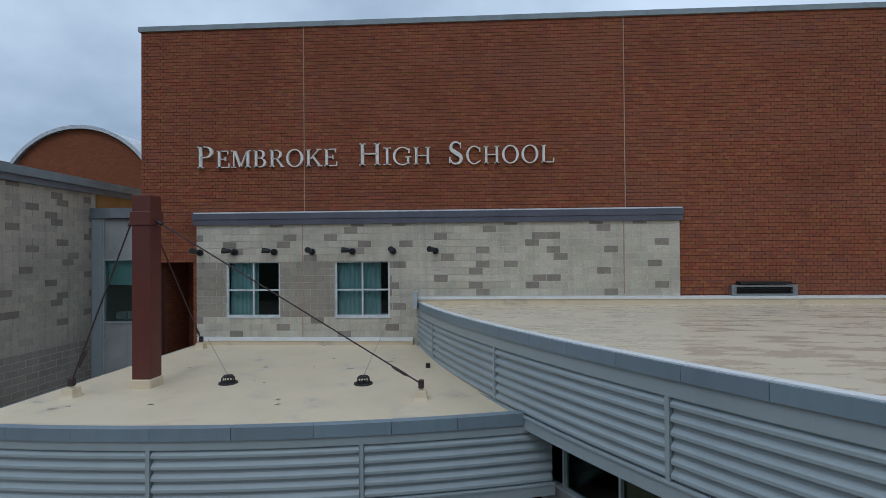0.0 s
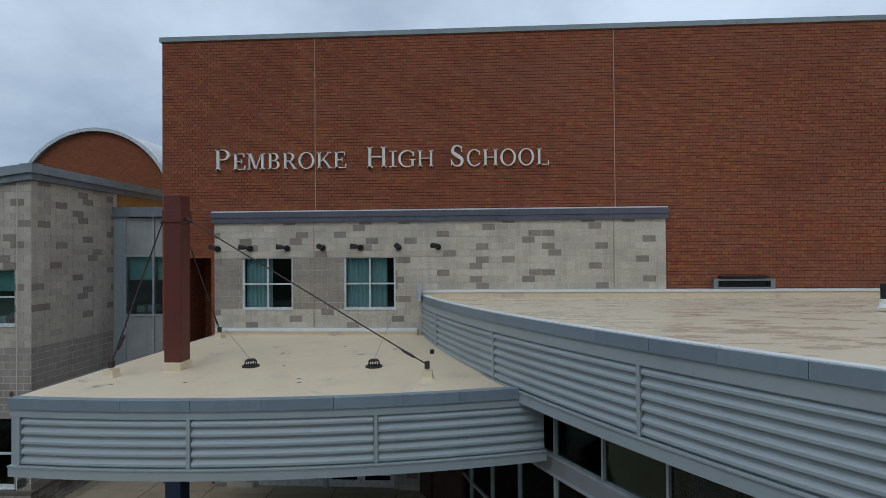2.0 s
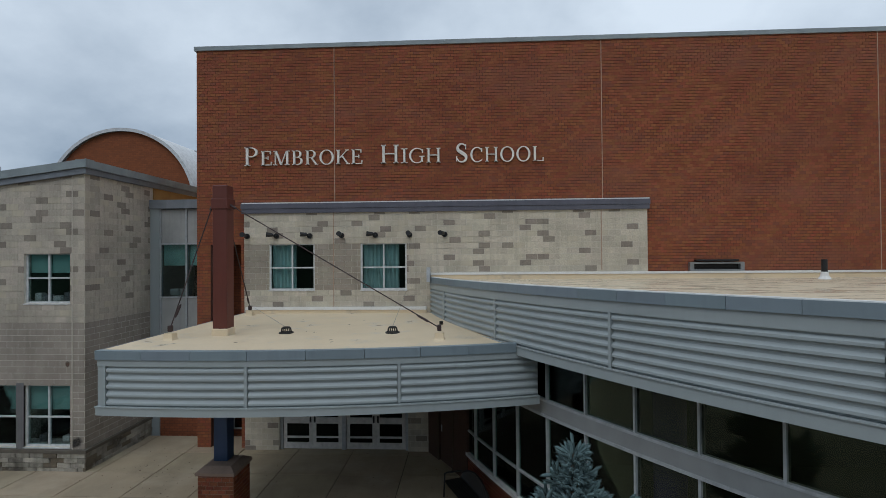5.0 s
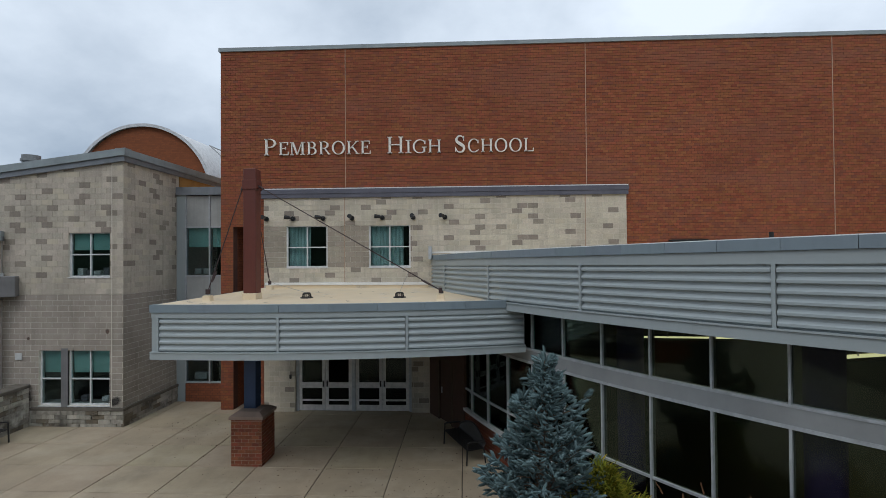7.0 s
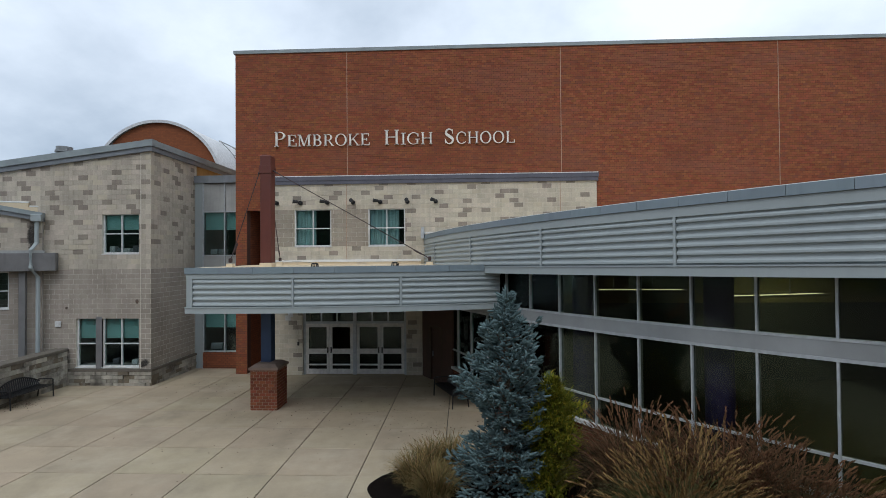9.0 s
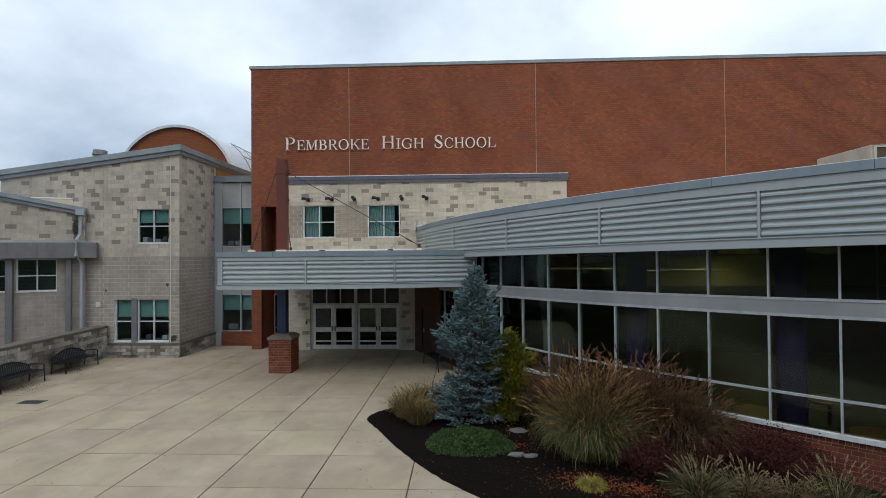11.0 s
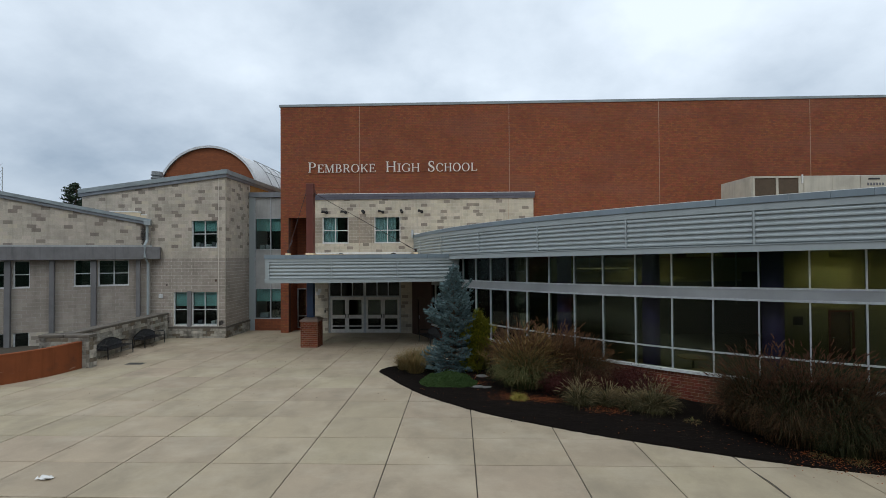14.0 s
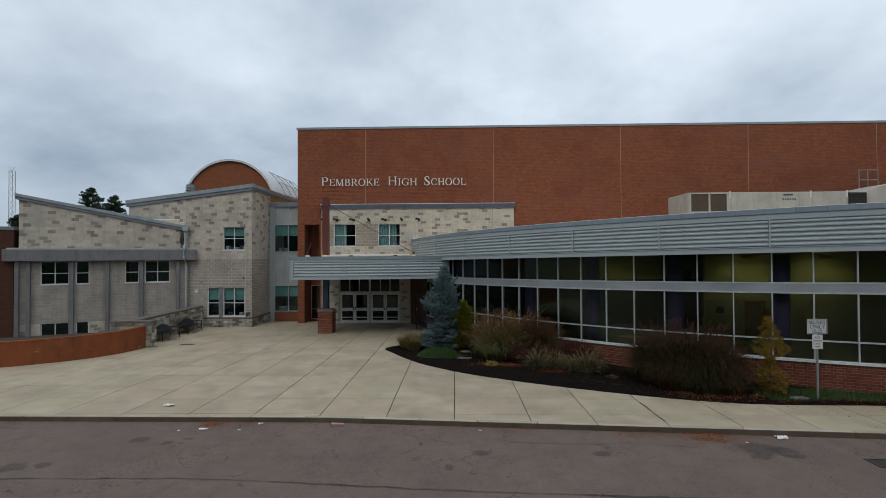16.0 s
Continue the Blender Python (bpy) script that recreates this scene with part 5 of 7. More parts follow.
def leafy(g, rng, centre, radii, count, size, shell=0.55, droop=0.0):
    """Many small folded leaves spread through the outer part of a lumpy body."""
    for i in range(count):
        v = Vector((rng.gauss(0, 1), rng.gauss(0, 1), rng.gauss(0, 1))).normalized()
        lump = 0.80 + 0.45 * noise.noise(v * 2.3 + Vector(centre))
        r = (shell + (1 - shell) * rng.random()) * lump
        p = Vector(centre) + Vector((v.x * radii[0], v.y * radii[1], v.z * radii[2])) * r
        n = (v + Vector((rng.gauss(0, 0.6), rng.gauss(0, 0.6), rng.gauss(0, 0.6)))).normalized()
        t = n.cross(Vector((rng.gauss(0, 1), rng.gauss(0, 1), rng.gauss(0, 1)))).normalized()
        b = n.cross(t)
        s = size * rng.uniform(0.6, 1.4)
        k = len(g.v)
        g.v += [tuple(p), tuple(p + t * s * 0.5 + b * s * 0.32), tuple(p + t * s + n * s * 0.2), tuple(p + t * s * 0.5 - b * s * 0.32)]
        g.f.append((k, k + 1, k + 2, k + 3))


# blue spruce
rng = random.Random(11)
SPX, SPY = 1.13, 3.42
spz = soil(SPX, SPY) - 0.05
spruce = thing("blue_spruce", "young blue spruce with silvery blue needles in the mulch bed", "tree", (SPX, SPY, spz))
part("trunk", Geo().tube([(SPX, SPY, spz), (SPX + 0.02, SPY, spz + 2.2), (SPX, SPY, spz + 4.15)], [0.075, 0.045, 0.01], 8), "bark", spruce)
wood, needles = Geo(), Geo()


def twig(g, p, d, ln, rad, rng, bristles):
    """A blunt spruce shoot: a needle-thick finger with short bristles."""
    a = d.cross(Vector((rng.gauss(0, 1), rng.gauss(0, 1), rng.gauss(0, 1)))).normalized()
    b = d.cross(a)
    k = len(g.v)
    ring = [a, (a + b * 1.7) * 0.5, (b * 1.7 - a) * 0.5, -a, (-a - b * 1.7) * 0.5, (a - b * 1.7) * 0.5]
    for t, w in ((0.0, 0.5), (0.35, 1.0), (0.8, 0.85)):
        g.v += [tuple(p + d * ln * t + q * rad * w) for q in ring]
    g.v.append(tuple(p + d * ln))
    for i in range(2):
        for j in range(6):
            g.f.append((k + 6 * i + j, k + 6 * i + (j + 1) % 6, k + 6 * i + 6 + (j + 1) % 6, k + 6 * i + 6 + j))
    for j in range(6):
        g.f.append((k + 12 + j, k + 12 + (j + 1) % 6, k + 18))
    for j in range(bristles):
        t = (j + rng.random()) / bristles
        q = 6.283 * rng.random()
        out = (a * math.cos(q) + b * math.sin(q)) * 0.85 + d * 0.7
        m = p + d * ln * t
        side = d.cross(out).normalized() * 0.0048
        e = m + out * (rad + 0.010 + 0.012 * rng.random())
        k = len(g.v)
        g.v += [tuple(m - side), tuple(m + side), tuple(e)]
        g.f.append((k, k + 1, k + 2))


SHAPE = ((0.0, 1.0), (0.3, 1.10), (0.7, 1.0), (1.05, 0.88), (1.35, 0.80), (1.6, 0.94), (1.95, 1.04), (2.25, 0.85), (2.8, 0.70), (3.2, 0.56), (3.45, 0.42), (3.75, 0.24), (4.05, 0.10), (4.3, 0.03))


def girth(z):
    for (a, r0), (b, r1) in zip(SHAPE, SHAPE[1:]):
        if a <= z <= b:
            return r0 + (r1 - r0) * (z - a) / (b - a)
    return 0.05


z = 0.14
while z < 4.1:
    t = z / 4.25
    whorl = girth(z)
    for j in range(int(6 + 9.5 * whorl)):
        a = rng.uniform(0, 6.283)
        ln = whorl * rng.choice((rng.uniform(0.45, 0.75), rng.uniform(0.75, 1.0), rng.uniform(0.92, 1.12))) * (0.92 + 0.5 * noise.noise((math.cos(a) * 1.4, math.sin(a) * 1.4, z * 1.2)))
        root = Vector((SPX, SPY, spz + z + rng.uniform(-0.07, 0.07)))
        out = Vector((math.cos(a), math.sin(a), 0))
        mid = root + out * ln * 0.6 + Vector((0, 0, (-0.10 + 0.45 * t) * ln))
        tip = root + out * ln + Vector((0, 0, (0.02 + 0.80 * t) * ln))
        wood.tube([root, mid, tip], [0.014, 0.009, 0.004], 4, False)
        fan = Vector((-out.y, out.x, 0))
        n = max(3, int(ln / 0.085))
        for i in range(n):
            s = 0.42 + 0.56 * (i + rng.random()) / n
            p = root.lerp(mid, s / 0.6) if s < 0.6 else mid.lerp(tip, (s - 0.6) / 0.4)
            reach = 0.30 * ln * (1.12 - s) + 0.05
            for sg in (-1, 1):
                q = p + fan * sg * reach * rng.uniform(0.15, 1.0) + Vector((0, 0, rng.uniform(-0.02, 0.05)))
                d = (out * rng.uniform(0.4, 1.0) + fan * sg * rng.uniform(0.2, 0.9) + Vector((0, 0, rng.uniform(0.0, 0.75)))).normalized()
                twig(needles, q, d, rng.uniform(0.11, 0.20), rng.uniform(0.017, 0.026), rng, 18)
        for k in range(4):
            d = ((tip - mid).normalized() + Vector((rng.gauss(0, 0.5), rng.gauss(0, 0.5), rng.gauss(0.12, 0.3)))).normalized()
            twig(needles, tip - out * 0.06, d, rng.uniform(0.12, 0.21), rng.uniform(0.018, 0.027), rng, 18)
    z += rng.uniform(0.13, 0.19)
for i in range(14):
    twig(needles, Vector((SPX, SPY, spz + 3.78 + 0.035 * i)), Vector((rng.gauss(0, 0.28), rng.gauss(0, 0.28), 1)).normalized(), 0.17, 0.017, rng, 10)
raw_part("branch_wood", wood, "bark", spruce)
raw_part("crown", needles, "spruce", spruce)


def sprayed_shrub(name, x, y, height, radius, count, mat, label, category, seed, size=0.06, shape=((0, 1), (1, 0.1)), puff=0.11, spray=0, lobes=0.4):
    """An upright shrub of loose sprays on thin limbs."""
    rng = random.Random(seed)
    z0 = soil(x, y) - 0.05
    ob = thing(name, label, category, (x, y, z0))
    wood, g = Geo(), Geo()
    wood.tube([(x, y, z0), (x + 0.03, y, z0 + height * 0.5), (x, y, z0 + height * 0.95)], [0.05, 0.03, 0.008], 6)
    for i in range(count):
        t = (i + rng.random()) / count
        h = height * (0.04 + 0.94 * t)
        a = rng.uniform(0, 6.283)
        wide = next(r0 + (r1 - r0) * (t - a0) / (a1 - a0) for (a0, r0), (a1, r1) in zip(shape, shape[1:]) if t <= a1)
        if rng.random() > 0.25 + wide:
            continue
        r = radius * wide * rng.uniform(0.35, 1.1) * (0.85 + lobes * noise.noise((math.cos(a) * 1.3, math.sin(a) * 1.3, h * 1.6 + seed)))
        p = Vector((x + r * math.cos(a), y + r * math.sin(a), z0 + h + 0.1 * r))
        if i % 6 == 0:
            wood.tube([(x, y, z0 + h * 0.85), tuple(p)], [0.012, 0.004], 4, False)
        if spray:
            for k in range(spray):
                arc_blade(g, p + Vector((rng.gauss(0, 0.05), rng.gauss(0, 0.05), rng.gauss(0, 0.05))), a + rng.gauss(0, 0.8), rng.uniform(0.3, 1.2), rng.uniform(0.4, 1.6), rng.uniform(0.10, 0.24), rng.uniform(0.010, 0.020), 4)
            continue
        leafy(g, rng, p, (puff, puff, puff * 0.8), int(26 * (puff / 0.11) ** 2), size * 0.66, 0.3)
    raw_part("branch_wood", wood, "bark", ob)
    raw_part("leaves", g, mat, ob)
    return ob


sprayed_shrub("evergreen_shrub", 2.04, 3.40, 2.40, 0.68, 560, "evergreen", "yellow-green feathery evergreen shrub beside the glazing", "shrub", 21, shape=((0, 0.8), (0.2, 1.0), (0.5, 0.95), (0.72, 0.70), (0.86, 0.36), (1, 0.08)), puff=0.15, spray=30, lobes=1.2)
sprayed_shrub("golden_shrub", 12.12, -4.75, 2.62, 0.66, 520, "gold", "slender golden-leaved young tree in the mulch bed", "tree", 22, shape=((0, 0.70), (0.14, 1.0), (0.27, 0.72), (0.34, 0.20), (0.42, 0.22), (0.5, 0.72), (0.62, 0.58), (0.78, 0.38), (0.9, 0.26), (1, 0.05)), puff=0.11, lobes=0.9)
for x, y, r, h, n, seed in ((4.5, -0.10, 0.80, 0.85, 1300, 31), (7.0, 0.0, 1.30, 1.0, 2600, 32), (5.75, 0.35, 0.95, 0.90, 1500, 33)):
    rng = random.Random(seed)
    ob = thing("burgundy_shrub", "low dark burgundy shrub in the mulch bed", "shrub", (x, y, soil(x, y)), "burgundy shrubs")
    g, wd = Geo(), Geo()
    for i in range(8):
        a = i * 0.785 + rng.random()
        wd.tube([(x, y, soil(x, y) - 0.05), (x + 0.6 * r * math.cos(a), y + 0.6 * r * math.sin(a), soil(x, y) + h * 0.7)], [0.012, 0.004], 4, False)
    leafy(g, rng, (x, y, soil(x, y) + h * 0.45), (r, r, h * 0.6), n * 4, 0.038, 0.35)
    raw_part("branch_wood", wd, "bark", ob)
    raw_part("leaves", g, "burgundy", ob)

rng = random.Random(41)
cover = Geo()
for i in range(15000):
    a, r = rng.uniform(0, 6.283), math.sqrt(rng.random())
    lump = 1 + 0.10 * noise.noise((math.cos(a) * 1.5, math.sin(a) * 1.5, 4))
    x, y = 0.92 + 1.02 * r * lump * math.cos(a), 1.45 + 0.80 * r * lump * math.sin(a)
    h = 0.42 * (1 - r ** 2.2) * (0.75 + 0.6 * noise.noise((x * 2.6, y * 2.6, 0))) + 0.03
    leafy(cover, rng, (x, y, soil(x, y) + h * rng.uniform(0.4, 1.0)), (0.02, 0.02, 0.02), 1, 0.050, 0.2)
ob = thing("ground_cover", "dense green low ground-cover plant on dark mulch", "ground cover", (0.92, 1.45, soil(0.92, 1.45)))
raw_part("leaves", cover, "cover", ob)
tuft = "straw-coloured fountain grass tuft in the mulch bed"
for i, (x, y, r, h) in enumerate(((-0.85, 3.55, 0.40, 1.05), (-0.10, 4.35, 0.38, 1.05), (-0.38, 2.95, 0.46, 1.0), (-0.55, 4.1, 0.34, 1.0))):
    grass_clump(x, y, r, h, 1.0, 1300, "tan_blade", tuft, 40, "plume", seed=50 + i, plume_len=0.09, width=0.006, bow=0.26)
TALL = "tall russet maiden grass clump beside the windows"
grass_clump(3.66, 0.95, 0.82, 2.05, 0.80, 6000, "blade", "tall olive maiden grass clump with tan feathery plumes", 620, "gold_plume", 61, 0.25, 0.0065, 0.62, 0.72, 2.6)
grass_clump(4.70, 1.62, 1.0, 2.25, 0.60, 6500, "russet_blade", TALL, 700, "amber_plume", 62, 0.24, 0.0065, 0.55, 0.72, 2.6)
grass_clump(3.45, 2.35, 0.85, 2.15, 0.60, 5000, "russet_blade", TALL, 520, "amber_plume", 63, 0.22, 0.0065, 0.55, 0.72, 2.6)
grass_clump(5.55, 1.10, 1.0, 1.95, 0.62, 6500, "russet_blade", TALL, 640, "amber_plume", 64, 0.22, 0.0065, 0.55, 0.72, 2.6)
for i, (x, y, r, h, n) in enumerate(((5.0, -1.15, 0.42, 0.92, 1300), (5.8, -1.2, 0.34, 0.78, 900), (6.95, -1.75, 0.52, 1.08, 1800), (6.35, -1.5, 0.3, 0.7, 700))):
    grass_clump(x, y, r, h, 1.15, n, "silver_blade", "small silvery fountain grass with pale bristly plumes", 130, "pale_plume", 70 + i, 0.15, 0.0045, 0.48)
grass_clump(3.22, -0.62, 0.30, 0.34, 1.2, 800, "yellow_blade", "small yellow-green grass tuft in the mulch", seed=80, width=0.006, bow=0.6)
for i, (x, y, r, h) in enumerate(((9.10, -3.15, 0.72, 2.16), (9.75, -3.75, 0.80, 2.32), (10.35, -4.05, 0.72, 2.16), (10.80, -4.30, 0.42, 1.60), (9.30, -4.05, 0.62, 1.55), (10.05, -4.65, 0.60, 1.35), (10.60, -4.80, 0.48, 1.15))):
    grass_clump(x, y, 1.12 * r, 1.08 * h, 0.6, 6200, "dark_blade" if i in (1, 5) else "brown_blade", "dense dark russet grass clump in the mulch bed", 520 if i < 4 else 260, "russet_plume", 90 + i, 0.16, 0.006, 0.50, 0.75, 2.4)
for i, (x, y) in enumerate(((8.9, -2.0), (7.6, -2.75), (9.3, -4.95), (9.9, -5.25), (11.4, -5.25))):
    grass_clump(x, y, 0.30, 0.26, 1.6, 150, "tan_blade", "flattened dry grass tuft on the mulch", seed=110 + i, width=0.005, bow=0.7)
rng = random.Random(43)
lawn = Geo()
for i in range(14000):
    x = rng.uniform(11.6, 22)
    lo = -5.75 - 0.05 * max(0, x - 12)
    y = rng.uniform(lo, -4.3 - 0.12 * (x - 12))
    blade_strip(lawn, Vector((x, y, soil(x, y) - 0.02)), Vector((rng.gauss(0, 0.06), rng.gauss(0, 0.06))), rng.uniform(0.08, 0.22), 0.007, 0.3, rng, 2)
ob = single("weedy_grass", lawn, "cover", "patchy green weeds and grass along the brick base", "grass", "stuff")

# fallen leaves, stones and litter
def scatter(name, places, size, mat, label, category, seed, kind="stuff"):
    rng = random.Random(seed)
    g = Geo()
    for x, y, r, n, on in places:
        for i in range(n):
            px, py = x + rng.gauss(0, r), y + rng.gauss(0, r * 0.6)
            zz = (soil(px, py) + 0.03 if on == "bed" else fall(py) + 0.008 if on == "slab" else 0.05)
            a, s = rng.uniform(0, 6.283), size * rng.uniform(0.5, 1.3)
            c, q = math.cos(a) * s, math.sin(a) * s
            k = len(g.v)
            g.v += [(px - c, py - q, zz + 0.01 * rng.random()), (px + q * 0.5, py - c * 0.5, zz + 0.02 * rng.random()), (px + c, py + q, zz + 0.012 * rng.random()), (px - q * 0.5, py + c * 0.5, zz + 0.02 * rng.random())]
            g.f.append((k, k + 1, k + 2, k + 3))
    me = bpy.data.meshes.new(name)
    me.from_pydata(g.v, [], g.f)
    me.materials.append(M[mat])
    return tagged(new(name, me), label, category, "", kind)


scatter("fallen_leaves", [(3.0, -0.35, 0.45, 420, "bed"), (4.0, -0.75, 0.35, 560, "bed"), (5.6, -1.75, 0.35, 340, "bed"), (2.0, 1.4, 0.3, 200, "bed"), (2.3, 2.4, 0.4, 160, "bed"), (9.8, -5.1, 0.9, 420, "bed"),
                          (12.6, -5.4, 1.2, 420, "bed"), (15.5, -5.6, 1.5, 300, "bed"), (3.0, 0.5, 2.2, 160, "bed"), (8.0, -3.6, 1.2, 120, "bed"), (9.6, -4.9, 0.5, 300, "bed"), (10.6, -5.3, 0.5, 350, "bed"), (14.0, -5.6, 1.2, 500, "bed")], 0.021, "leaf", "scattered rust-red fallen leaves", "leaves", 5)
scatter("fallen_leaves", [(-3.2, 8.6, 2.4, 230, "slab"), (-4.0, 3.0, 5.0, 100, "slab"), (-15.1, 6.3, 0.5, 420, "slab"), (-15.5, 9.2, 0.5, 200, "slab"), (-9, 12.0, 1.8, 150, "slab"), (-1.2, 7.2, 1.0, 110, "slab")], 0.024, "paving_leaf",
        "scattered brown fallen leaves on the paving", "leaves", 6)
scatter("gutter_leaves", [(-5.3, -7.5, 0.35, 120, "road"), (-4.2, -7.48, 0.3, 60, "road"), (8.0, -8.22, 0.6, 200, "road"), (0.5, -7.6, 3.0, 120, "road"), (5.0, -8.0, 2.0, 90, "road"), (10.5, -8.4, 1.0, 80, "road"), (-1.5, -7.55, 1.5, 90, "road"), (3.2, -7.75, 0.5, 120, "road"), (8.4, -8.25, 0.35, 220, "road"), (6.4, -8.1, 0.3, 90, "road"), (-5.2, -7.5, 0.22, 160, "road"), (8.3, -8.18, 0.45, 300, "road"), (7.0, -8.05, 0.5, 160, "road"), (2.0, -7.62, 1.2, 140, "road")], 0.027,
        "leaf", "rust-brown leaves gathered along the kerb", "leaves", 7)


scatter("bark_chips", [(0.2, 2.0, 0.8, 225, "bed"), (1.6, 0.0, 0.7, 270, "bed"), (3.0, -1.2, 0.6, 315, "bed"), (4.6, -2.2, 0.6, 360, "bed"), (6.2, -3.0, 0.65, 405, "bed"), (7.6, -3.6, 0.7, 405, "bed"), (8.8, -2.2, 0.8, 225, "bed"),
                       (9.4, -5.0, 0.5, 225, "bed")], 0.022, "chip", "loose brown bark chips on the planting bed", "bark chips", 8)


def litter(x, y, z, size, seed, label):
    rng = random.Random(seed)
    g = Geo()
    n = 5
    g.loft([[(x + size * (i / n - 0.5) + rng.gauss(0, size * 0.06), y + size * 0.6 * (j / n - 0.5) + rng.gauss(0, size * 0.06), z + 0.012 + abs(rng.gauss(0, size * 0.10))) for i in range(n + 1)] for j in range(n + 1)], False)
    single("litter", g, "paper", label, "litter", group="litter in the road", at=(x, y, z))


for i, (x, y, s) in enumerate(((-5.27, -7.83, 0.20), (-5.9, -7.95, 0.08), (2.35, -7.85, 0.10), (-3.85, -7.4, 0.13), (10.1, -8.3, 0.26), (9.05, -8.62, 0.09), (-4.24, -7.9, 0.08))):
    litter(x, y, 0.03, s, 200 + i, "crumpled white paper litter on the asphalt")
litter(-7.2, -6.2, fall(-6.2), 0.30, 300, "flattened white paper on the concrete slab")
carton = thing("crushed_carton", "crushed pinkish drink carton lying on the asphalt", "carton", (-1.62, -7.55, 0.03))
g = Geo(lambda x, y, z: (-1.62 + 0.96 * x - 0.28 * y, -7.55 + 0.28 * x + 0.96 * y, z))
g.loft([[(-0.17, -0.06, 0.035 + a), (0.17, -0.07, 0.035 + b), (0.18, 0.06, 0.035 + b), (-0.16, 0.07, 0.035 + a)] for a, b in ((0.0, 0.0), (0.075, 0.03), (0.10, 0.055))], True, True)
part("box", g, "sign_pink", carton)
# dark plate stands in for the shaded inside of the open end
part("open_end", Geo(lambda x, y, z: (-1.62 + 0.96 * x - 0.28 * y, -7.55 + 0.28 * x + 0.96 * y, z)).box(-0.185, -0.172, -0.055, 0.06, 0.045, 0.12), "iron", carton)
for i, (x, y, s) in enumerate(((2.2, 2.35, 0.13), (1.95, 0.9, 0.11), (2.3, 0.85, 0.09), (12.55, -5.5, 0.14))):
    rng = random.Random(320 + i)
    bm = bmesh.new()
    bmesh.ops.create_icosphere(bm, subdivisions=2, radius=s)
    for v in bm.verts:
        v.co = Vector((v.co.x * 1.9, v.co.y * 1.0, max(-0.4 * s, min(0.30 * s, v.co.z)))) * (1 + 0.5 * noise.noise(v.co * 8 + Vector((i * 5, 0, 0))))
    me = bpy.data.meshes.new("rock")
    bm.to_mesh(me)
    bm.free()
    me.materials.append(M["slate"])
    ob = tagged(new("rock", me), "grey flat rock lying on the dark mulch", "rock", "rocks in the bed")
    ob.location = (x, y, soil(x, y) + 0.02)

# ---- brick pier, steel column and its stays ----
PX, PY = -6.49, 9.28
pier = thing("brick_pier", "square red brick pier with a brown stone cap", "pier", (PX, PY, fall(PY)))
pier_core = part("core", Geo().box(PX - 0.448, PX + 0.448, PY - 0.448, PY + 0.448, fall(PY) - 0.05, 1.31), "mortar_knee", pier)
g = Geo().loft([[(PX + sx * r, PY + sy * r, z) for sx, sy in ((-1, -1), (1, -1), (1, 1), (-1, 1))] for r, z in ((0.50, 1.312), (0.50, 1.39), (0.33, 1.50))], True, True)
part("stone_cap", g, "pier_cap", pier)
KX, KY = -6.58, 9.42
column = thing("steel_column", "square maroon steel mast, blue below the canopy, on a brick pier", "column", (KX, KY, 1.5))
part("lower_shaft", Geo().box(KX - 0.18, KX + 0.18, KY - 0.18, KY + 0.18, 1.48, 3.5, 0.012), "blue", column, "blue painted lower shaft")
part("upper_shaft", Geo().box(KX - 0.19, KX + 0.19, KY - 0.19, KY + 0.19, 4.70, 8.62, 0.015), "maroon", column)
part("collar", Geo().box(KX - 0.215, KX + 0.215, KY - 0.215, KY + 0.215, 8.0, 8.28, 0.01), "maroon", column)
part("curb", Geo().box(KX - 0.215, KX + 0.215, KY - 0.215, KY + 0.215, 4.68, 4.90, 0.015), "membrane", column, "cream membrane curb round the shaft")
HEADP = Vector((KX, KY, 8.08))
for i, (x, y) in enumerate(((-7.53, 8.66), (-0.87, 8.65), (-7.62, 13.2))):
    z = can_z(x)
    end = Vector((x, y, z + 0.20))
    d = (end - HEADP).normalized()
    begin = HEADP + Vector((d.x, d.y, 0)).normalized() * 0.26
    stay = thing("stay_rod", "dark rusty steel stay rod anchored on the canopy roof", "stay rod", (x, y, z - 0.04), "stay rods of the mast")
    part("rod", Geo().tube([begin, end], 0.015, 8), "cable", stay)
    part("turnbuckle", Geo().tube([end - d * 0.62, end - d * 0.56, end - d * 0.34, end - d * 0.28], [0.017, 0.030, 0.030, 0.017], 8), "cable", stay)
    part("clevis", Geo().box(x - 0.05, x + 0.05, y - 0.05, y + 0.05, z + 0.12, z + 0.27, 0.012), "cable", stay)
    part("lug", Geo().tube([begin - d * 0.16, begin + d * 0.12], 0.036, 6), "cable", stay)
    part("curb", Geo().loft([[(x + sx * r, y + sy * r, q) for sx, sy in ((-1, -1), (1, -1), (1, 1), (-1, 1))] for r, q in ((0.135, z - 0.09), (0.110, z - 0.03), (0.100, z + 0.09))], True, True), "membrane", stay)
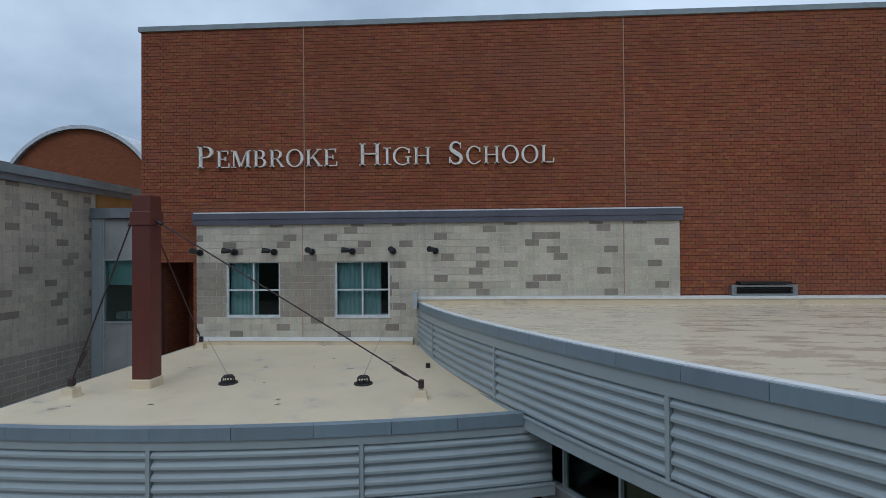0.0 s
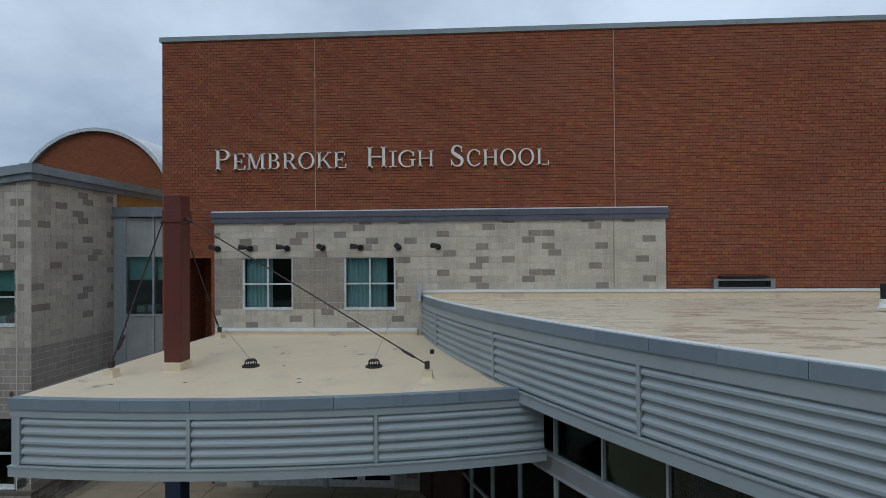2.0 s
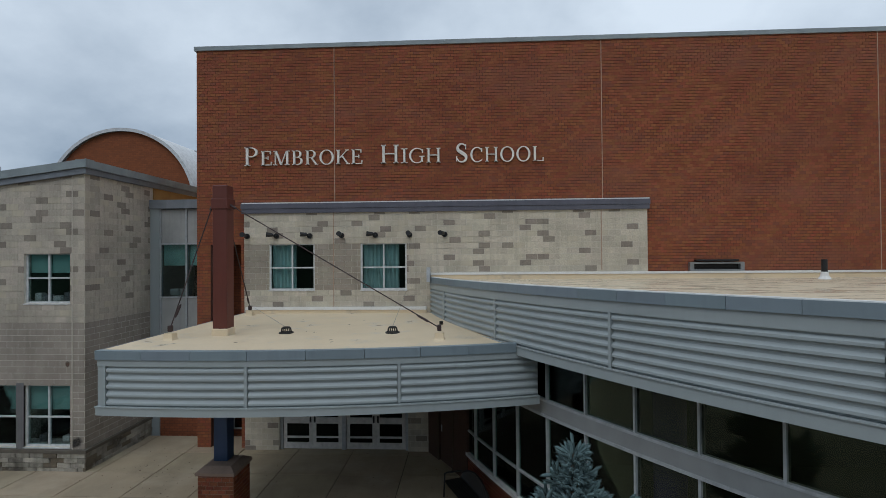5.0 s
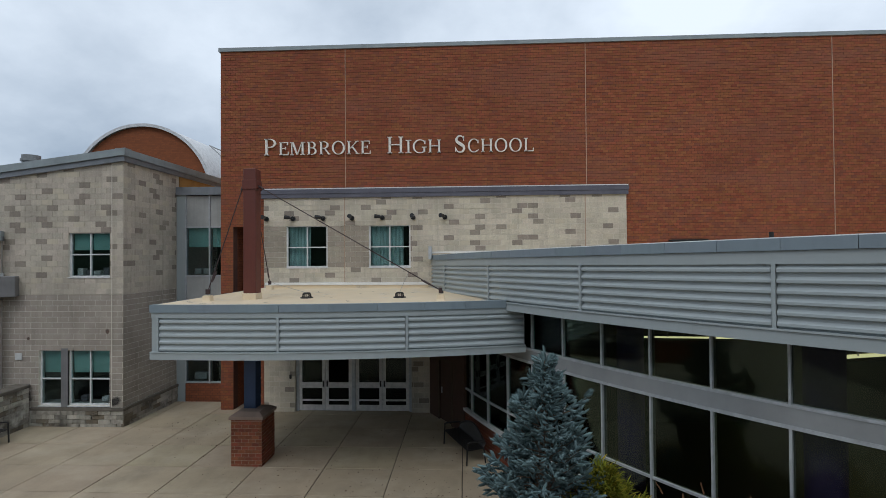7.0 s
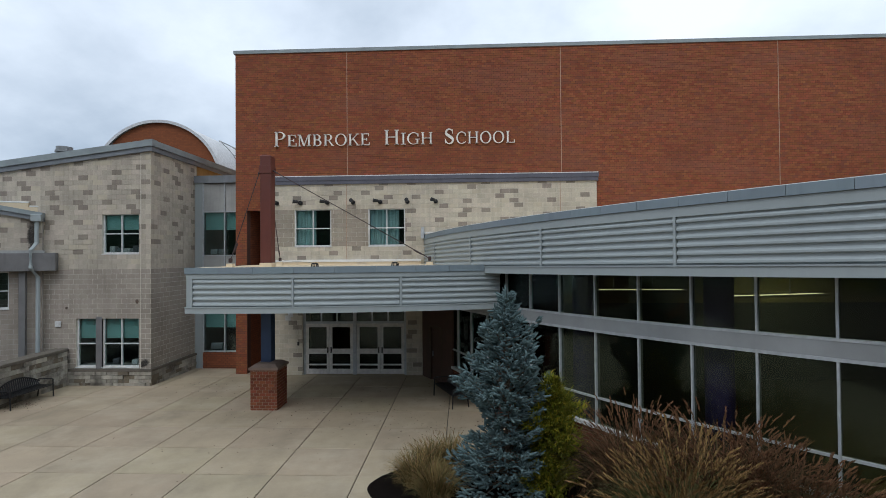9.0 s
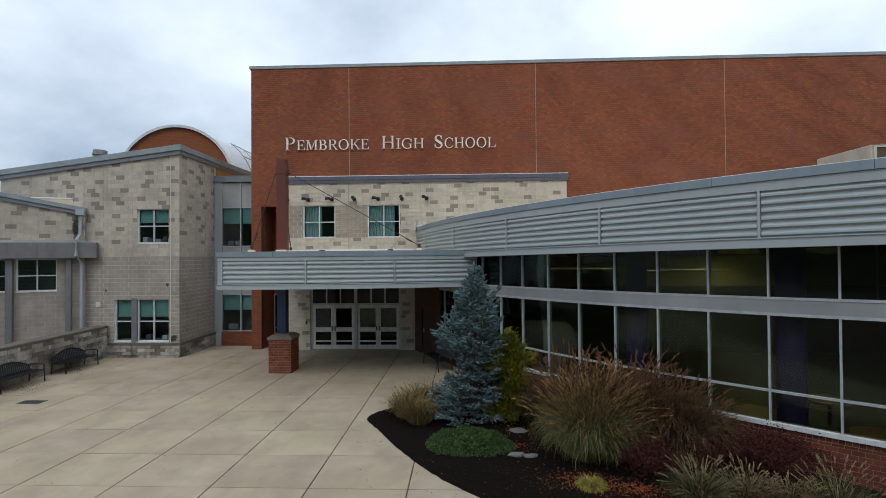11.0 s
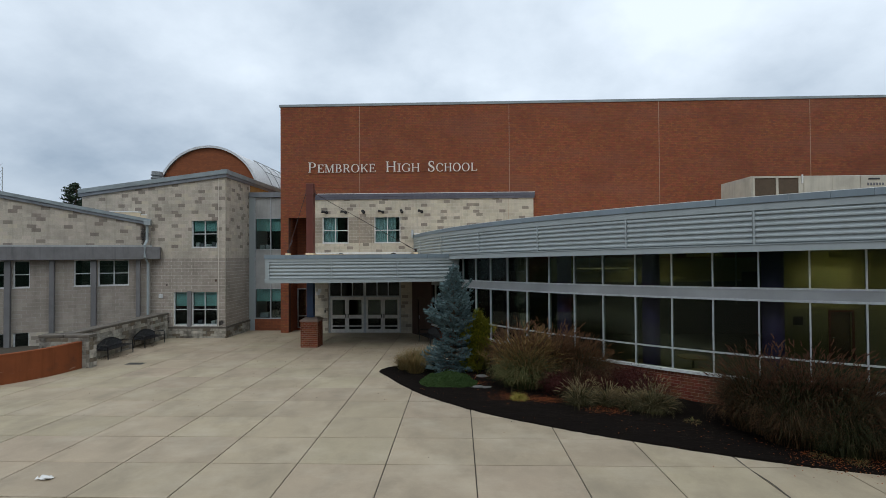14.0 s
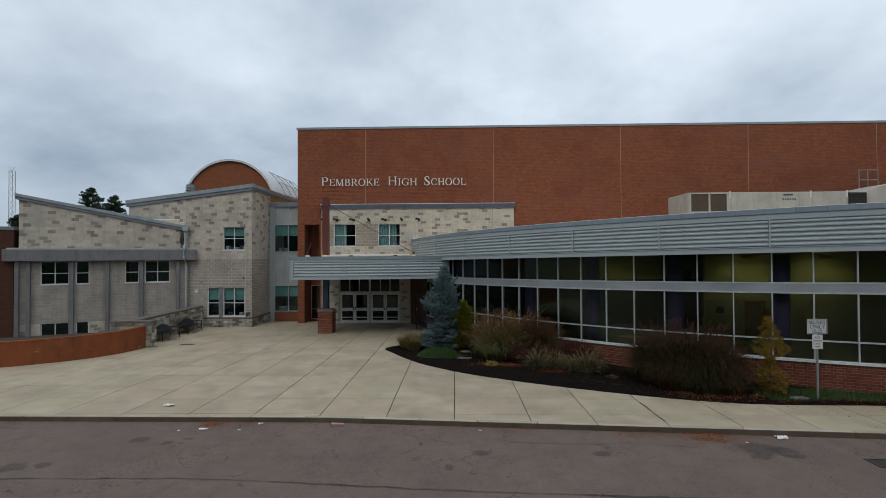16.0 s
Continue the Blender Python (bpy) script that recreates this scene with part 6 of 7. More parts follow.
for x, y, wall_at in ((-5.0, 9.66, (-7.55, 13.45)), (-2.16, 9.66, (-2.3, 13.72))):
    z = can_z(x) - 0.08
    dr = thing("roof_drain", "black domed cast-iron roof drain on the canopy", "roof drain", (x, y, z), "roof drains")
    part("flange", Geo().tube([(x, y, z - 0.02), (x, y, z + 0.02)], 0.19, 20), "iron", dr)
    for i in range(14):
        a = 6.283 * i / 14
        c, s = math.cos(a), math.sin(a)
        part("rib", Geo().tube([(x + 0.135 * c, y + 0.135 * s, z + 0.015), (x + 0.115 * c, y + 0.115 * s, z + 0.125), (x + 0.04 * c, y + 0.04 * s, z + 0.155)], 0.012, 4), "iron", dr)
    part("top_ring", Geo().tube([(x, y, z + 0.125), (x, y, z + 0.158)], 0.10, 14), "iron", dr)
    part("wire", Geo().tube([(x, y, z + 0.15), (wall_at[0], wall_at[1], 4.95 if x < -4 else 5.5)], 0.006, 4), "galv", dr)
rng = random.Random(9)
g = Geo()
for i in range(20):
    x, y = rng.uniform(-7.2, -0.8), rng.uniform(7.6, 13.2)
    a, s, z = rng.uniform(0, 6.283), rng.uniform(0.02, 0.075), can_z(x) - 0.075
    if x > -2 and y > 10.5:
        continue
    c, q = math.cos(a) * s, math.sin(a) * s * 0.6
    g.face([(x - c, y - q, z), (x + q * 0.5, y - c * 0.4, z + 0.006), (x + c, y + q, z), (x - q * 0.5, y + c * 0.4, z + 0.006)])
single("roof_leaves", g, "iron", "a few wet dark leaves on the cream canopy roof", "leaves", "stuff")
ob = thing("roof_pipe", "short black vent pipe on the cream roof", "vent pipe", (8.42, 9.12, 6.15))
part("pipe", Geo().tube([(8.42, 9.12, 6.10), (8.42, 9.12, 6.58)], 0.062, 14), "black", ob, soft=False)
part("boot", Geo().tube([(8.42, 9.12, 6.1), (8.42, 9.12, 6.18), (8.42, 9.12, 6.28)], [0.14, 0.09, 0.075], 14), "membrane_white", ob)
ob = thing("roof_pipe", "small black pipe stub on the canopy roof", "vent pipe", (-0.95, 11.07, 4.9))
part("pipe", Geo().tube([(-0.95, 11.07, 4.68), (-0.95, 11.07, 4.83)], 0.055, 10), "black", ob)

# louvre in the hall wall above the wing roof
lou = thing("wall_louvre", "galvanised framed black louvre low in the brick wall", "louvre", (8.34, 13.95, 6.2))
part("frame", holed(Geo(HW), 7.42, 9.22, 0.012, 0.16, 6.14, 6.44, [(7.55, 9.09, 6.19, 6.38)]), "galv", lou)
for i in range(3):
    part("slat", Geo(HW).box(7.54, 9.10, 0.03 + 0.02 * i, 0.10, 6.20 + 0.06 * i, 6.215 + 0.06 * i), "black", lou)
part("hood", Geo(HW).box(7.62, 9.02, 0.014, 0.22, 6.47, 6.53, 0.006), "black", lou)
# black sheet stands in for the shaded depth behind the slats
part("void", Geo(HW).box(7.54, 9.10, 0.014, 0.02, 6.18, 6.40), "black", lou)

# ---- lettering on the hall ----
class Roman:
    """Plain serif capitals drawn with thick and thin strokes, one unit high."""

    def __init__(self, x0, width, z0, height):
        self.g, self.x0, self.w, self.z0, self.h = Geo(), x0, width, z0, height
        self.front, self.back = HALL_Y - 0.085, HALL_Y - 0.015

    def prism(self, pts):
        n = len(pts)
        k = self.g.pts([(self.x0 + x * self.w, y, self.z0 + z * self.h) for y in (self.front, self.back) for x, z in pts])
        self.g.f += [tuple(range(k, k + n)), tuple(range(k + 2 * n - 1, k + n - 1, -1))]
        self.g.f += [(k + i, k + (i + 1) % n, k + n + (i + 1) % n, k + n + i) for i in range(n)]
        return self

    def bar(self, x0, x1, z0, z1):
        return self.prism([(x0, z0), (x1, z0), (x1, z1), (x0, z1)])

    def slant(self, x0, z0, x1, z1, t):
        return self.prism([(x0 - t / 2, z0), (x0 + t / 2, z0), (x1 + t / 2, z1), (x1 - t / 2, z1)])

    def stem(self, c, t, top=True, foot=True, wide=0.0):
        s = t / 2 + (wide or 0.07 / max(self.w / self.h, 0.2))
        self.bar(c - t / 2, c + t / 2, 0.0, 1.0)
        if foot:
            self.bar(c - s, c + s, 0.0, 0.045)
        if top:
            self.bar(c - s, c + s, 0.955, 1.0)
        return self

    def bowl(self, cx, cz, rx, rz, tx, tz, a0, a1, n=20):
        """Part of an oval stroke, tx thick at the sides and tz at top and bottom."""
        for i in range(n):
            p, q = radians(a0 + (a1 - a0) * i / n), radians(a0 + (a1 - a0) * (i + 1) / n)
            pts = [(cx + rx * math.cos(p), cz + rz * math.sin(p)), (cx + rx * math.cos(q), cz + rz * math.sin(q)),
                   (cx + (rx - tx) * math.cos(q), cz + (rz - tz) * math.sin(q)), (cx + (rx - tx) * math.cos(p), cz + (rz - tz) * math.sin(p))]
            self.prism(pts)
        return self

    def spine(self, line, weight, t):
        """A stroke that swells and thins along a smooth line."""
        pts = along(line, 4)
        k = len(self.g.v)
        for i, p in enumerate(pts):
            d = (pts[min(i + 1, len(pts) - 1)] - pts[max(i - 1, 0)])
            d = Vector((d.x * self.w, d.y * self.h)).normalized()
            j, f = divmod(i / 4, 1)
            wt = weight[int(j)] * (1 - f) + weight[min(int(j) + 1, len(weight) - 1)] * f
            o = Vector((-d.y, d.x)) * wt * t * self.w * 0.5
            x, z = self.x0 + p.x * self.w, self.z0 + p.y * self.h
            self.g.v += [(x - o.x, self.front, z - o.y), (x + o.x, self.front, z + o.y), (x + o.x, self.back, z + o.y), (x - o.x, self.back, z - o.y)]
        n = len(pts)
        for i in range(n - 1):
            for c in range(4):
                self.g.f.append((k + 4 * i + c, k + 4 * i + (c + 1) % 4, k + 4 * i + 4 + (c + 1) % 4, k + 4 * i + 4 + c))
        self.g.f += [(k + 3, k + 2, k + 1, k), (k + 4 * n - 4, k + 4 * n - 3, k + 4 * n - 2, k + 4 * n - 1)]
        return self


def letter(ch, x0, width, z0, height):
    r = Roman(x0, width, z0, height)
    t = 0.135 * height / width    # thick stroke
    thin = 0.055 * height / width
    if ch in "PRB":
        r.stem(0.20, t)
        top_c, top_r = (0.735, 0.265) if ch != "B" else (0.755, 0.245)
        r.bar(0.20, 0.50, 0.955, 1.0).bar(0.20, 0.50, top_c - top_r, top_c - top_r + 0.045)
        r.bowl(0.50, top_c, 0.36 if ch != "P" else 0.48, top_r, t, 0.045, -90, 90)
        if ch == "B":
            r.bar(0.20, 0.50, 0.0, 0.045)
            r.bowl(0.50, 0.2725, 0.46, 0.2725, t, 0.045, -90, 90)
        if ch == "R":
            r.slant(0.50, 0.5, 0.90, 0.03, t).bar(0.80, 1.04, 0.0, 0.045)
    elif ch in "EL":
        r.stem(0.22, t).bar(0.22, 0.96, 0.0, 0.05).slant(0.98, 0.0, 1.0, 0.25, thin)
        if ch == "E":
            r.bar(0.22, 0.88, 0.95, 1.0).bar(0.22, 0.70, 0.49, 0.535).slant(0.90, 0.78, 0.90, 1.0, thin).bar(0.70 - thin / 2, 0.70 + thin / 2, 0.40, 0.63)
    elif ch == "H":
        r.stem(0.16, t).stem(0.84, t).bar(0.16, 0.84, 0.49, 0.54)
    elif ch == "I":
        r.stem(0.5, t, wide=0.45)
    elif ch == "K":
        r.stem(0.18, t).slant(0.30, 0.44, 0.84, 0.97, thin * 1.2).slant(0.46, 0.58, 0.90, 0.03, t).bar(0.70, 1.0, 0.955, 1.0).bar(0.76, 1.06, 0.0, 0.045)
    elif ch == "M":
        r.bar(0.09, 0.09 + thin, 0, 1).bar(0.0, 0.22, 0.0, 0.045).bar(-0.02, 0.18, 0.955, 1.0)
        r.bar(0.84 - t / 2, 0.84 + t / 2, 0, 1).bar(0.70, 0.99, 0.0, 0.045).bar(0.80, 0.99, 0.955, 1.0)
        r.slant(0.15, 1.0, 0.47, 0.02, t).slant(0.47, 0.02, 0.80, 1.0, thin)
    elif ch == "O":
        r.bowl(0.5, 0.5, 0.5, 0.52, t, 0.05, 0, 360, 40)
    elif ch in "CG":
        r.bowl(0.54, 0.5, 0.54, 0.52, t, 0.05, 48, 310, 32)
        r.bar(0.89 - thin / 2, 0.92 + thin / 2, 0.68, 0.92)
        if ch == "G":
            r.bar(0.86 - t / 2, 0.86 + t / 2, 0.06, 0.42).bar(0.68, 1.04, 0.42, 0.465)
        else:
            r.slant(0.86, 0.09, 0.95, 0.20, thin)
    elif ch == "S":
        r.spine([(0.84, 0.80), (0.72, 0.93), (0.50, 0.985), (0.28, 0.93), (0.16, 0.78), (0.22, 0.64), (0.42, 0.545), (0.62, 0.46), (0.82, 0.36), (0.87, 0.22), (0.75, 0.07), (0.50, 0.015), (0.27, 0.06), (0.12, 0.22)],
                [0.3, 0.4, 0.5, 0.75, 1.0, 1.15, 1.3, 1.3, 1.15, 1.0, 0.75, 0.5, 0.4, 0.3], t)
        r.bar(0.84 - thin / 2, 0.84 + thin / 2, 0.70, 0.95).bar(0.08 - thin / 2, 0.08 + thin / 2, 0.05, 0.32)
    return r.g


letters = thing("school_lettering", "pale metal serif letters reading Pembroke High School on red brick", "sign", (-2.8, HALL_Y, 10))
WIDTH = {"P": 0.56, "E": 0.56, "M": 0.86, "B": 0.58, "R": 0.64, "O": 0.74, "K": 0.68, "H": 0.70, "I": 0.24, "G": 0.72, "S": 0.50, "C": 0.66, "L": 0.56}
for word, x0, x1, zb0 in (("PEMBROKE", -8.13, -3.87, 10.015), ("HIGH", -3.2, -1.07, 10.015), ("SCHOOL", -0.54, 2.51, 10.01)):
    sizes = [0.655 if i == 0 else 0.515 for i in range(len(word))]
    adv = [WIDTH[c] * s + 0.115 * s for c, s in zip(word, sizes)]
    adv[-1] -= 0.115 * sizes[-1]
    k = (x1 - x0) / sum(adv)
    x = x0
    for c, s, a in zip(word, sizes, adv):
        part("letter", letter(c, x, WIDTH[c] * s * k, zb0, s), "white_steel", letters)
        x += a * k

# ---- floodlights and small fittings on the entrance wall ----
for i, (x, headed) in enumerate(((-7.98, 0), (-6.92, 1), (-5.72, 1), (-4.58, 0), (-3.38, 1), (-2.18, 0), (-0.94, 2))):
    z = 7.47
    fl = thing("floodlight", "small black adjustable floodlight on the block wall", "floodlight", (x, BLOCK_Y, z), "floodlights on the block wall")
    part("base_plate", Geo().tube([(x, BLOCK_Y - 0.01, z), (x, BLOCK_Y - 0.07, z)], 0.095, 14), "black", fl)
    part("arm", Geo().tube([(x, BLOCK_Y - 0.06, z), (x, BLOCK_Y - 0.15, z + 0.02)], 0.025, 6), "black", fl)
    dx, dy = ((0.0, -1.0), (-0.94, -0.34), (-0.55, -0.83))[headed]
    hx, hy = x + dx * 0.05, BLOCK_Y - 0.17 + dy * 0.03
    part("lamp_head", Geo().tube([(hx, hy, z + 0.03), (hx + dx * 0.05, hy + dy * 0.05, z + 0.035), (hx + dx * 0.2, hy + dy * 0.2, z + 0.045), (hx + dx * 0.24, hy + dy * 0.24, z + 0.05)], [0.045, 0.07, 0.082, 0.088], 10), "black", fl)
single("card_reader", Geo(BW).box(-7.08, -7.0, 0.012, 0.05, 1.2, 1.36, 0.008), "black", "small black card reader beside the doors", "card reader", at=BW(-7.04, 0.012, 1.2))
single("notice", Geo(BW).box(-7.62, -7.38, 0.012, 0.03, 2.3, 2.52, 0.004), "sign_white", "small pale notice plate on the block wall", "notice", at=BW(-7.5, 0.012, 2.3))
single("wall_plate", Geo(TF).box(-16.52, -16.27, 0.012, 0.05, 2.30, 2.55, 0.008), "sign_white", "small white square plate on the grey block wall", "plate", at=TF(-16.4, 0.012, 2.3))

single("wall_plate", Geo(BW).box(-7.50, -7.28, 0.012, 0.03, 2.46, 2.68, 0.004), "white_frame", "small white plate on the pale block wall by the doors", "plate", at=(-7.39, BLOCK_Y, 2.57))

# ---- downspout, roof vent ----
ds = thing("downspout", "grey metal downspout with elbows at the wall corner", "downspout", LB(5.35, 0.3, -0.4))
path = [LB(5.36, 0.14, 6.75), LB(5.36, 0.14, 5.75), LB(5.30, 0.56, 5.45), LB(5.30, 0.56, 4.75), LB(5.42, 0.18, 4.35), LB(5.42, 0.18, -0.5)]
part("pipe", Geo().tube(path, 0.075, 8), "metal", ds)
part("hopper", Geo(LB).box(5.20, 5.54, 0.02, 0.30, 6.62, 6.90, 0.015), "metal", ds)
for at, u0, u1, z0, z1, mat, what in ((LB, 4.92, 5.42, 5.0, 7.0, "soot", "black mould stain on the wall beside the downspout"),
                                      (TF, -13.22, -12.94, 3.18, 3.50, "rust", "small brown mark on the grey block wall"), (TF, -16.18, -15.92, 2.98, 3.18, "rust", "small brown mark on the grey block wall"),
                                      (TF, -17.0, -15.6, 0.6, 1.4, "soot", "dark damp stain low on the block wall"), (TF, -13.1, -12.5, 0.55, 1.1, "soot", "dark damp stain low on the block wall")):
    single("wall_stain", Geo(at).face([(u0, 0.012, z0), (u1, 0.012, z0), (u1, 0.012, z1), (u0, 0.012, z1)]), mat, what, "stain", "structure", at=at((u0 + u1) / 2, 0.012, z0))
VTX, VTY = -18.08, 14.21
rv = thing("roof_vent", "round galvanised roof vent cowl", "roof vent", (VTX, VTY, 9.0))
part("cowl", Geo().tube([(VTX, VTY, z) for z in (8.9, 9.78, 9.79, 9.88, 9.89, 9.97, 9.98, 10.08, 10.09, 10.24)], [0.27, 0.27, 0.36, 0.36, 0.28, 0.28, 0.36, 0.36, 0.32, 0.32], 20), "galv", rv)

# ---- roof plant ----
ac = thing("rooftop_unit", "long beige rooftop air-handling unit", "air handler", (20.5, 9.2, 6.2))
part("cabinet", Geo().box(15.69, 26.2, 7.95, 10.6, 5.8, 8.52, 0.02), "ac", ac)
for x in (18.25, 19.6, 20.95, 22.25, 23.0, 23.7, 25.0):
    part("seam", Geo().box(x - 0.02, x + 0.02, 7.925, 7.952, 6.3, 8.5), "ac", ac)
part("intake_frame", holed(Geo(plane_at(0, 7.95, 1, 0)), 15.75, 18.05, 0.0, 0.06, 7.0, 8.5, [(15.85, 16.88, 7.38, 8.42), (16.98, 17.95, 7.38, 8.42), (15.85, 16.88, 7.05, 7.28), (16.98, 17.95, 7.05, 7.28)]), "ac", ac)
part("coil", Geo().box(15.8, 18.0, 7.935, 7.949, 7.02, 8.46), "bark", ac, "rusty brown coil grille")
part("plate", Geo().box(21.3, 21.85, 7.93, 7.946, 8.30, 8.38), "sign_black", ac, "dark maker's plate")
for i in range(6):
    part("small_print", Geo().box(21.25 + 0.14 * i, 21.33 + 0.14 * i, 7.93, 7.946, 8.02, 8.14), "sign_print", ac)
for x in (18.15, 22.9, 25.0):
    part("bracket", Geo().box(x - 0.04, x + 0.04, 7.90, 7.95, 8.15, 8.58, 0.01), "white_frame", ac)
for i in range(7):
    part("louvre_slat", Geo().box(25.1, 26.15, 7.88, 7.948, 7.55 + 0.13 * i, 7.60 + 0.13 * i), "iron", ac)
# dark sheet on the cabinet imitates the shade between the slats
part("louvre_void", Geo().box(25.1, 26.15, 7.93, 7.949, 7.5, 8.45), "iron", ac)
duct = thing("roof_duct", "rounded grey roof duct beside the air handler", "duct", (28.6, 10, 6.2))
part("casing", Geo().loft([[(26.4, y, 5.8), (31, y, 5.8), (31, y, 9.3), (28.6, y, 9.15), (27.2, y, 8.85), (26.4, y, 8.6)] for y in (8.2, 11.4)], True, True), "ac", duct)
hatch = thing("roof_ladder_rail", "pale safety rail of a roof ladder", "ladder rail", (30.8, 13.3, 6.1))
for x in (30.2, 30.8, 31.5):
    part("post", Geo().tube([(x, 13.3, 5.85), (x, 13.3, 10.75)], 0.035, 6), "galv", hatch)
for z in (10.0, 10.7):
    part("rail", Geo().tube([(30.2, 13.3, z), (31.5, 13.3, z)], 0.03, 6), "galv", hatch)

# ---- benches ----
bench = thing("bench", "black slatted metal bench with an arched back against the stone wall", "bench", (0, 0, 0), "black metal benches")
for i in range(22):
    x = -0.86 + 1.72 * i / 21
    top = 0.86 - 0.30 * (x / 0.9) ** 2
    part("back_slat", Geo().tube([(x, 0.24, 0.46), (x, 0.31, top)], 0.030, 4), "black", bench)
part("back_rail", Geo().tube([(-0.9 + 1.8 * i / 16, 0.24 + 0.07 * (0.86 - 0.30 * (-1 + i / 8) ** 2 - 0.46) / 0.4, 0.87 - 0.30 * (-1 + i / 8) ** 2) for i in range(17)], 0.026, 6), "black", bench)
part("back_rail", Geo().tube([(-0.9, 0.24, 0.46), (0.9, 0.24, 0.46)], 0.022, 6), "black", bench)
for i in range(8):
    y = -0.26 + 0.066 * i
    part("seat_slat", Geo().box(-0.9, 0.9, y - 0.026, y + 0.026, 0.425, 0.445), "black", bench)
for x in (-0.88, 0.88):
    part("end_frame", Geo().tube([(x, -0.30, 0.0), (x, -0.28, 0.42), (x, -0.27, 0.64), (x, -0.20, 0.66), (x, 0.26, 0.64)], 0.024, 6), "black", bench)
    part("leg", Geo().tube([(x, 0.30, 0.0), (x, 0.24, 0.45)], 0.024, 6), "black", bench)
bench.matrix_basis = pose(-15.22, 6.6, fall(6.6), 0, 0, 92)
copy_thing(bench, pose(-15.42, 9.48, fall(9.48), 0, 0, 92))
b3 = copy_thing(bench, pose(-0.26, 9.97, fall(10), 0, 0, -66))
tagged(b3, "black slatted metal bench beside the curved glazing")

single("drain_grate", Geo().box(-13.38, -12.62, 4.62, 5.06, fall(5) - 0.02, fall(5) + 0.006), "iron", "dark iron drain grate set in the paving", "grate", at=(-13.3, 4.9, fall(5)))

# ---- stone retaining wall and low brick wall ----
ret = thing("stone_wall", "sooty rough stone retaining wall with a dark cap", "wall", (-15.2, 8, 0))
RA, RB = Vector((-15.58, 4.40)), Vector((-15.97, 11.9))
rd = (RB - RA).normalized()
RW = plane_at(RA.x, RA.y, rd.x, rd.y)
rl = (RB - RA).length
ret_core = part("core", Geo(RW).box(0, rl, -0.45, -0.01, -0.6, 1.32), "mortar_grey", ret)
RE = plane_at(-16.63, 4.03, 1, 0)
ret_end = part("end_core", Geo(RE).box(0, 2.2, -0.36, -0.01, -0.6, 1.32), "mortar_grey", ret)
for k in range(5):
    part("cap_stone", Geo(RW).box(rl * k / 5 + (0.05 if k else -0.06), rl * (k + 1) / 5 + 0.04, -0.52, 0.07, 1.322, 1.44, 0.015), "cap_stone", ret)
for k in range(2):
    part("cap_stone", Geo(RE).box(1.12 * k, 1.12 * k + 1.10, -0.40, 0.07, 1.322, 1.44, 0.015), "cap_stone", ret)
lowb = thing("low_brick_wall", "low curved orange-brown brick wall beside the paving", "wall", (-17, 1, 0))
line = along([(-14.82, 3.98), (-15.0, 2.4), (-15.75, 1.0), (-16.7, 0.1), (-17.98, -0.76), (-20, -1.7), (-24, -3.0), (-30, -4.2)], 8)
ring = []
for i, p in enumerate(line):
    d = (line[min(i + 1, len(line) - 1)] - line[max(i - 1, 0)]).normalized()
    n = Vector((d.y, -d.x)) * -0.11
    h = 1.12 + 0.02 * i / len(line)
    ring.append([(p.x - n.x, p.y - n.y, -0.6), (p.x + n.x, p.y + n.y, -0.6), (p.x + n.x, p.y + n.y, h), (p.x - n.x, p.y - n.y, h)])
part("body", Geo().loft(ring, True, True), "brick_low", lowb)
lip = []
for a, b, c, d in ring:
    mid = ((Vector(c) + Vector(d)) / 2)
    lip.append([tuple(mid + (Vector(p) - mid) * 1.12 + Vector((0, 0, dz))) for p, dz in ((c, 0.002), (d, 0.002), (d, 0.052), (c, 0.052))])
part("coping", Geo().loft(lip, True, True), "brick_low", lowb, "weathered brick coping")
sunken = single("sunken_court", Geo().face([(-14.9, 4.9, -0.735), (-15.9, 12, -0.735), (-60, 12, -0.735), (-60, -3, -0.735), (-25, -2.8, -0.735), (-18, -0.5, -0.735), (-15.2, 2.5, -0.735)]), "concrete_rest",
                "concrete floor of the sunken court", "ground", "structure")

# ---- bus sign ----
def flat_text(body, size, x, y, z, mat, parent, squash=1.0):
    cu = bpy.data.curves.new("text", "FONT")
    cu.body, cu.size, cu.align_x, cu.align_y, cu.extrude, cu.offset = body, size, "CENTER", "CENTER", 0.001, 0.002
    tmp = new("text_source", cu)
    bpy.context.view_layer.update()
    me = bpy.data.meshes.new_from_object(tmp.evaluated_get(bpy.context.evaluated_depsgraph_get()))
    bpy.data.objects.remove(tmp)
    bpy.data.curves.remove(cu)
    me.transform(Matrix.Translation(Vector((x, y, z)) - BASE[parent.name]) @ Matrix.Rotation(math.pi / 2, 4, "X") @ Matrix.Diagonal((squash, 1, 1, 1)))
    me.materials.clear()
    me.materials.append(M[mat])
    ob = new("lettering", me)
    ob.parent = parent
    return ob


SX, SY = 13.1, -5.55
sign = thing("bus_sign", "white metal bus sign with black letters on a galvanised post", "sign", (SX, SY, soil(SX, SY)))
part("post", Geo().box(SX - 0.03, SX + 0.03, SY + 0.0, SY + 0.035, soil(SX, SY) - 0.1, 2.75), "galv", sign)
upper = part("upper_plate", holed(Geo(plane_at(0, SY, 1, 0)), SX - 0.31, SX + 0.31, 0.004, 0.010, 2.27, 2.74), "sign_white", sign)
part("border", holed(Geo(plane_at(0, SY, 1, 0)), SX - 0.295, SX + 0.295, 0.011, 0.012, 2.285, 2.725, [(SX - 0.28, SX + 0.28, 2.30, 2.71)]), "sign_black", upper)
flat_text("BUSES", 0.165, SX, SY - 0.013, 2.63, "sign_black", upper, 1.15)
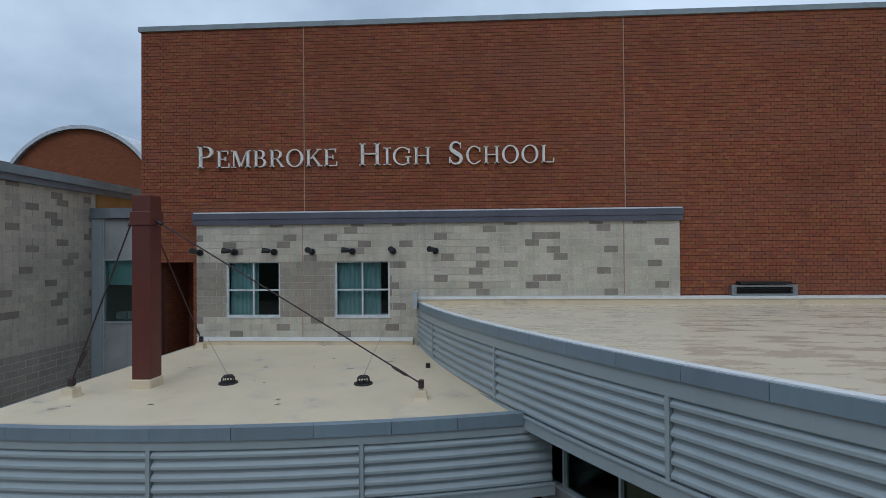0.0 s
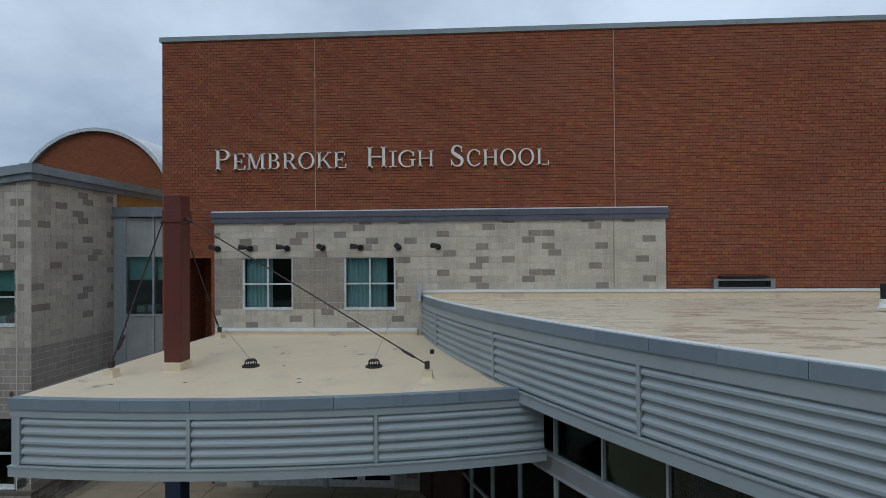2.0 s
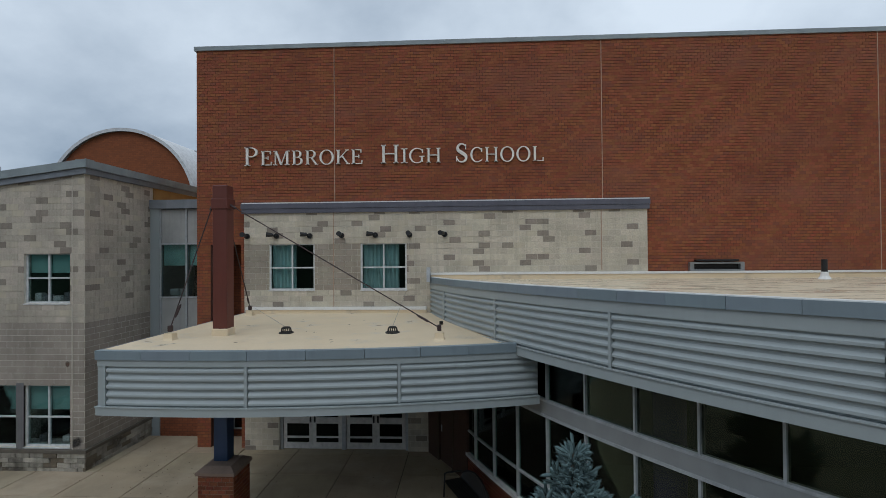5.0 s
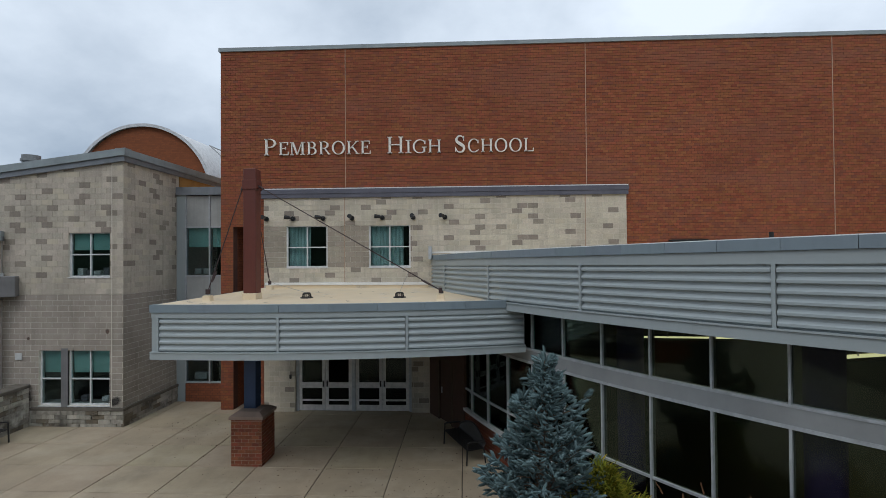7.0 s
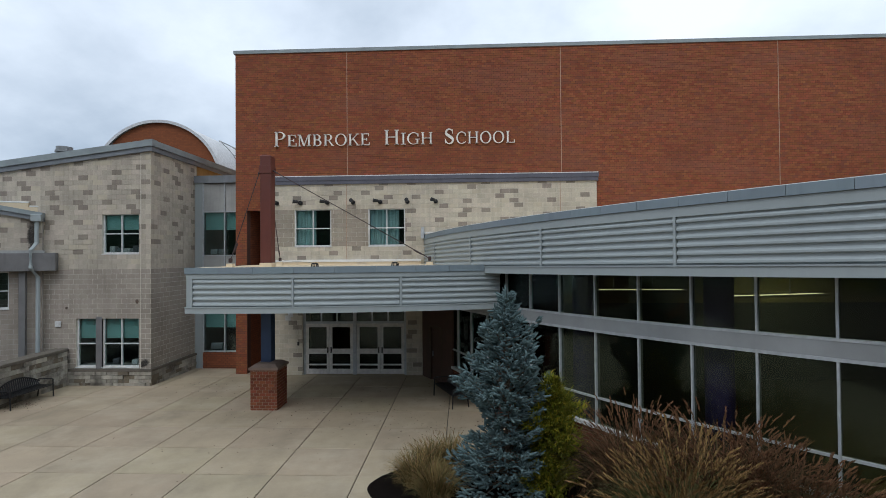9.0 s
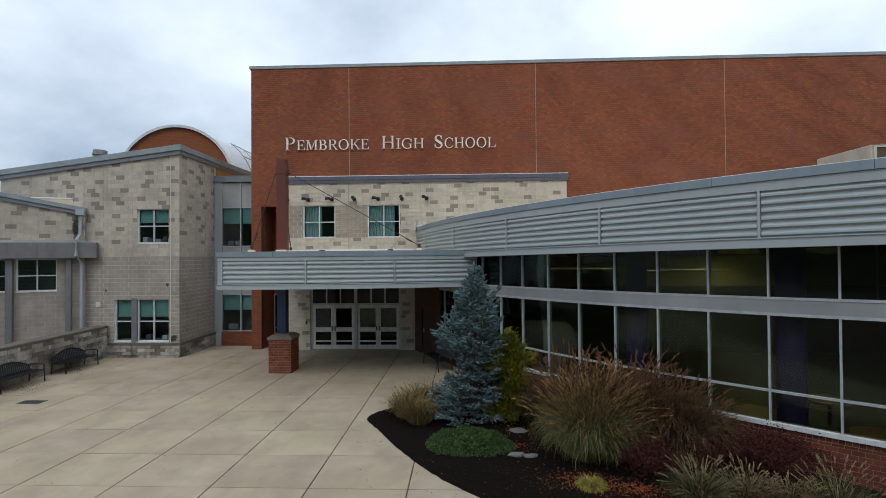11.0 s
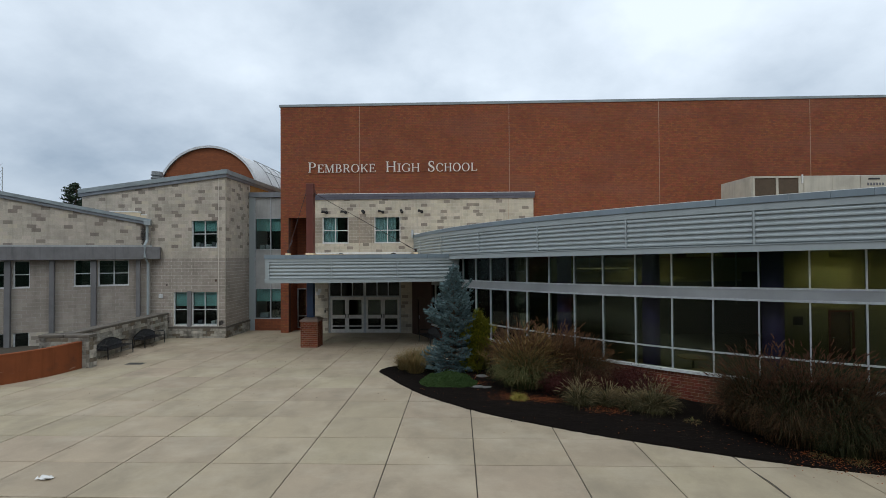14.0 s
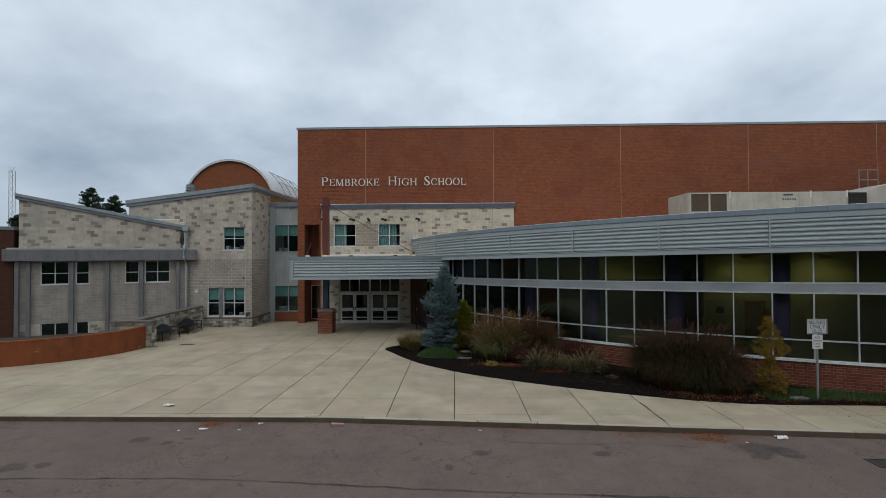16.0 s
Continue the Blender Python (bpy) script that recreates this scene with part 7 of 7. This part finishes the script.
flat_text("ONLY", 0.165, SX, SY - 0.013, 2.495, "sign_black", upper, 1.1)
for a, b, z in ((-0.15, -0.03, 2.395), (0.03, 0.15, 2.395), (-0.16, 0.15, 2.33)):
    part("small_print", Geo(plane_at(0, SY, 1, 0)).box(SX + a, SX + b, 0.011, 0.013, z - 0.016, z + 0.016), "sign_print", upper)
lower = part("lower_plate", Geo(plane_at(0, SY, 1, 0)).box(SX - 0.16, SX + 0.16, 0.004, 0.010, 1.80, 2.25), "sign_white", sign)
flat_text("NO", 0.105, SX, SY - 0.013, 2.155, "sign_print", lower)
for a, b, z in ((-0.13, 0.13, 2.055), (-0.06, 0.07, 1.96), (-0.08, 0.08, 1.87)):
    part("small_print", Geo(plane_at(0, SY, 1, 0)).box(SX + a, SX + b, 0.011, 0.013, z - 0.016, z + 0.016), "sign_pink", lower)

# ---- lamps inside the cafeteria ----
for x, y, turn, hl in ((4.77, 6.08, -4, 1.28), (7.27, 4.3, 14, 1.35)):
    lamp = thing("ceiling_light", "suspended fluorescent ceiling light, switched on", "ceiling light", (x, y, 4.13), "ceiling lights")
    tr = lambda u, o, z, x=x, y=y, t=radians(turn): (x + math.cos(t) * u - math.sin(t) * o, y + math.sin(t) * u + math.cos(t) * o, z)
    part("housing", holed(Geo(lambda u, o, z, tr=tr: tr(u, z, o)), -hl - 0.03, hl + 0.03, 4.10, 4.146, -0.16, 0.16, [(-hl, hl, -0.14, 0.14)]), "room", lamp)
    part("diffuser", Geo(tr).box(-hl, hl, -0.14, 0.14, 4.105, 4.139), "tube", lamp)
    for u in (-0.5, 0.5):
        part("hanger", Geo(tr).box(u - 0.008, u + 0.008, -0.008, 0.008, 4.139, 4.78), "galv", lamp)
for x, y in ((12.6, 10.9), (17.6, 4.4), (21.6, 4.4), (13.2, 7.6)):
    lamp = thing("hanging_light_box", "shallow box ceiling light with a deep rim, switched on", "ceiling light", (x, y, 4.6), "box ceiling lights")
    part("rim", holed(Geo(lambda u, o, z: (u, z, o)), x - 0.66, x + 0.66, 4.58, 4.78, y - 0.36, y + 0.36, [(x - 0.64, x + 0.64, y - 0.34, y + 0.34)]), "room", lamp)
    part("diffuser", Geo().box(x - 0.63, x + 0.63, y - 0.33, y + 0.33, 4.74, 4.76), "panel_glow", lamp)
# inner partition with a door, a notice and a hung screen
inner = thing("partition_wall", "olive painted inner wall of the cafeteria", "wall", (20, 5.7, 0), kind="structure")
part("wall_face", holed(Geo(plane_at(0, 5.62, 1, 0)), 15.4, 29.7, -0.15, 0.0, -0.03, 4.9, [(17.6, 18.55, -0.03, 2.15)]), "room", inner)
# band added low on the partition, its duller colour dims the panes
part("wainscot", holed(Geo(plane_at(0, 5.62, 1, 0)), 15.4, 29.7, 0.002, 0.008, -0.03, 2.3, [(17.5, 18.65, -0.03, 2.25)]), "shade_band_pale", inner)
leaf_door = thing("inner_door", "closed brown wooden door in the cafeteria's inner wall", "door", (18.07, 5.66, 0), kind="structure")
part("door_leaf", Geo(plane_at(0, 5.66, 1, 0)).box(17.65, 18.50, -0.045, 0.0, -0.01, 2.10, 0.006), "bark", leaf_door)
part("door_frame", holed(Geo(plane_at(0, 5.62, 1, 0)), 17.52, 18.63, 0.003, 0.03, -0.02, 2.24, [(17.62, 18.53, -0.03, 2.13)]), "maroon", leaf_door)
part("door_handle", Geo(plane_at(0, 5.66, 1, 0)).box(17.70, 17.82, 0.002, 0.05, 1.0, 1.03, 0.005), "galv", leaf_door)
notice = single("notice", Geo(plane_at(0, 5.62, 1, 0)).box(16.0, 16.42, 0.003, 0.03, 1.58, 1.96, 0.006), "black", "small dark framed notice on the olive inner wall", "notice", at=(16.2, 5.6, 1.6))
screen = thing("hung_screen", "black television screen hung from the ceiling on a pale pole", "television", (13.7, 4.55, 3.3))
part("screen_body", Geo(plane_at(0, 4.52, 1, 0)).box(13.22, 14.16, -0.08, 0.0, 3.30, 3.98, 0.01), "black", screen)
part("pole", Geo().tube([(13.0, 4.6, 2.6), (13.0, 4.6, 4.85)], 0.03, 8), "galv", screen)
part("arm", Geo().box(12.98, 13.5, 4.59, 4.62, 3.6, 3.65), "galv", screen)
# cafeteria tables
table = thing("round_table", "round brown-topped cafeteria table on a central pedestal", "table", (0, 0, 0), "cafeteria tables")
part("tabletop", Geo().tube([(0, 0, 0.71), (0, 0, 0.75)], 0.55, 20), "table_wood", table)
part("pedestal", Geo().tube([(0, 0, 0.04), (0, 0, 0.71)], 0.05, 8), "black", table)
part("foot", Geo().tube([(0, 0, 0), (0, 0, 0.04)], 0.28, 12), "black", table)
spots = [GB(u, -1.6, -0.02) for u in (2.5, 4.5, 6.6, 8.7, 10.6)] + [GB(u, -4.0, -0.02) for u in (3.5, 6.0, 9.0)]
table.matrix_basis = Matrix.Translation((spots[0][0], spots[0][1], -0.02))
for p in spots[1:]:
    copy_thing(table, Matrix.Translation((p[0], p[1], -0.02)))

# ---- far trees and mast ----
def far_pine(x, y, height, width, seed, low=0.45):
    """A pine with tiers of drooping boughs and gaps between them."""
    rng = random.Random(seed)
    ob = thing("pine_tree", "dark pine tree far behind the school", "tree", (x, y, -0.75), "far pines")
    part("trunk", Geo().tube([(x, y, -0.75), (x + 0.2, y, height * 0.97)], [0.4, 0.06], 8), "bark", ob)
    g, wood = Geo(), Geo()
    for i in range(110):
        t = (i + rng.random()) / 110
        h = height * (low + (0.985 - low) * t)
        a = rng.uniform(0, 6.283)
        r = width * min(1.0, (3.0 * (1 - t)) ** 0.75) * rng.uniform(0.55, 1.1) * (0.9 + 0.5 * noise.noise((math.cos(a), math.sin(a), h * 0.7 + seed))) + 0.2
        tip = Vector((x + r * math.cos(a), y + r * math.sin(a), h + 0.22 * r))
        wood.tube([(x, y, h), tip], [0.06, 0.02], 4, False)
        for k in range(4):
            leafy(g, rng, Vector((x, y, h)).lerp(tip, 0.35 + 0.22 * k), (0.42, 0.42, 0.16), 36, 0.22, 0.1)
    raw_part("branch_wood", wood, "bark", ob)
    raw_part("crown", g, "pine", ob)


far_pine(-61.4, 60, 17.1, 2.9, 401)
far_pine(-55.2, 57, 15.3, 2.0, 402)
far_pine(-69, 58, 13.2, 1.6, 403)
far_pine(-103.6, 91, 15.4, 1.9, 404, 0.7)
far_pine(-104, 86, 11.0, 5.5, 405)
far_pine(-110, 85, 12.0, 5.5, 406)
mast = thing("lattice_mast", "thin pale lattice radio mast in the distance", "mast", (-105, 92, -0.75))
mp = [Vector((-105.6 + 0.68 * math.cos(a), 91.4 + 0.68 * math.sin(a), 0)) for a in (0.2, 2.3, 4.4)]
for p in mp:
    part("mast_leg", Geo().tube([(p.x, p.y, -0.75), (p.x, p.y, 26.1)], 0.06, 5), "panel", mast)
for k in range(18):
    for i in range(3):
        a, b = mp[i], mp[(i + 1) % 3]
        part("brace", Geo().tube([(a.x, a.y, 1.5 * k), (b.x, b.y, 1.5 * k + 1.5)], 0.035, 4), "panel", mast)

# unseen dark trees added across the road behind the viewer, dimming reflections and light
tl = []
for i in range(121):
    x = -120 + 2 * i
    top = 15.0 + 3.0 * noise.noise((x * 0.06, 3, 0)) + 1.6 * noise.noise((x * 0.35, 8, 0))
    tl.append([(x, -52 - 0.001 * x * x, -0.5), (x, -53 - 0.001 * x * x, top * 0.6), (x, -54 - 0.001 * x * x, top)])
single("backdrop", Geo().loft(tl, False), "pine", "unseen dark screen added across the road in the shape of a tree line", "backdrop", "structure")

# ---- road cracks and patches ----
rng = random.Random(77)
for pts, wd in (([(-12, -10.9), (-8, -10.75), (-4, -10.7), (-1, -10.9), (2, -11.15), (5, -11.3), (9, -11.5), (14, -12.0)], 0.035), ([(3, -8.6), (4.5, -8.75), (6, -8.7), (8, -9.0)], 0.015)):
    ln = along(pts, 10)
    g = Geo()
    g.loft([[(p.x, p.y + 0.05 * noise.noise((p.x * 2, 0, 0)) + s * wd * rng.uniform(0.2, 1.0), 0.0385 + 0.0072 * (p.y + 0.25 - kerb_y(p.x)) + 0.012) for p in ln] for s in (-0.5, 0.5)], False)
    single("crack_seal", g, "tar", "dark tar-filled crack across the asphalt", "crack", "structure")
for x, y, r, w in ((-6.55, -8.58, 0.22, 1.3), (-5.71, -8.77, 0.13, 1.2), (-5.33, -8.5, 0.09, 2.0), (-8.4, -10.2, 0.24, 1.3), (-7.8, -10.1, 0.18, 1.2), (1.55, -10.1, 0.16, 0.8), (2.3, -9.3, 0.18, 1.2), (9.12, -8.97, 0.40, 1.5), (9.6, -9.1, 0.22, 1.8),
                   (8.9, -9.4, 0.2, 1.4), (9.7, -9.4, 0.16, 1.6), (5.2, -9.3, 0.16, 1.4)):
    zz = 0.0435 + 0.0072 * (y - kerb_y(x))
    g = Geo().face([(x + 1.6 * r * w * math.cos(a), y + 1.6 * r * math.sin(a), zz + 0.0072 * 1.6 * r * math.sin(a)) for a in (6.283 * i / 20 for i in range(20))])
    ob = single("oil_stain", g, "oil", "dark soaked-in stain on the worn asphalt", "stain", "structure", at=(x, y, zz))
drain = thing("road_drain", "dark cast-iron drain grate set in the asphalt", "drain", (11.5, -9.75, 0.03))
zz = 0.046 + 0.0072 * (-9.75 - kerb_y(11.5))
part("frame", holed(Geo(lambda u, o, z: (u, z, o)), 11.15, 11.85, zz - 0.02, zz + 0.004, -9.98, -9.52, [(11.19, 11.81, -9.94, -9.56)]), "iron", drain)
for i in range(9):
    part("grate_bar", Geo().box(11.20 + 0.068 * i, 11.235 + 0.068 * i, -9.935, -9.565, zz - 0.02, zz), "iron", drain)

cr = Geo()
cl = along([(7.50, -4.75), (7.47, -5.4), (7.50, -6.1), (7.47, -6.8), (7.50, -7.45)], 8)
cr.loft([[(p.x + 0.02 * noise.noise((p.y * 6, 1, 0)) + q * rng.uniform(0.3, 1.0) * 0.05, p.y, fall(p.y) + 0.004) for p in cl] for q in (-0.5, 0.5)], False)
single("slab_crack", cr, "joint", "dark broken joint across the concrete pavement", "crack", "structure")

# ---- masonry pieces ----
pieces(hall_wall, HW, -9.93, 42, -0.14, HALL_TOP, 0.203, 0.1016, lambda u, z, k: "brick_one", [(-8.1, 6.0, -1, 8.24), (6.0, 60, -1, 5.85), RECESS], proud=0.005, gap=0.012, side_gap=0.010,
       near=lambda u, z: -8.1 < u < -2.0 and 9.0 < z < 9.8, name="brick", turn=0.0)


def accented(u, z, seed, share=0.6, wide=6):
    """Scattered darker blocks, alone or stepped in pairs, that never run together."""
    row, col = int(z / 0.2032), u / 0.203
    for cc in (int(col // wide) - 1, int(col // wide), int(col // wide) + 1):
        band, step = divmod(row + 2 * cc, 3)
        rg = random.Random(seed + band * 977 + cc * 31)
        at, side = cc * wide + rg.uniform(0.3, wide - 2.3), rg.choice((-1, 1)) if rg.random() < share else 0
        if rg.random() < 0.95 and (step == 0 and abs(col - at) < 1 or step == 1 and side and abs(col - at - side) < 1):
            return True
    return False


def block_style(u, z, k):
    if -8.1 < u < -2.2 and 5.5 < z < 7.22:
        return "tanb"
    return "accent" if accented(u, z, 50, 0.35) else "light"


pieces(entrance_wall, BW, -8.1, 6.0, -0.14, 8.28, 0.406, 0.2032, block_style, [DOORS, W1, W2, (-9, 7, 3.5, 4.72), (-1.15, 7, -1, 6.1)], proud=0.004, gap=0.013, near=lambda u, z: u < 1.0 and z > 4.7, name="block", turn=0.0)


def tower_style(u, z, k):
    if z < 4.63:
        return "greyb"
    return "accent" if z > 5.25 and accented(u, z, 4100, 0.4) else "weath"


pieces(tower_wall, TF, TOWER_X0, TOWER_X1, 0.60, 4.664, 0.406, 0.2032, tower_style, [TWA, TWB, (-14.83, -14.53, 0.5, 2.72)], proud=0.003, gap=0.014, name="block", turn=0.0)
pieces(tower_wall, TF, TOWER_X0, TOWER_X1, 4.664, 9.7, 0.406, 0.2032, tower_style, [TWU], proud=0.005, gap=0.004, near=lambda u, z: u > -16.6, top=tower_top, name="block", turn=0.0)
pieces(tower_side, TS, TOWER_Y, 15.15, 0.60, 4.664, 0.406, 0.2032, tower_style, proud=0.003, gap=0.014, name="block", turn=math.pi / 2)
pieces(tower_side, TS, TOWER_Y, 15.15, 4.664, 9.47, 0.406, 0.2032, tower_style, proud=0.005, gap=0.004, near=lambda u, z: True, name="block", turn=math.pi / 2)


def low_style(u, z, k):
    if 0.66 < z < 5.0:
        return "greyb"
    return "accent" if accented(u, z, 7700, 0.4) else "weath"


pieces(low_wall, LB, -3.73, 5.5, -0.55, 4.63, 0.406, 0.2032, low_style, LWIN, proud=0.003, gap=0.010, name="block", turn=math.atan2(LD.y, LD.x))
pieces(low_wall, LB, -3.73, 5.5, 5.35, 8.5, 0.406, 0.2032, low_style, proud=0.005, gap=0.004, near=lambda u, z: True, top=low_top, name="block", turn=math.atan2(LD.y, LD.x))
stone = lambda u, z, k: "stone"
pieces(tower_wall, TF, -15.9, TOWER_X1 + 0.08, -0.12, 0.50, 0.46, 0.155, stone, proud=0.085, gap=0.012, near=lambda u, z: True, name="base_stone", turn=0.0)
pieces(tower_side, TS, TOWER_Y - 0.08, 15.15, -0.12, 0.50, 0.46, 0.155, stone, proud=0.085, gap=0.012, near=lambda u, z: True, name="base_stone", turn=math.pi / 2)
pieces(ret_core, RW, 0, rl, -0.1, 1.32, 0.52, 0.178, stone, proud=0.04, gap=0.012, near=lambda u, z: True, name="wall_stone", turn=math.atan2(rd.y, rd.x))
pieces(ret_end, RE, 0, 2.2, -0.1, 1.32, 0.52, 0.178, stone, proud=0.04, gap=0.012, near=lambda u, z: True, name="wall_stone", turn=0.0)
pieces(ret_end, plane_at(-14.43, 4.03, 0, 1), 0, 0.36, -0.1, 1.32, 0.36, 0.178, stone, proud=0.04, gap=0.012, near=lambda u, z: True, name="wall_stone", turn=math.pi / 2)
zp = fall(PY) - 0.03
for at, turn in ((plane_at(PX - 0.45, PY - 0.45, 1, 0), 0.0), (plane_at(PX + 0.45, PY - 0.45, 0, 1), math.pi / 2), (plane_at(PX - 0.45, PY + 0.45, 0, -1), -math.pi / 2), (plane_at(PX + 0.45, PY + 0.45, -1, 0), math.pi)):
    pieces(pier_core, at, 0, 0.90, zp, 1.31, 0.203, 0.1016, lambda u, z, k: "brick_pier", proud=0.004, gap=0.013, side_gap=0.012, near=lambda u, z: True, name="brick", limit=110, turn=turn)
GK = lambda u, o, z: GB(u / (GLAZING.radius * GLAZING.step), o + 0.034, z)
pieces(knee, GK, -8.5 * GLAZING.radius * GLAZING.step, 16.5 * GLAZING.radius * GLAZING.step, -0.2, SILL - 0.172, 0.203, 0.1016, lambda u, z, k: "brick_knee", proud=0.004, gap=0.012, side_gap=0.010, name="brick")
pieces(knee, GK, -8.5 * GLAZING.radius * GLAZING.step, 16.5 * GLAZING.radius * GLAZING.step, SILL - 0.170, SILL - 0.062, 0.1016, 0.12, lambda u, z, k: "brick_knee", proud=0.004, gap=0.012, side_gap=0.010, name="brick")

# paving slabs and kerb stones
XS = [-0.3 + 1.96 * k for k in range(-16, 2)] + [3.80, 5.58, 7.48, 9.38, 11.3, 13.3, 15.2, 17.1, 19.0, 21.0]
YS = [-9.0, -6.92] + [-5.35 + 1.57 * k for k in range(14)]
slabs = 0
rng = random.Random(3)
for a, b in zip(XS, XS[1:]):
    for c, d in zip(YS, YS[1:]):
        mx, my = (a + b) / 2, (c + d) / 2
        if mx < -15.0 and my > -0.55 + (mx + 18) * 0.9 or mx > 1.5 and my > 3.5 or mx > 8 and my > -3 or mx < -28:
            continue
        ky0, ky1 = max(c, kerb_y(a) + 0.16), max(c, kerb_y(b) + 0.16)
        if ky0 > d - 0.1:
            continue
        e, f, t = 0.012, 0.011, 0.07
        dz = rng.uniform(-0.002, 0.002)
        q = [(a + e, ky0 + f), (b - e, ky1 + f), (b - e, d - f), (a + e, d - f)]
        i = 0.010
        q2 = [(a + e + i, ky0 + f + i), (b - e - i, ky1 + f + i), (b - e - i, d - f - i), (a + e + i, d - f - i)]
        g = Geo().loft([[(x, y, fall(y) - t) for x, y in q], [(x, y, fall(y) - 0.006 + dz) for x, y in q], [(x, y, fall(y) + dz) for x, y in q2]], True, True)
        part("slab", g, "concrete", pavement)
JOINTS = [-9.57 - 1.36 * k for k in range(30, 0, -1)] + [-9.57, -8.24, -6.86, -5.5, -4.24, -2.62, -0.95, 0.68, 2.3, 3.95, 5.56, 7.43, 9.3, 12.0] + [12.0 + 1.9 * k for k in range(1, 15)]
for x, n in zip(JOINTS, JOINTS[1:]):
    g = Geo()
    z1 = lambda x: fall(kerb_y(x))
    g.loft([[(u, kerb_y(u) + 0.15, -0.1), (u, kerb_y(u), -0.1), (u, kerb_y(u) + 0.012, z1(u) - 0.03), (u, kerb_y(u) + 0.022, z1(u) - 0.012), (u, kerb_y(u) + 0.15, z1(u) - 0.012)] for u in (x + 0.012, (x + n) / 2, n - 0.012)], True, True)
    kerb = part("kerb_stone", g, "kerb", pavement)
    part("kerb_top", Geo().loft([[(u, kerb_y(u) + 0.152, z1(u) - 0.011), (u, kerb_y(u) + 0.014, z1(u) - 0.011), (u, kerb_y(u) + 0.022, z1(u) + 0.001), (u, kerb_y(u) + 0.152, z1(u) + 0.001)] for u in (x + 0.012, (x + n) / 2, n - 0.012)], True, True),
         "kerb_top", kerb)
    part("kerb_joint", Geo().box(n - 0.012, n + 0.012, kerb_y(n) + 0.004, kerb_y(n) + 0.14, -0.08, z1(n) - 0.008), "kerb", kerb, "dirty mortar joint")
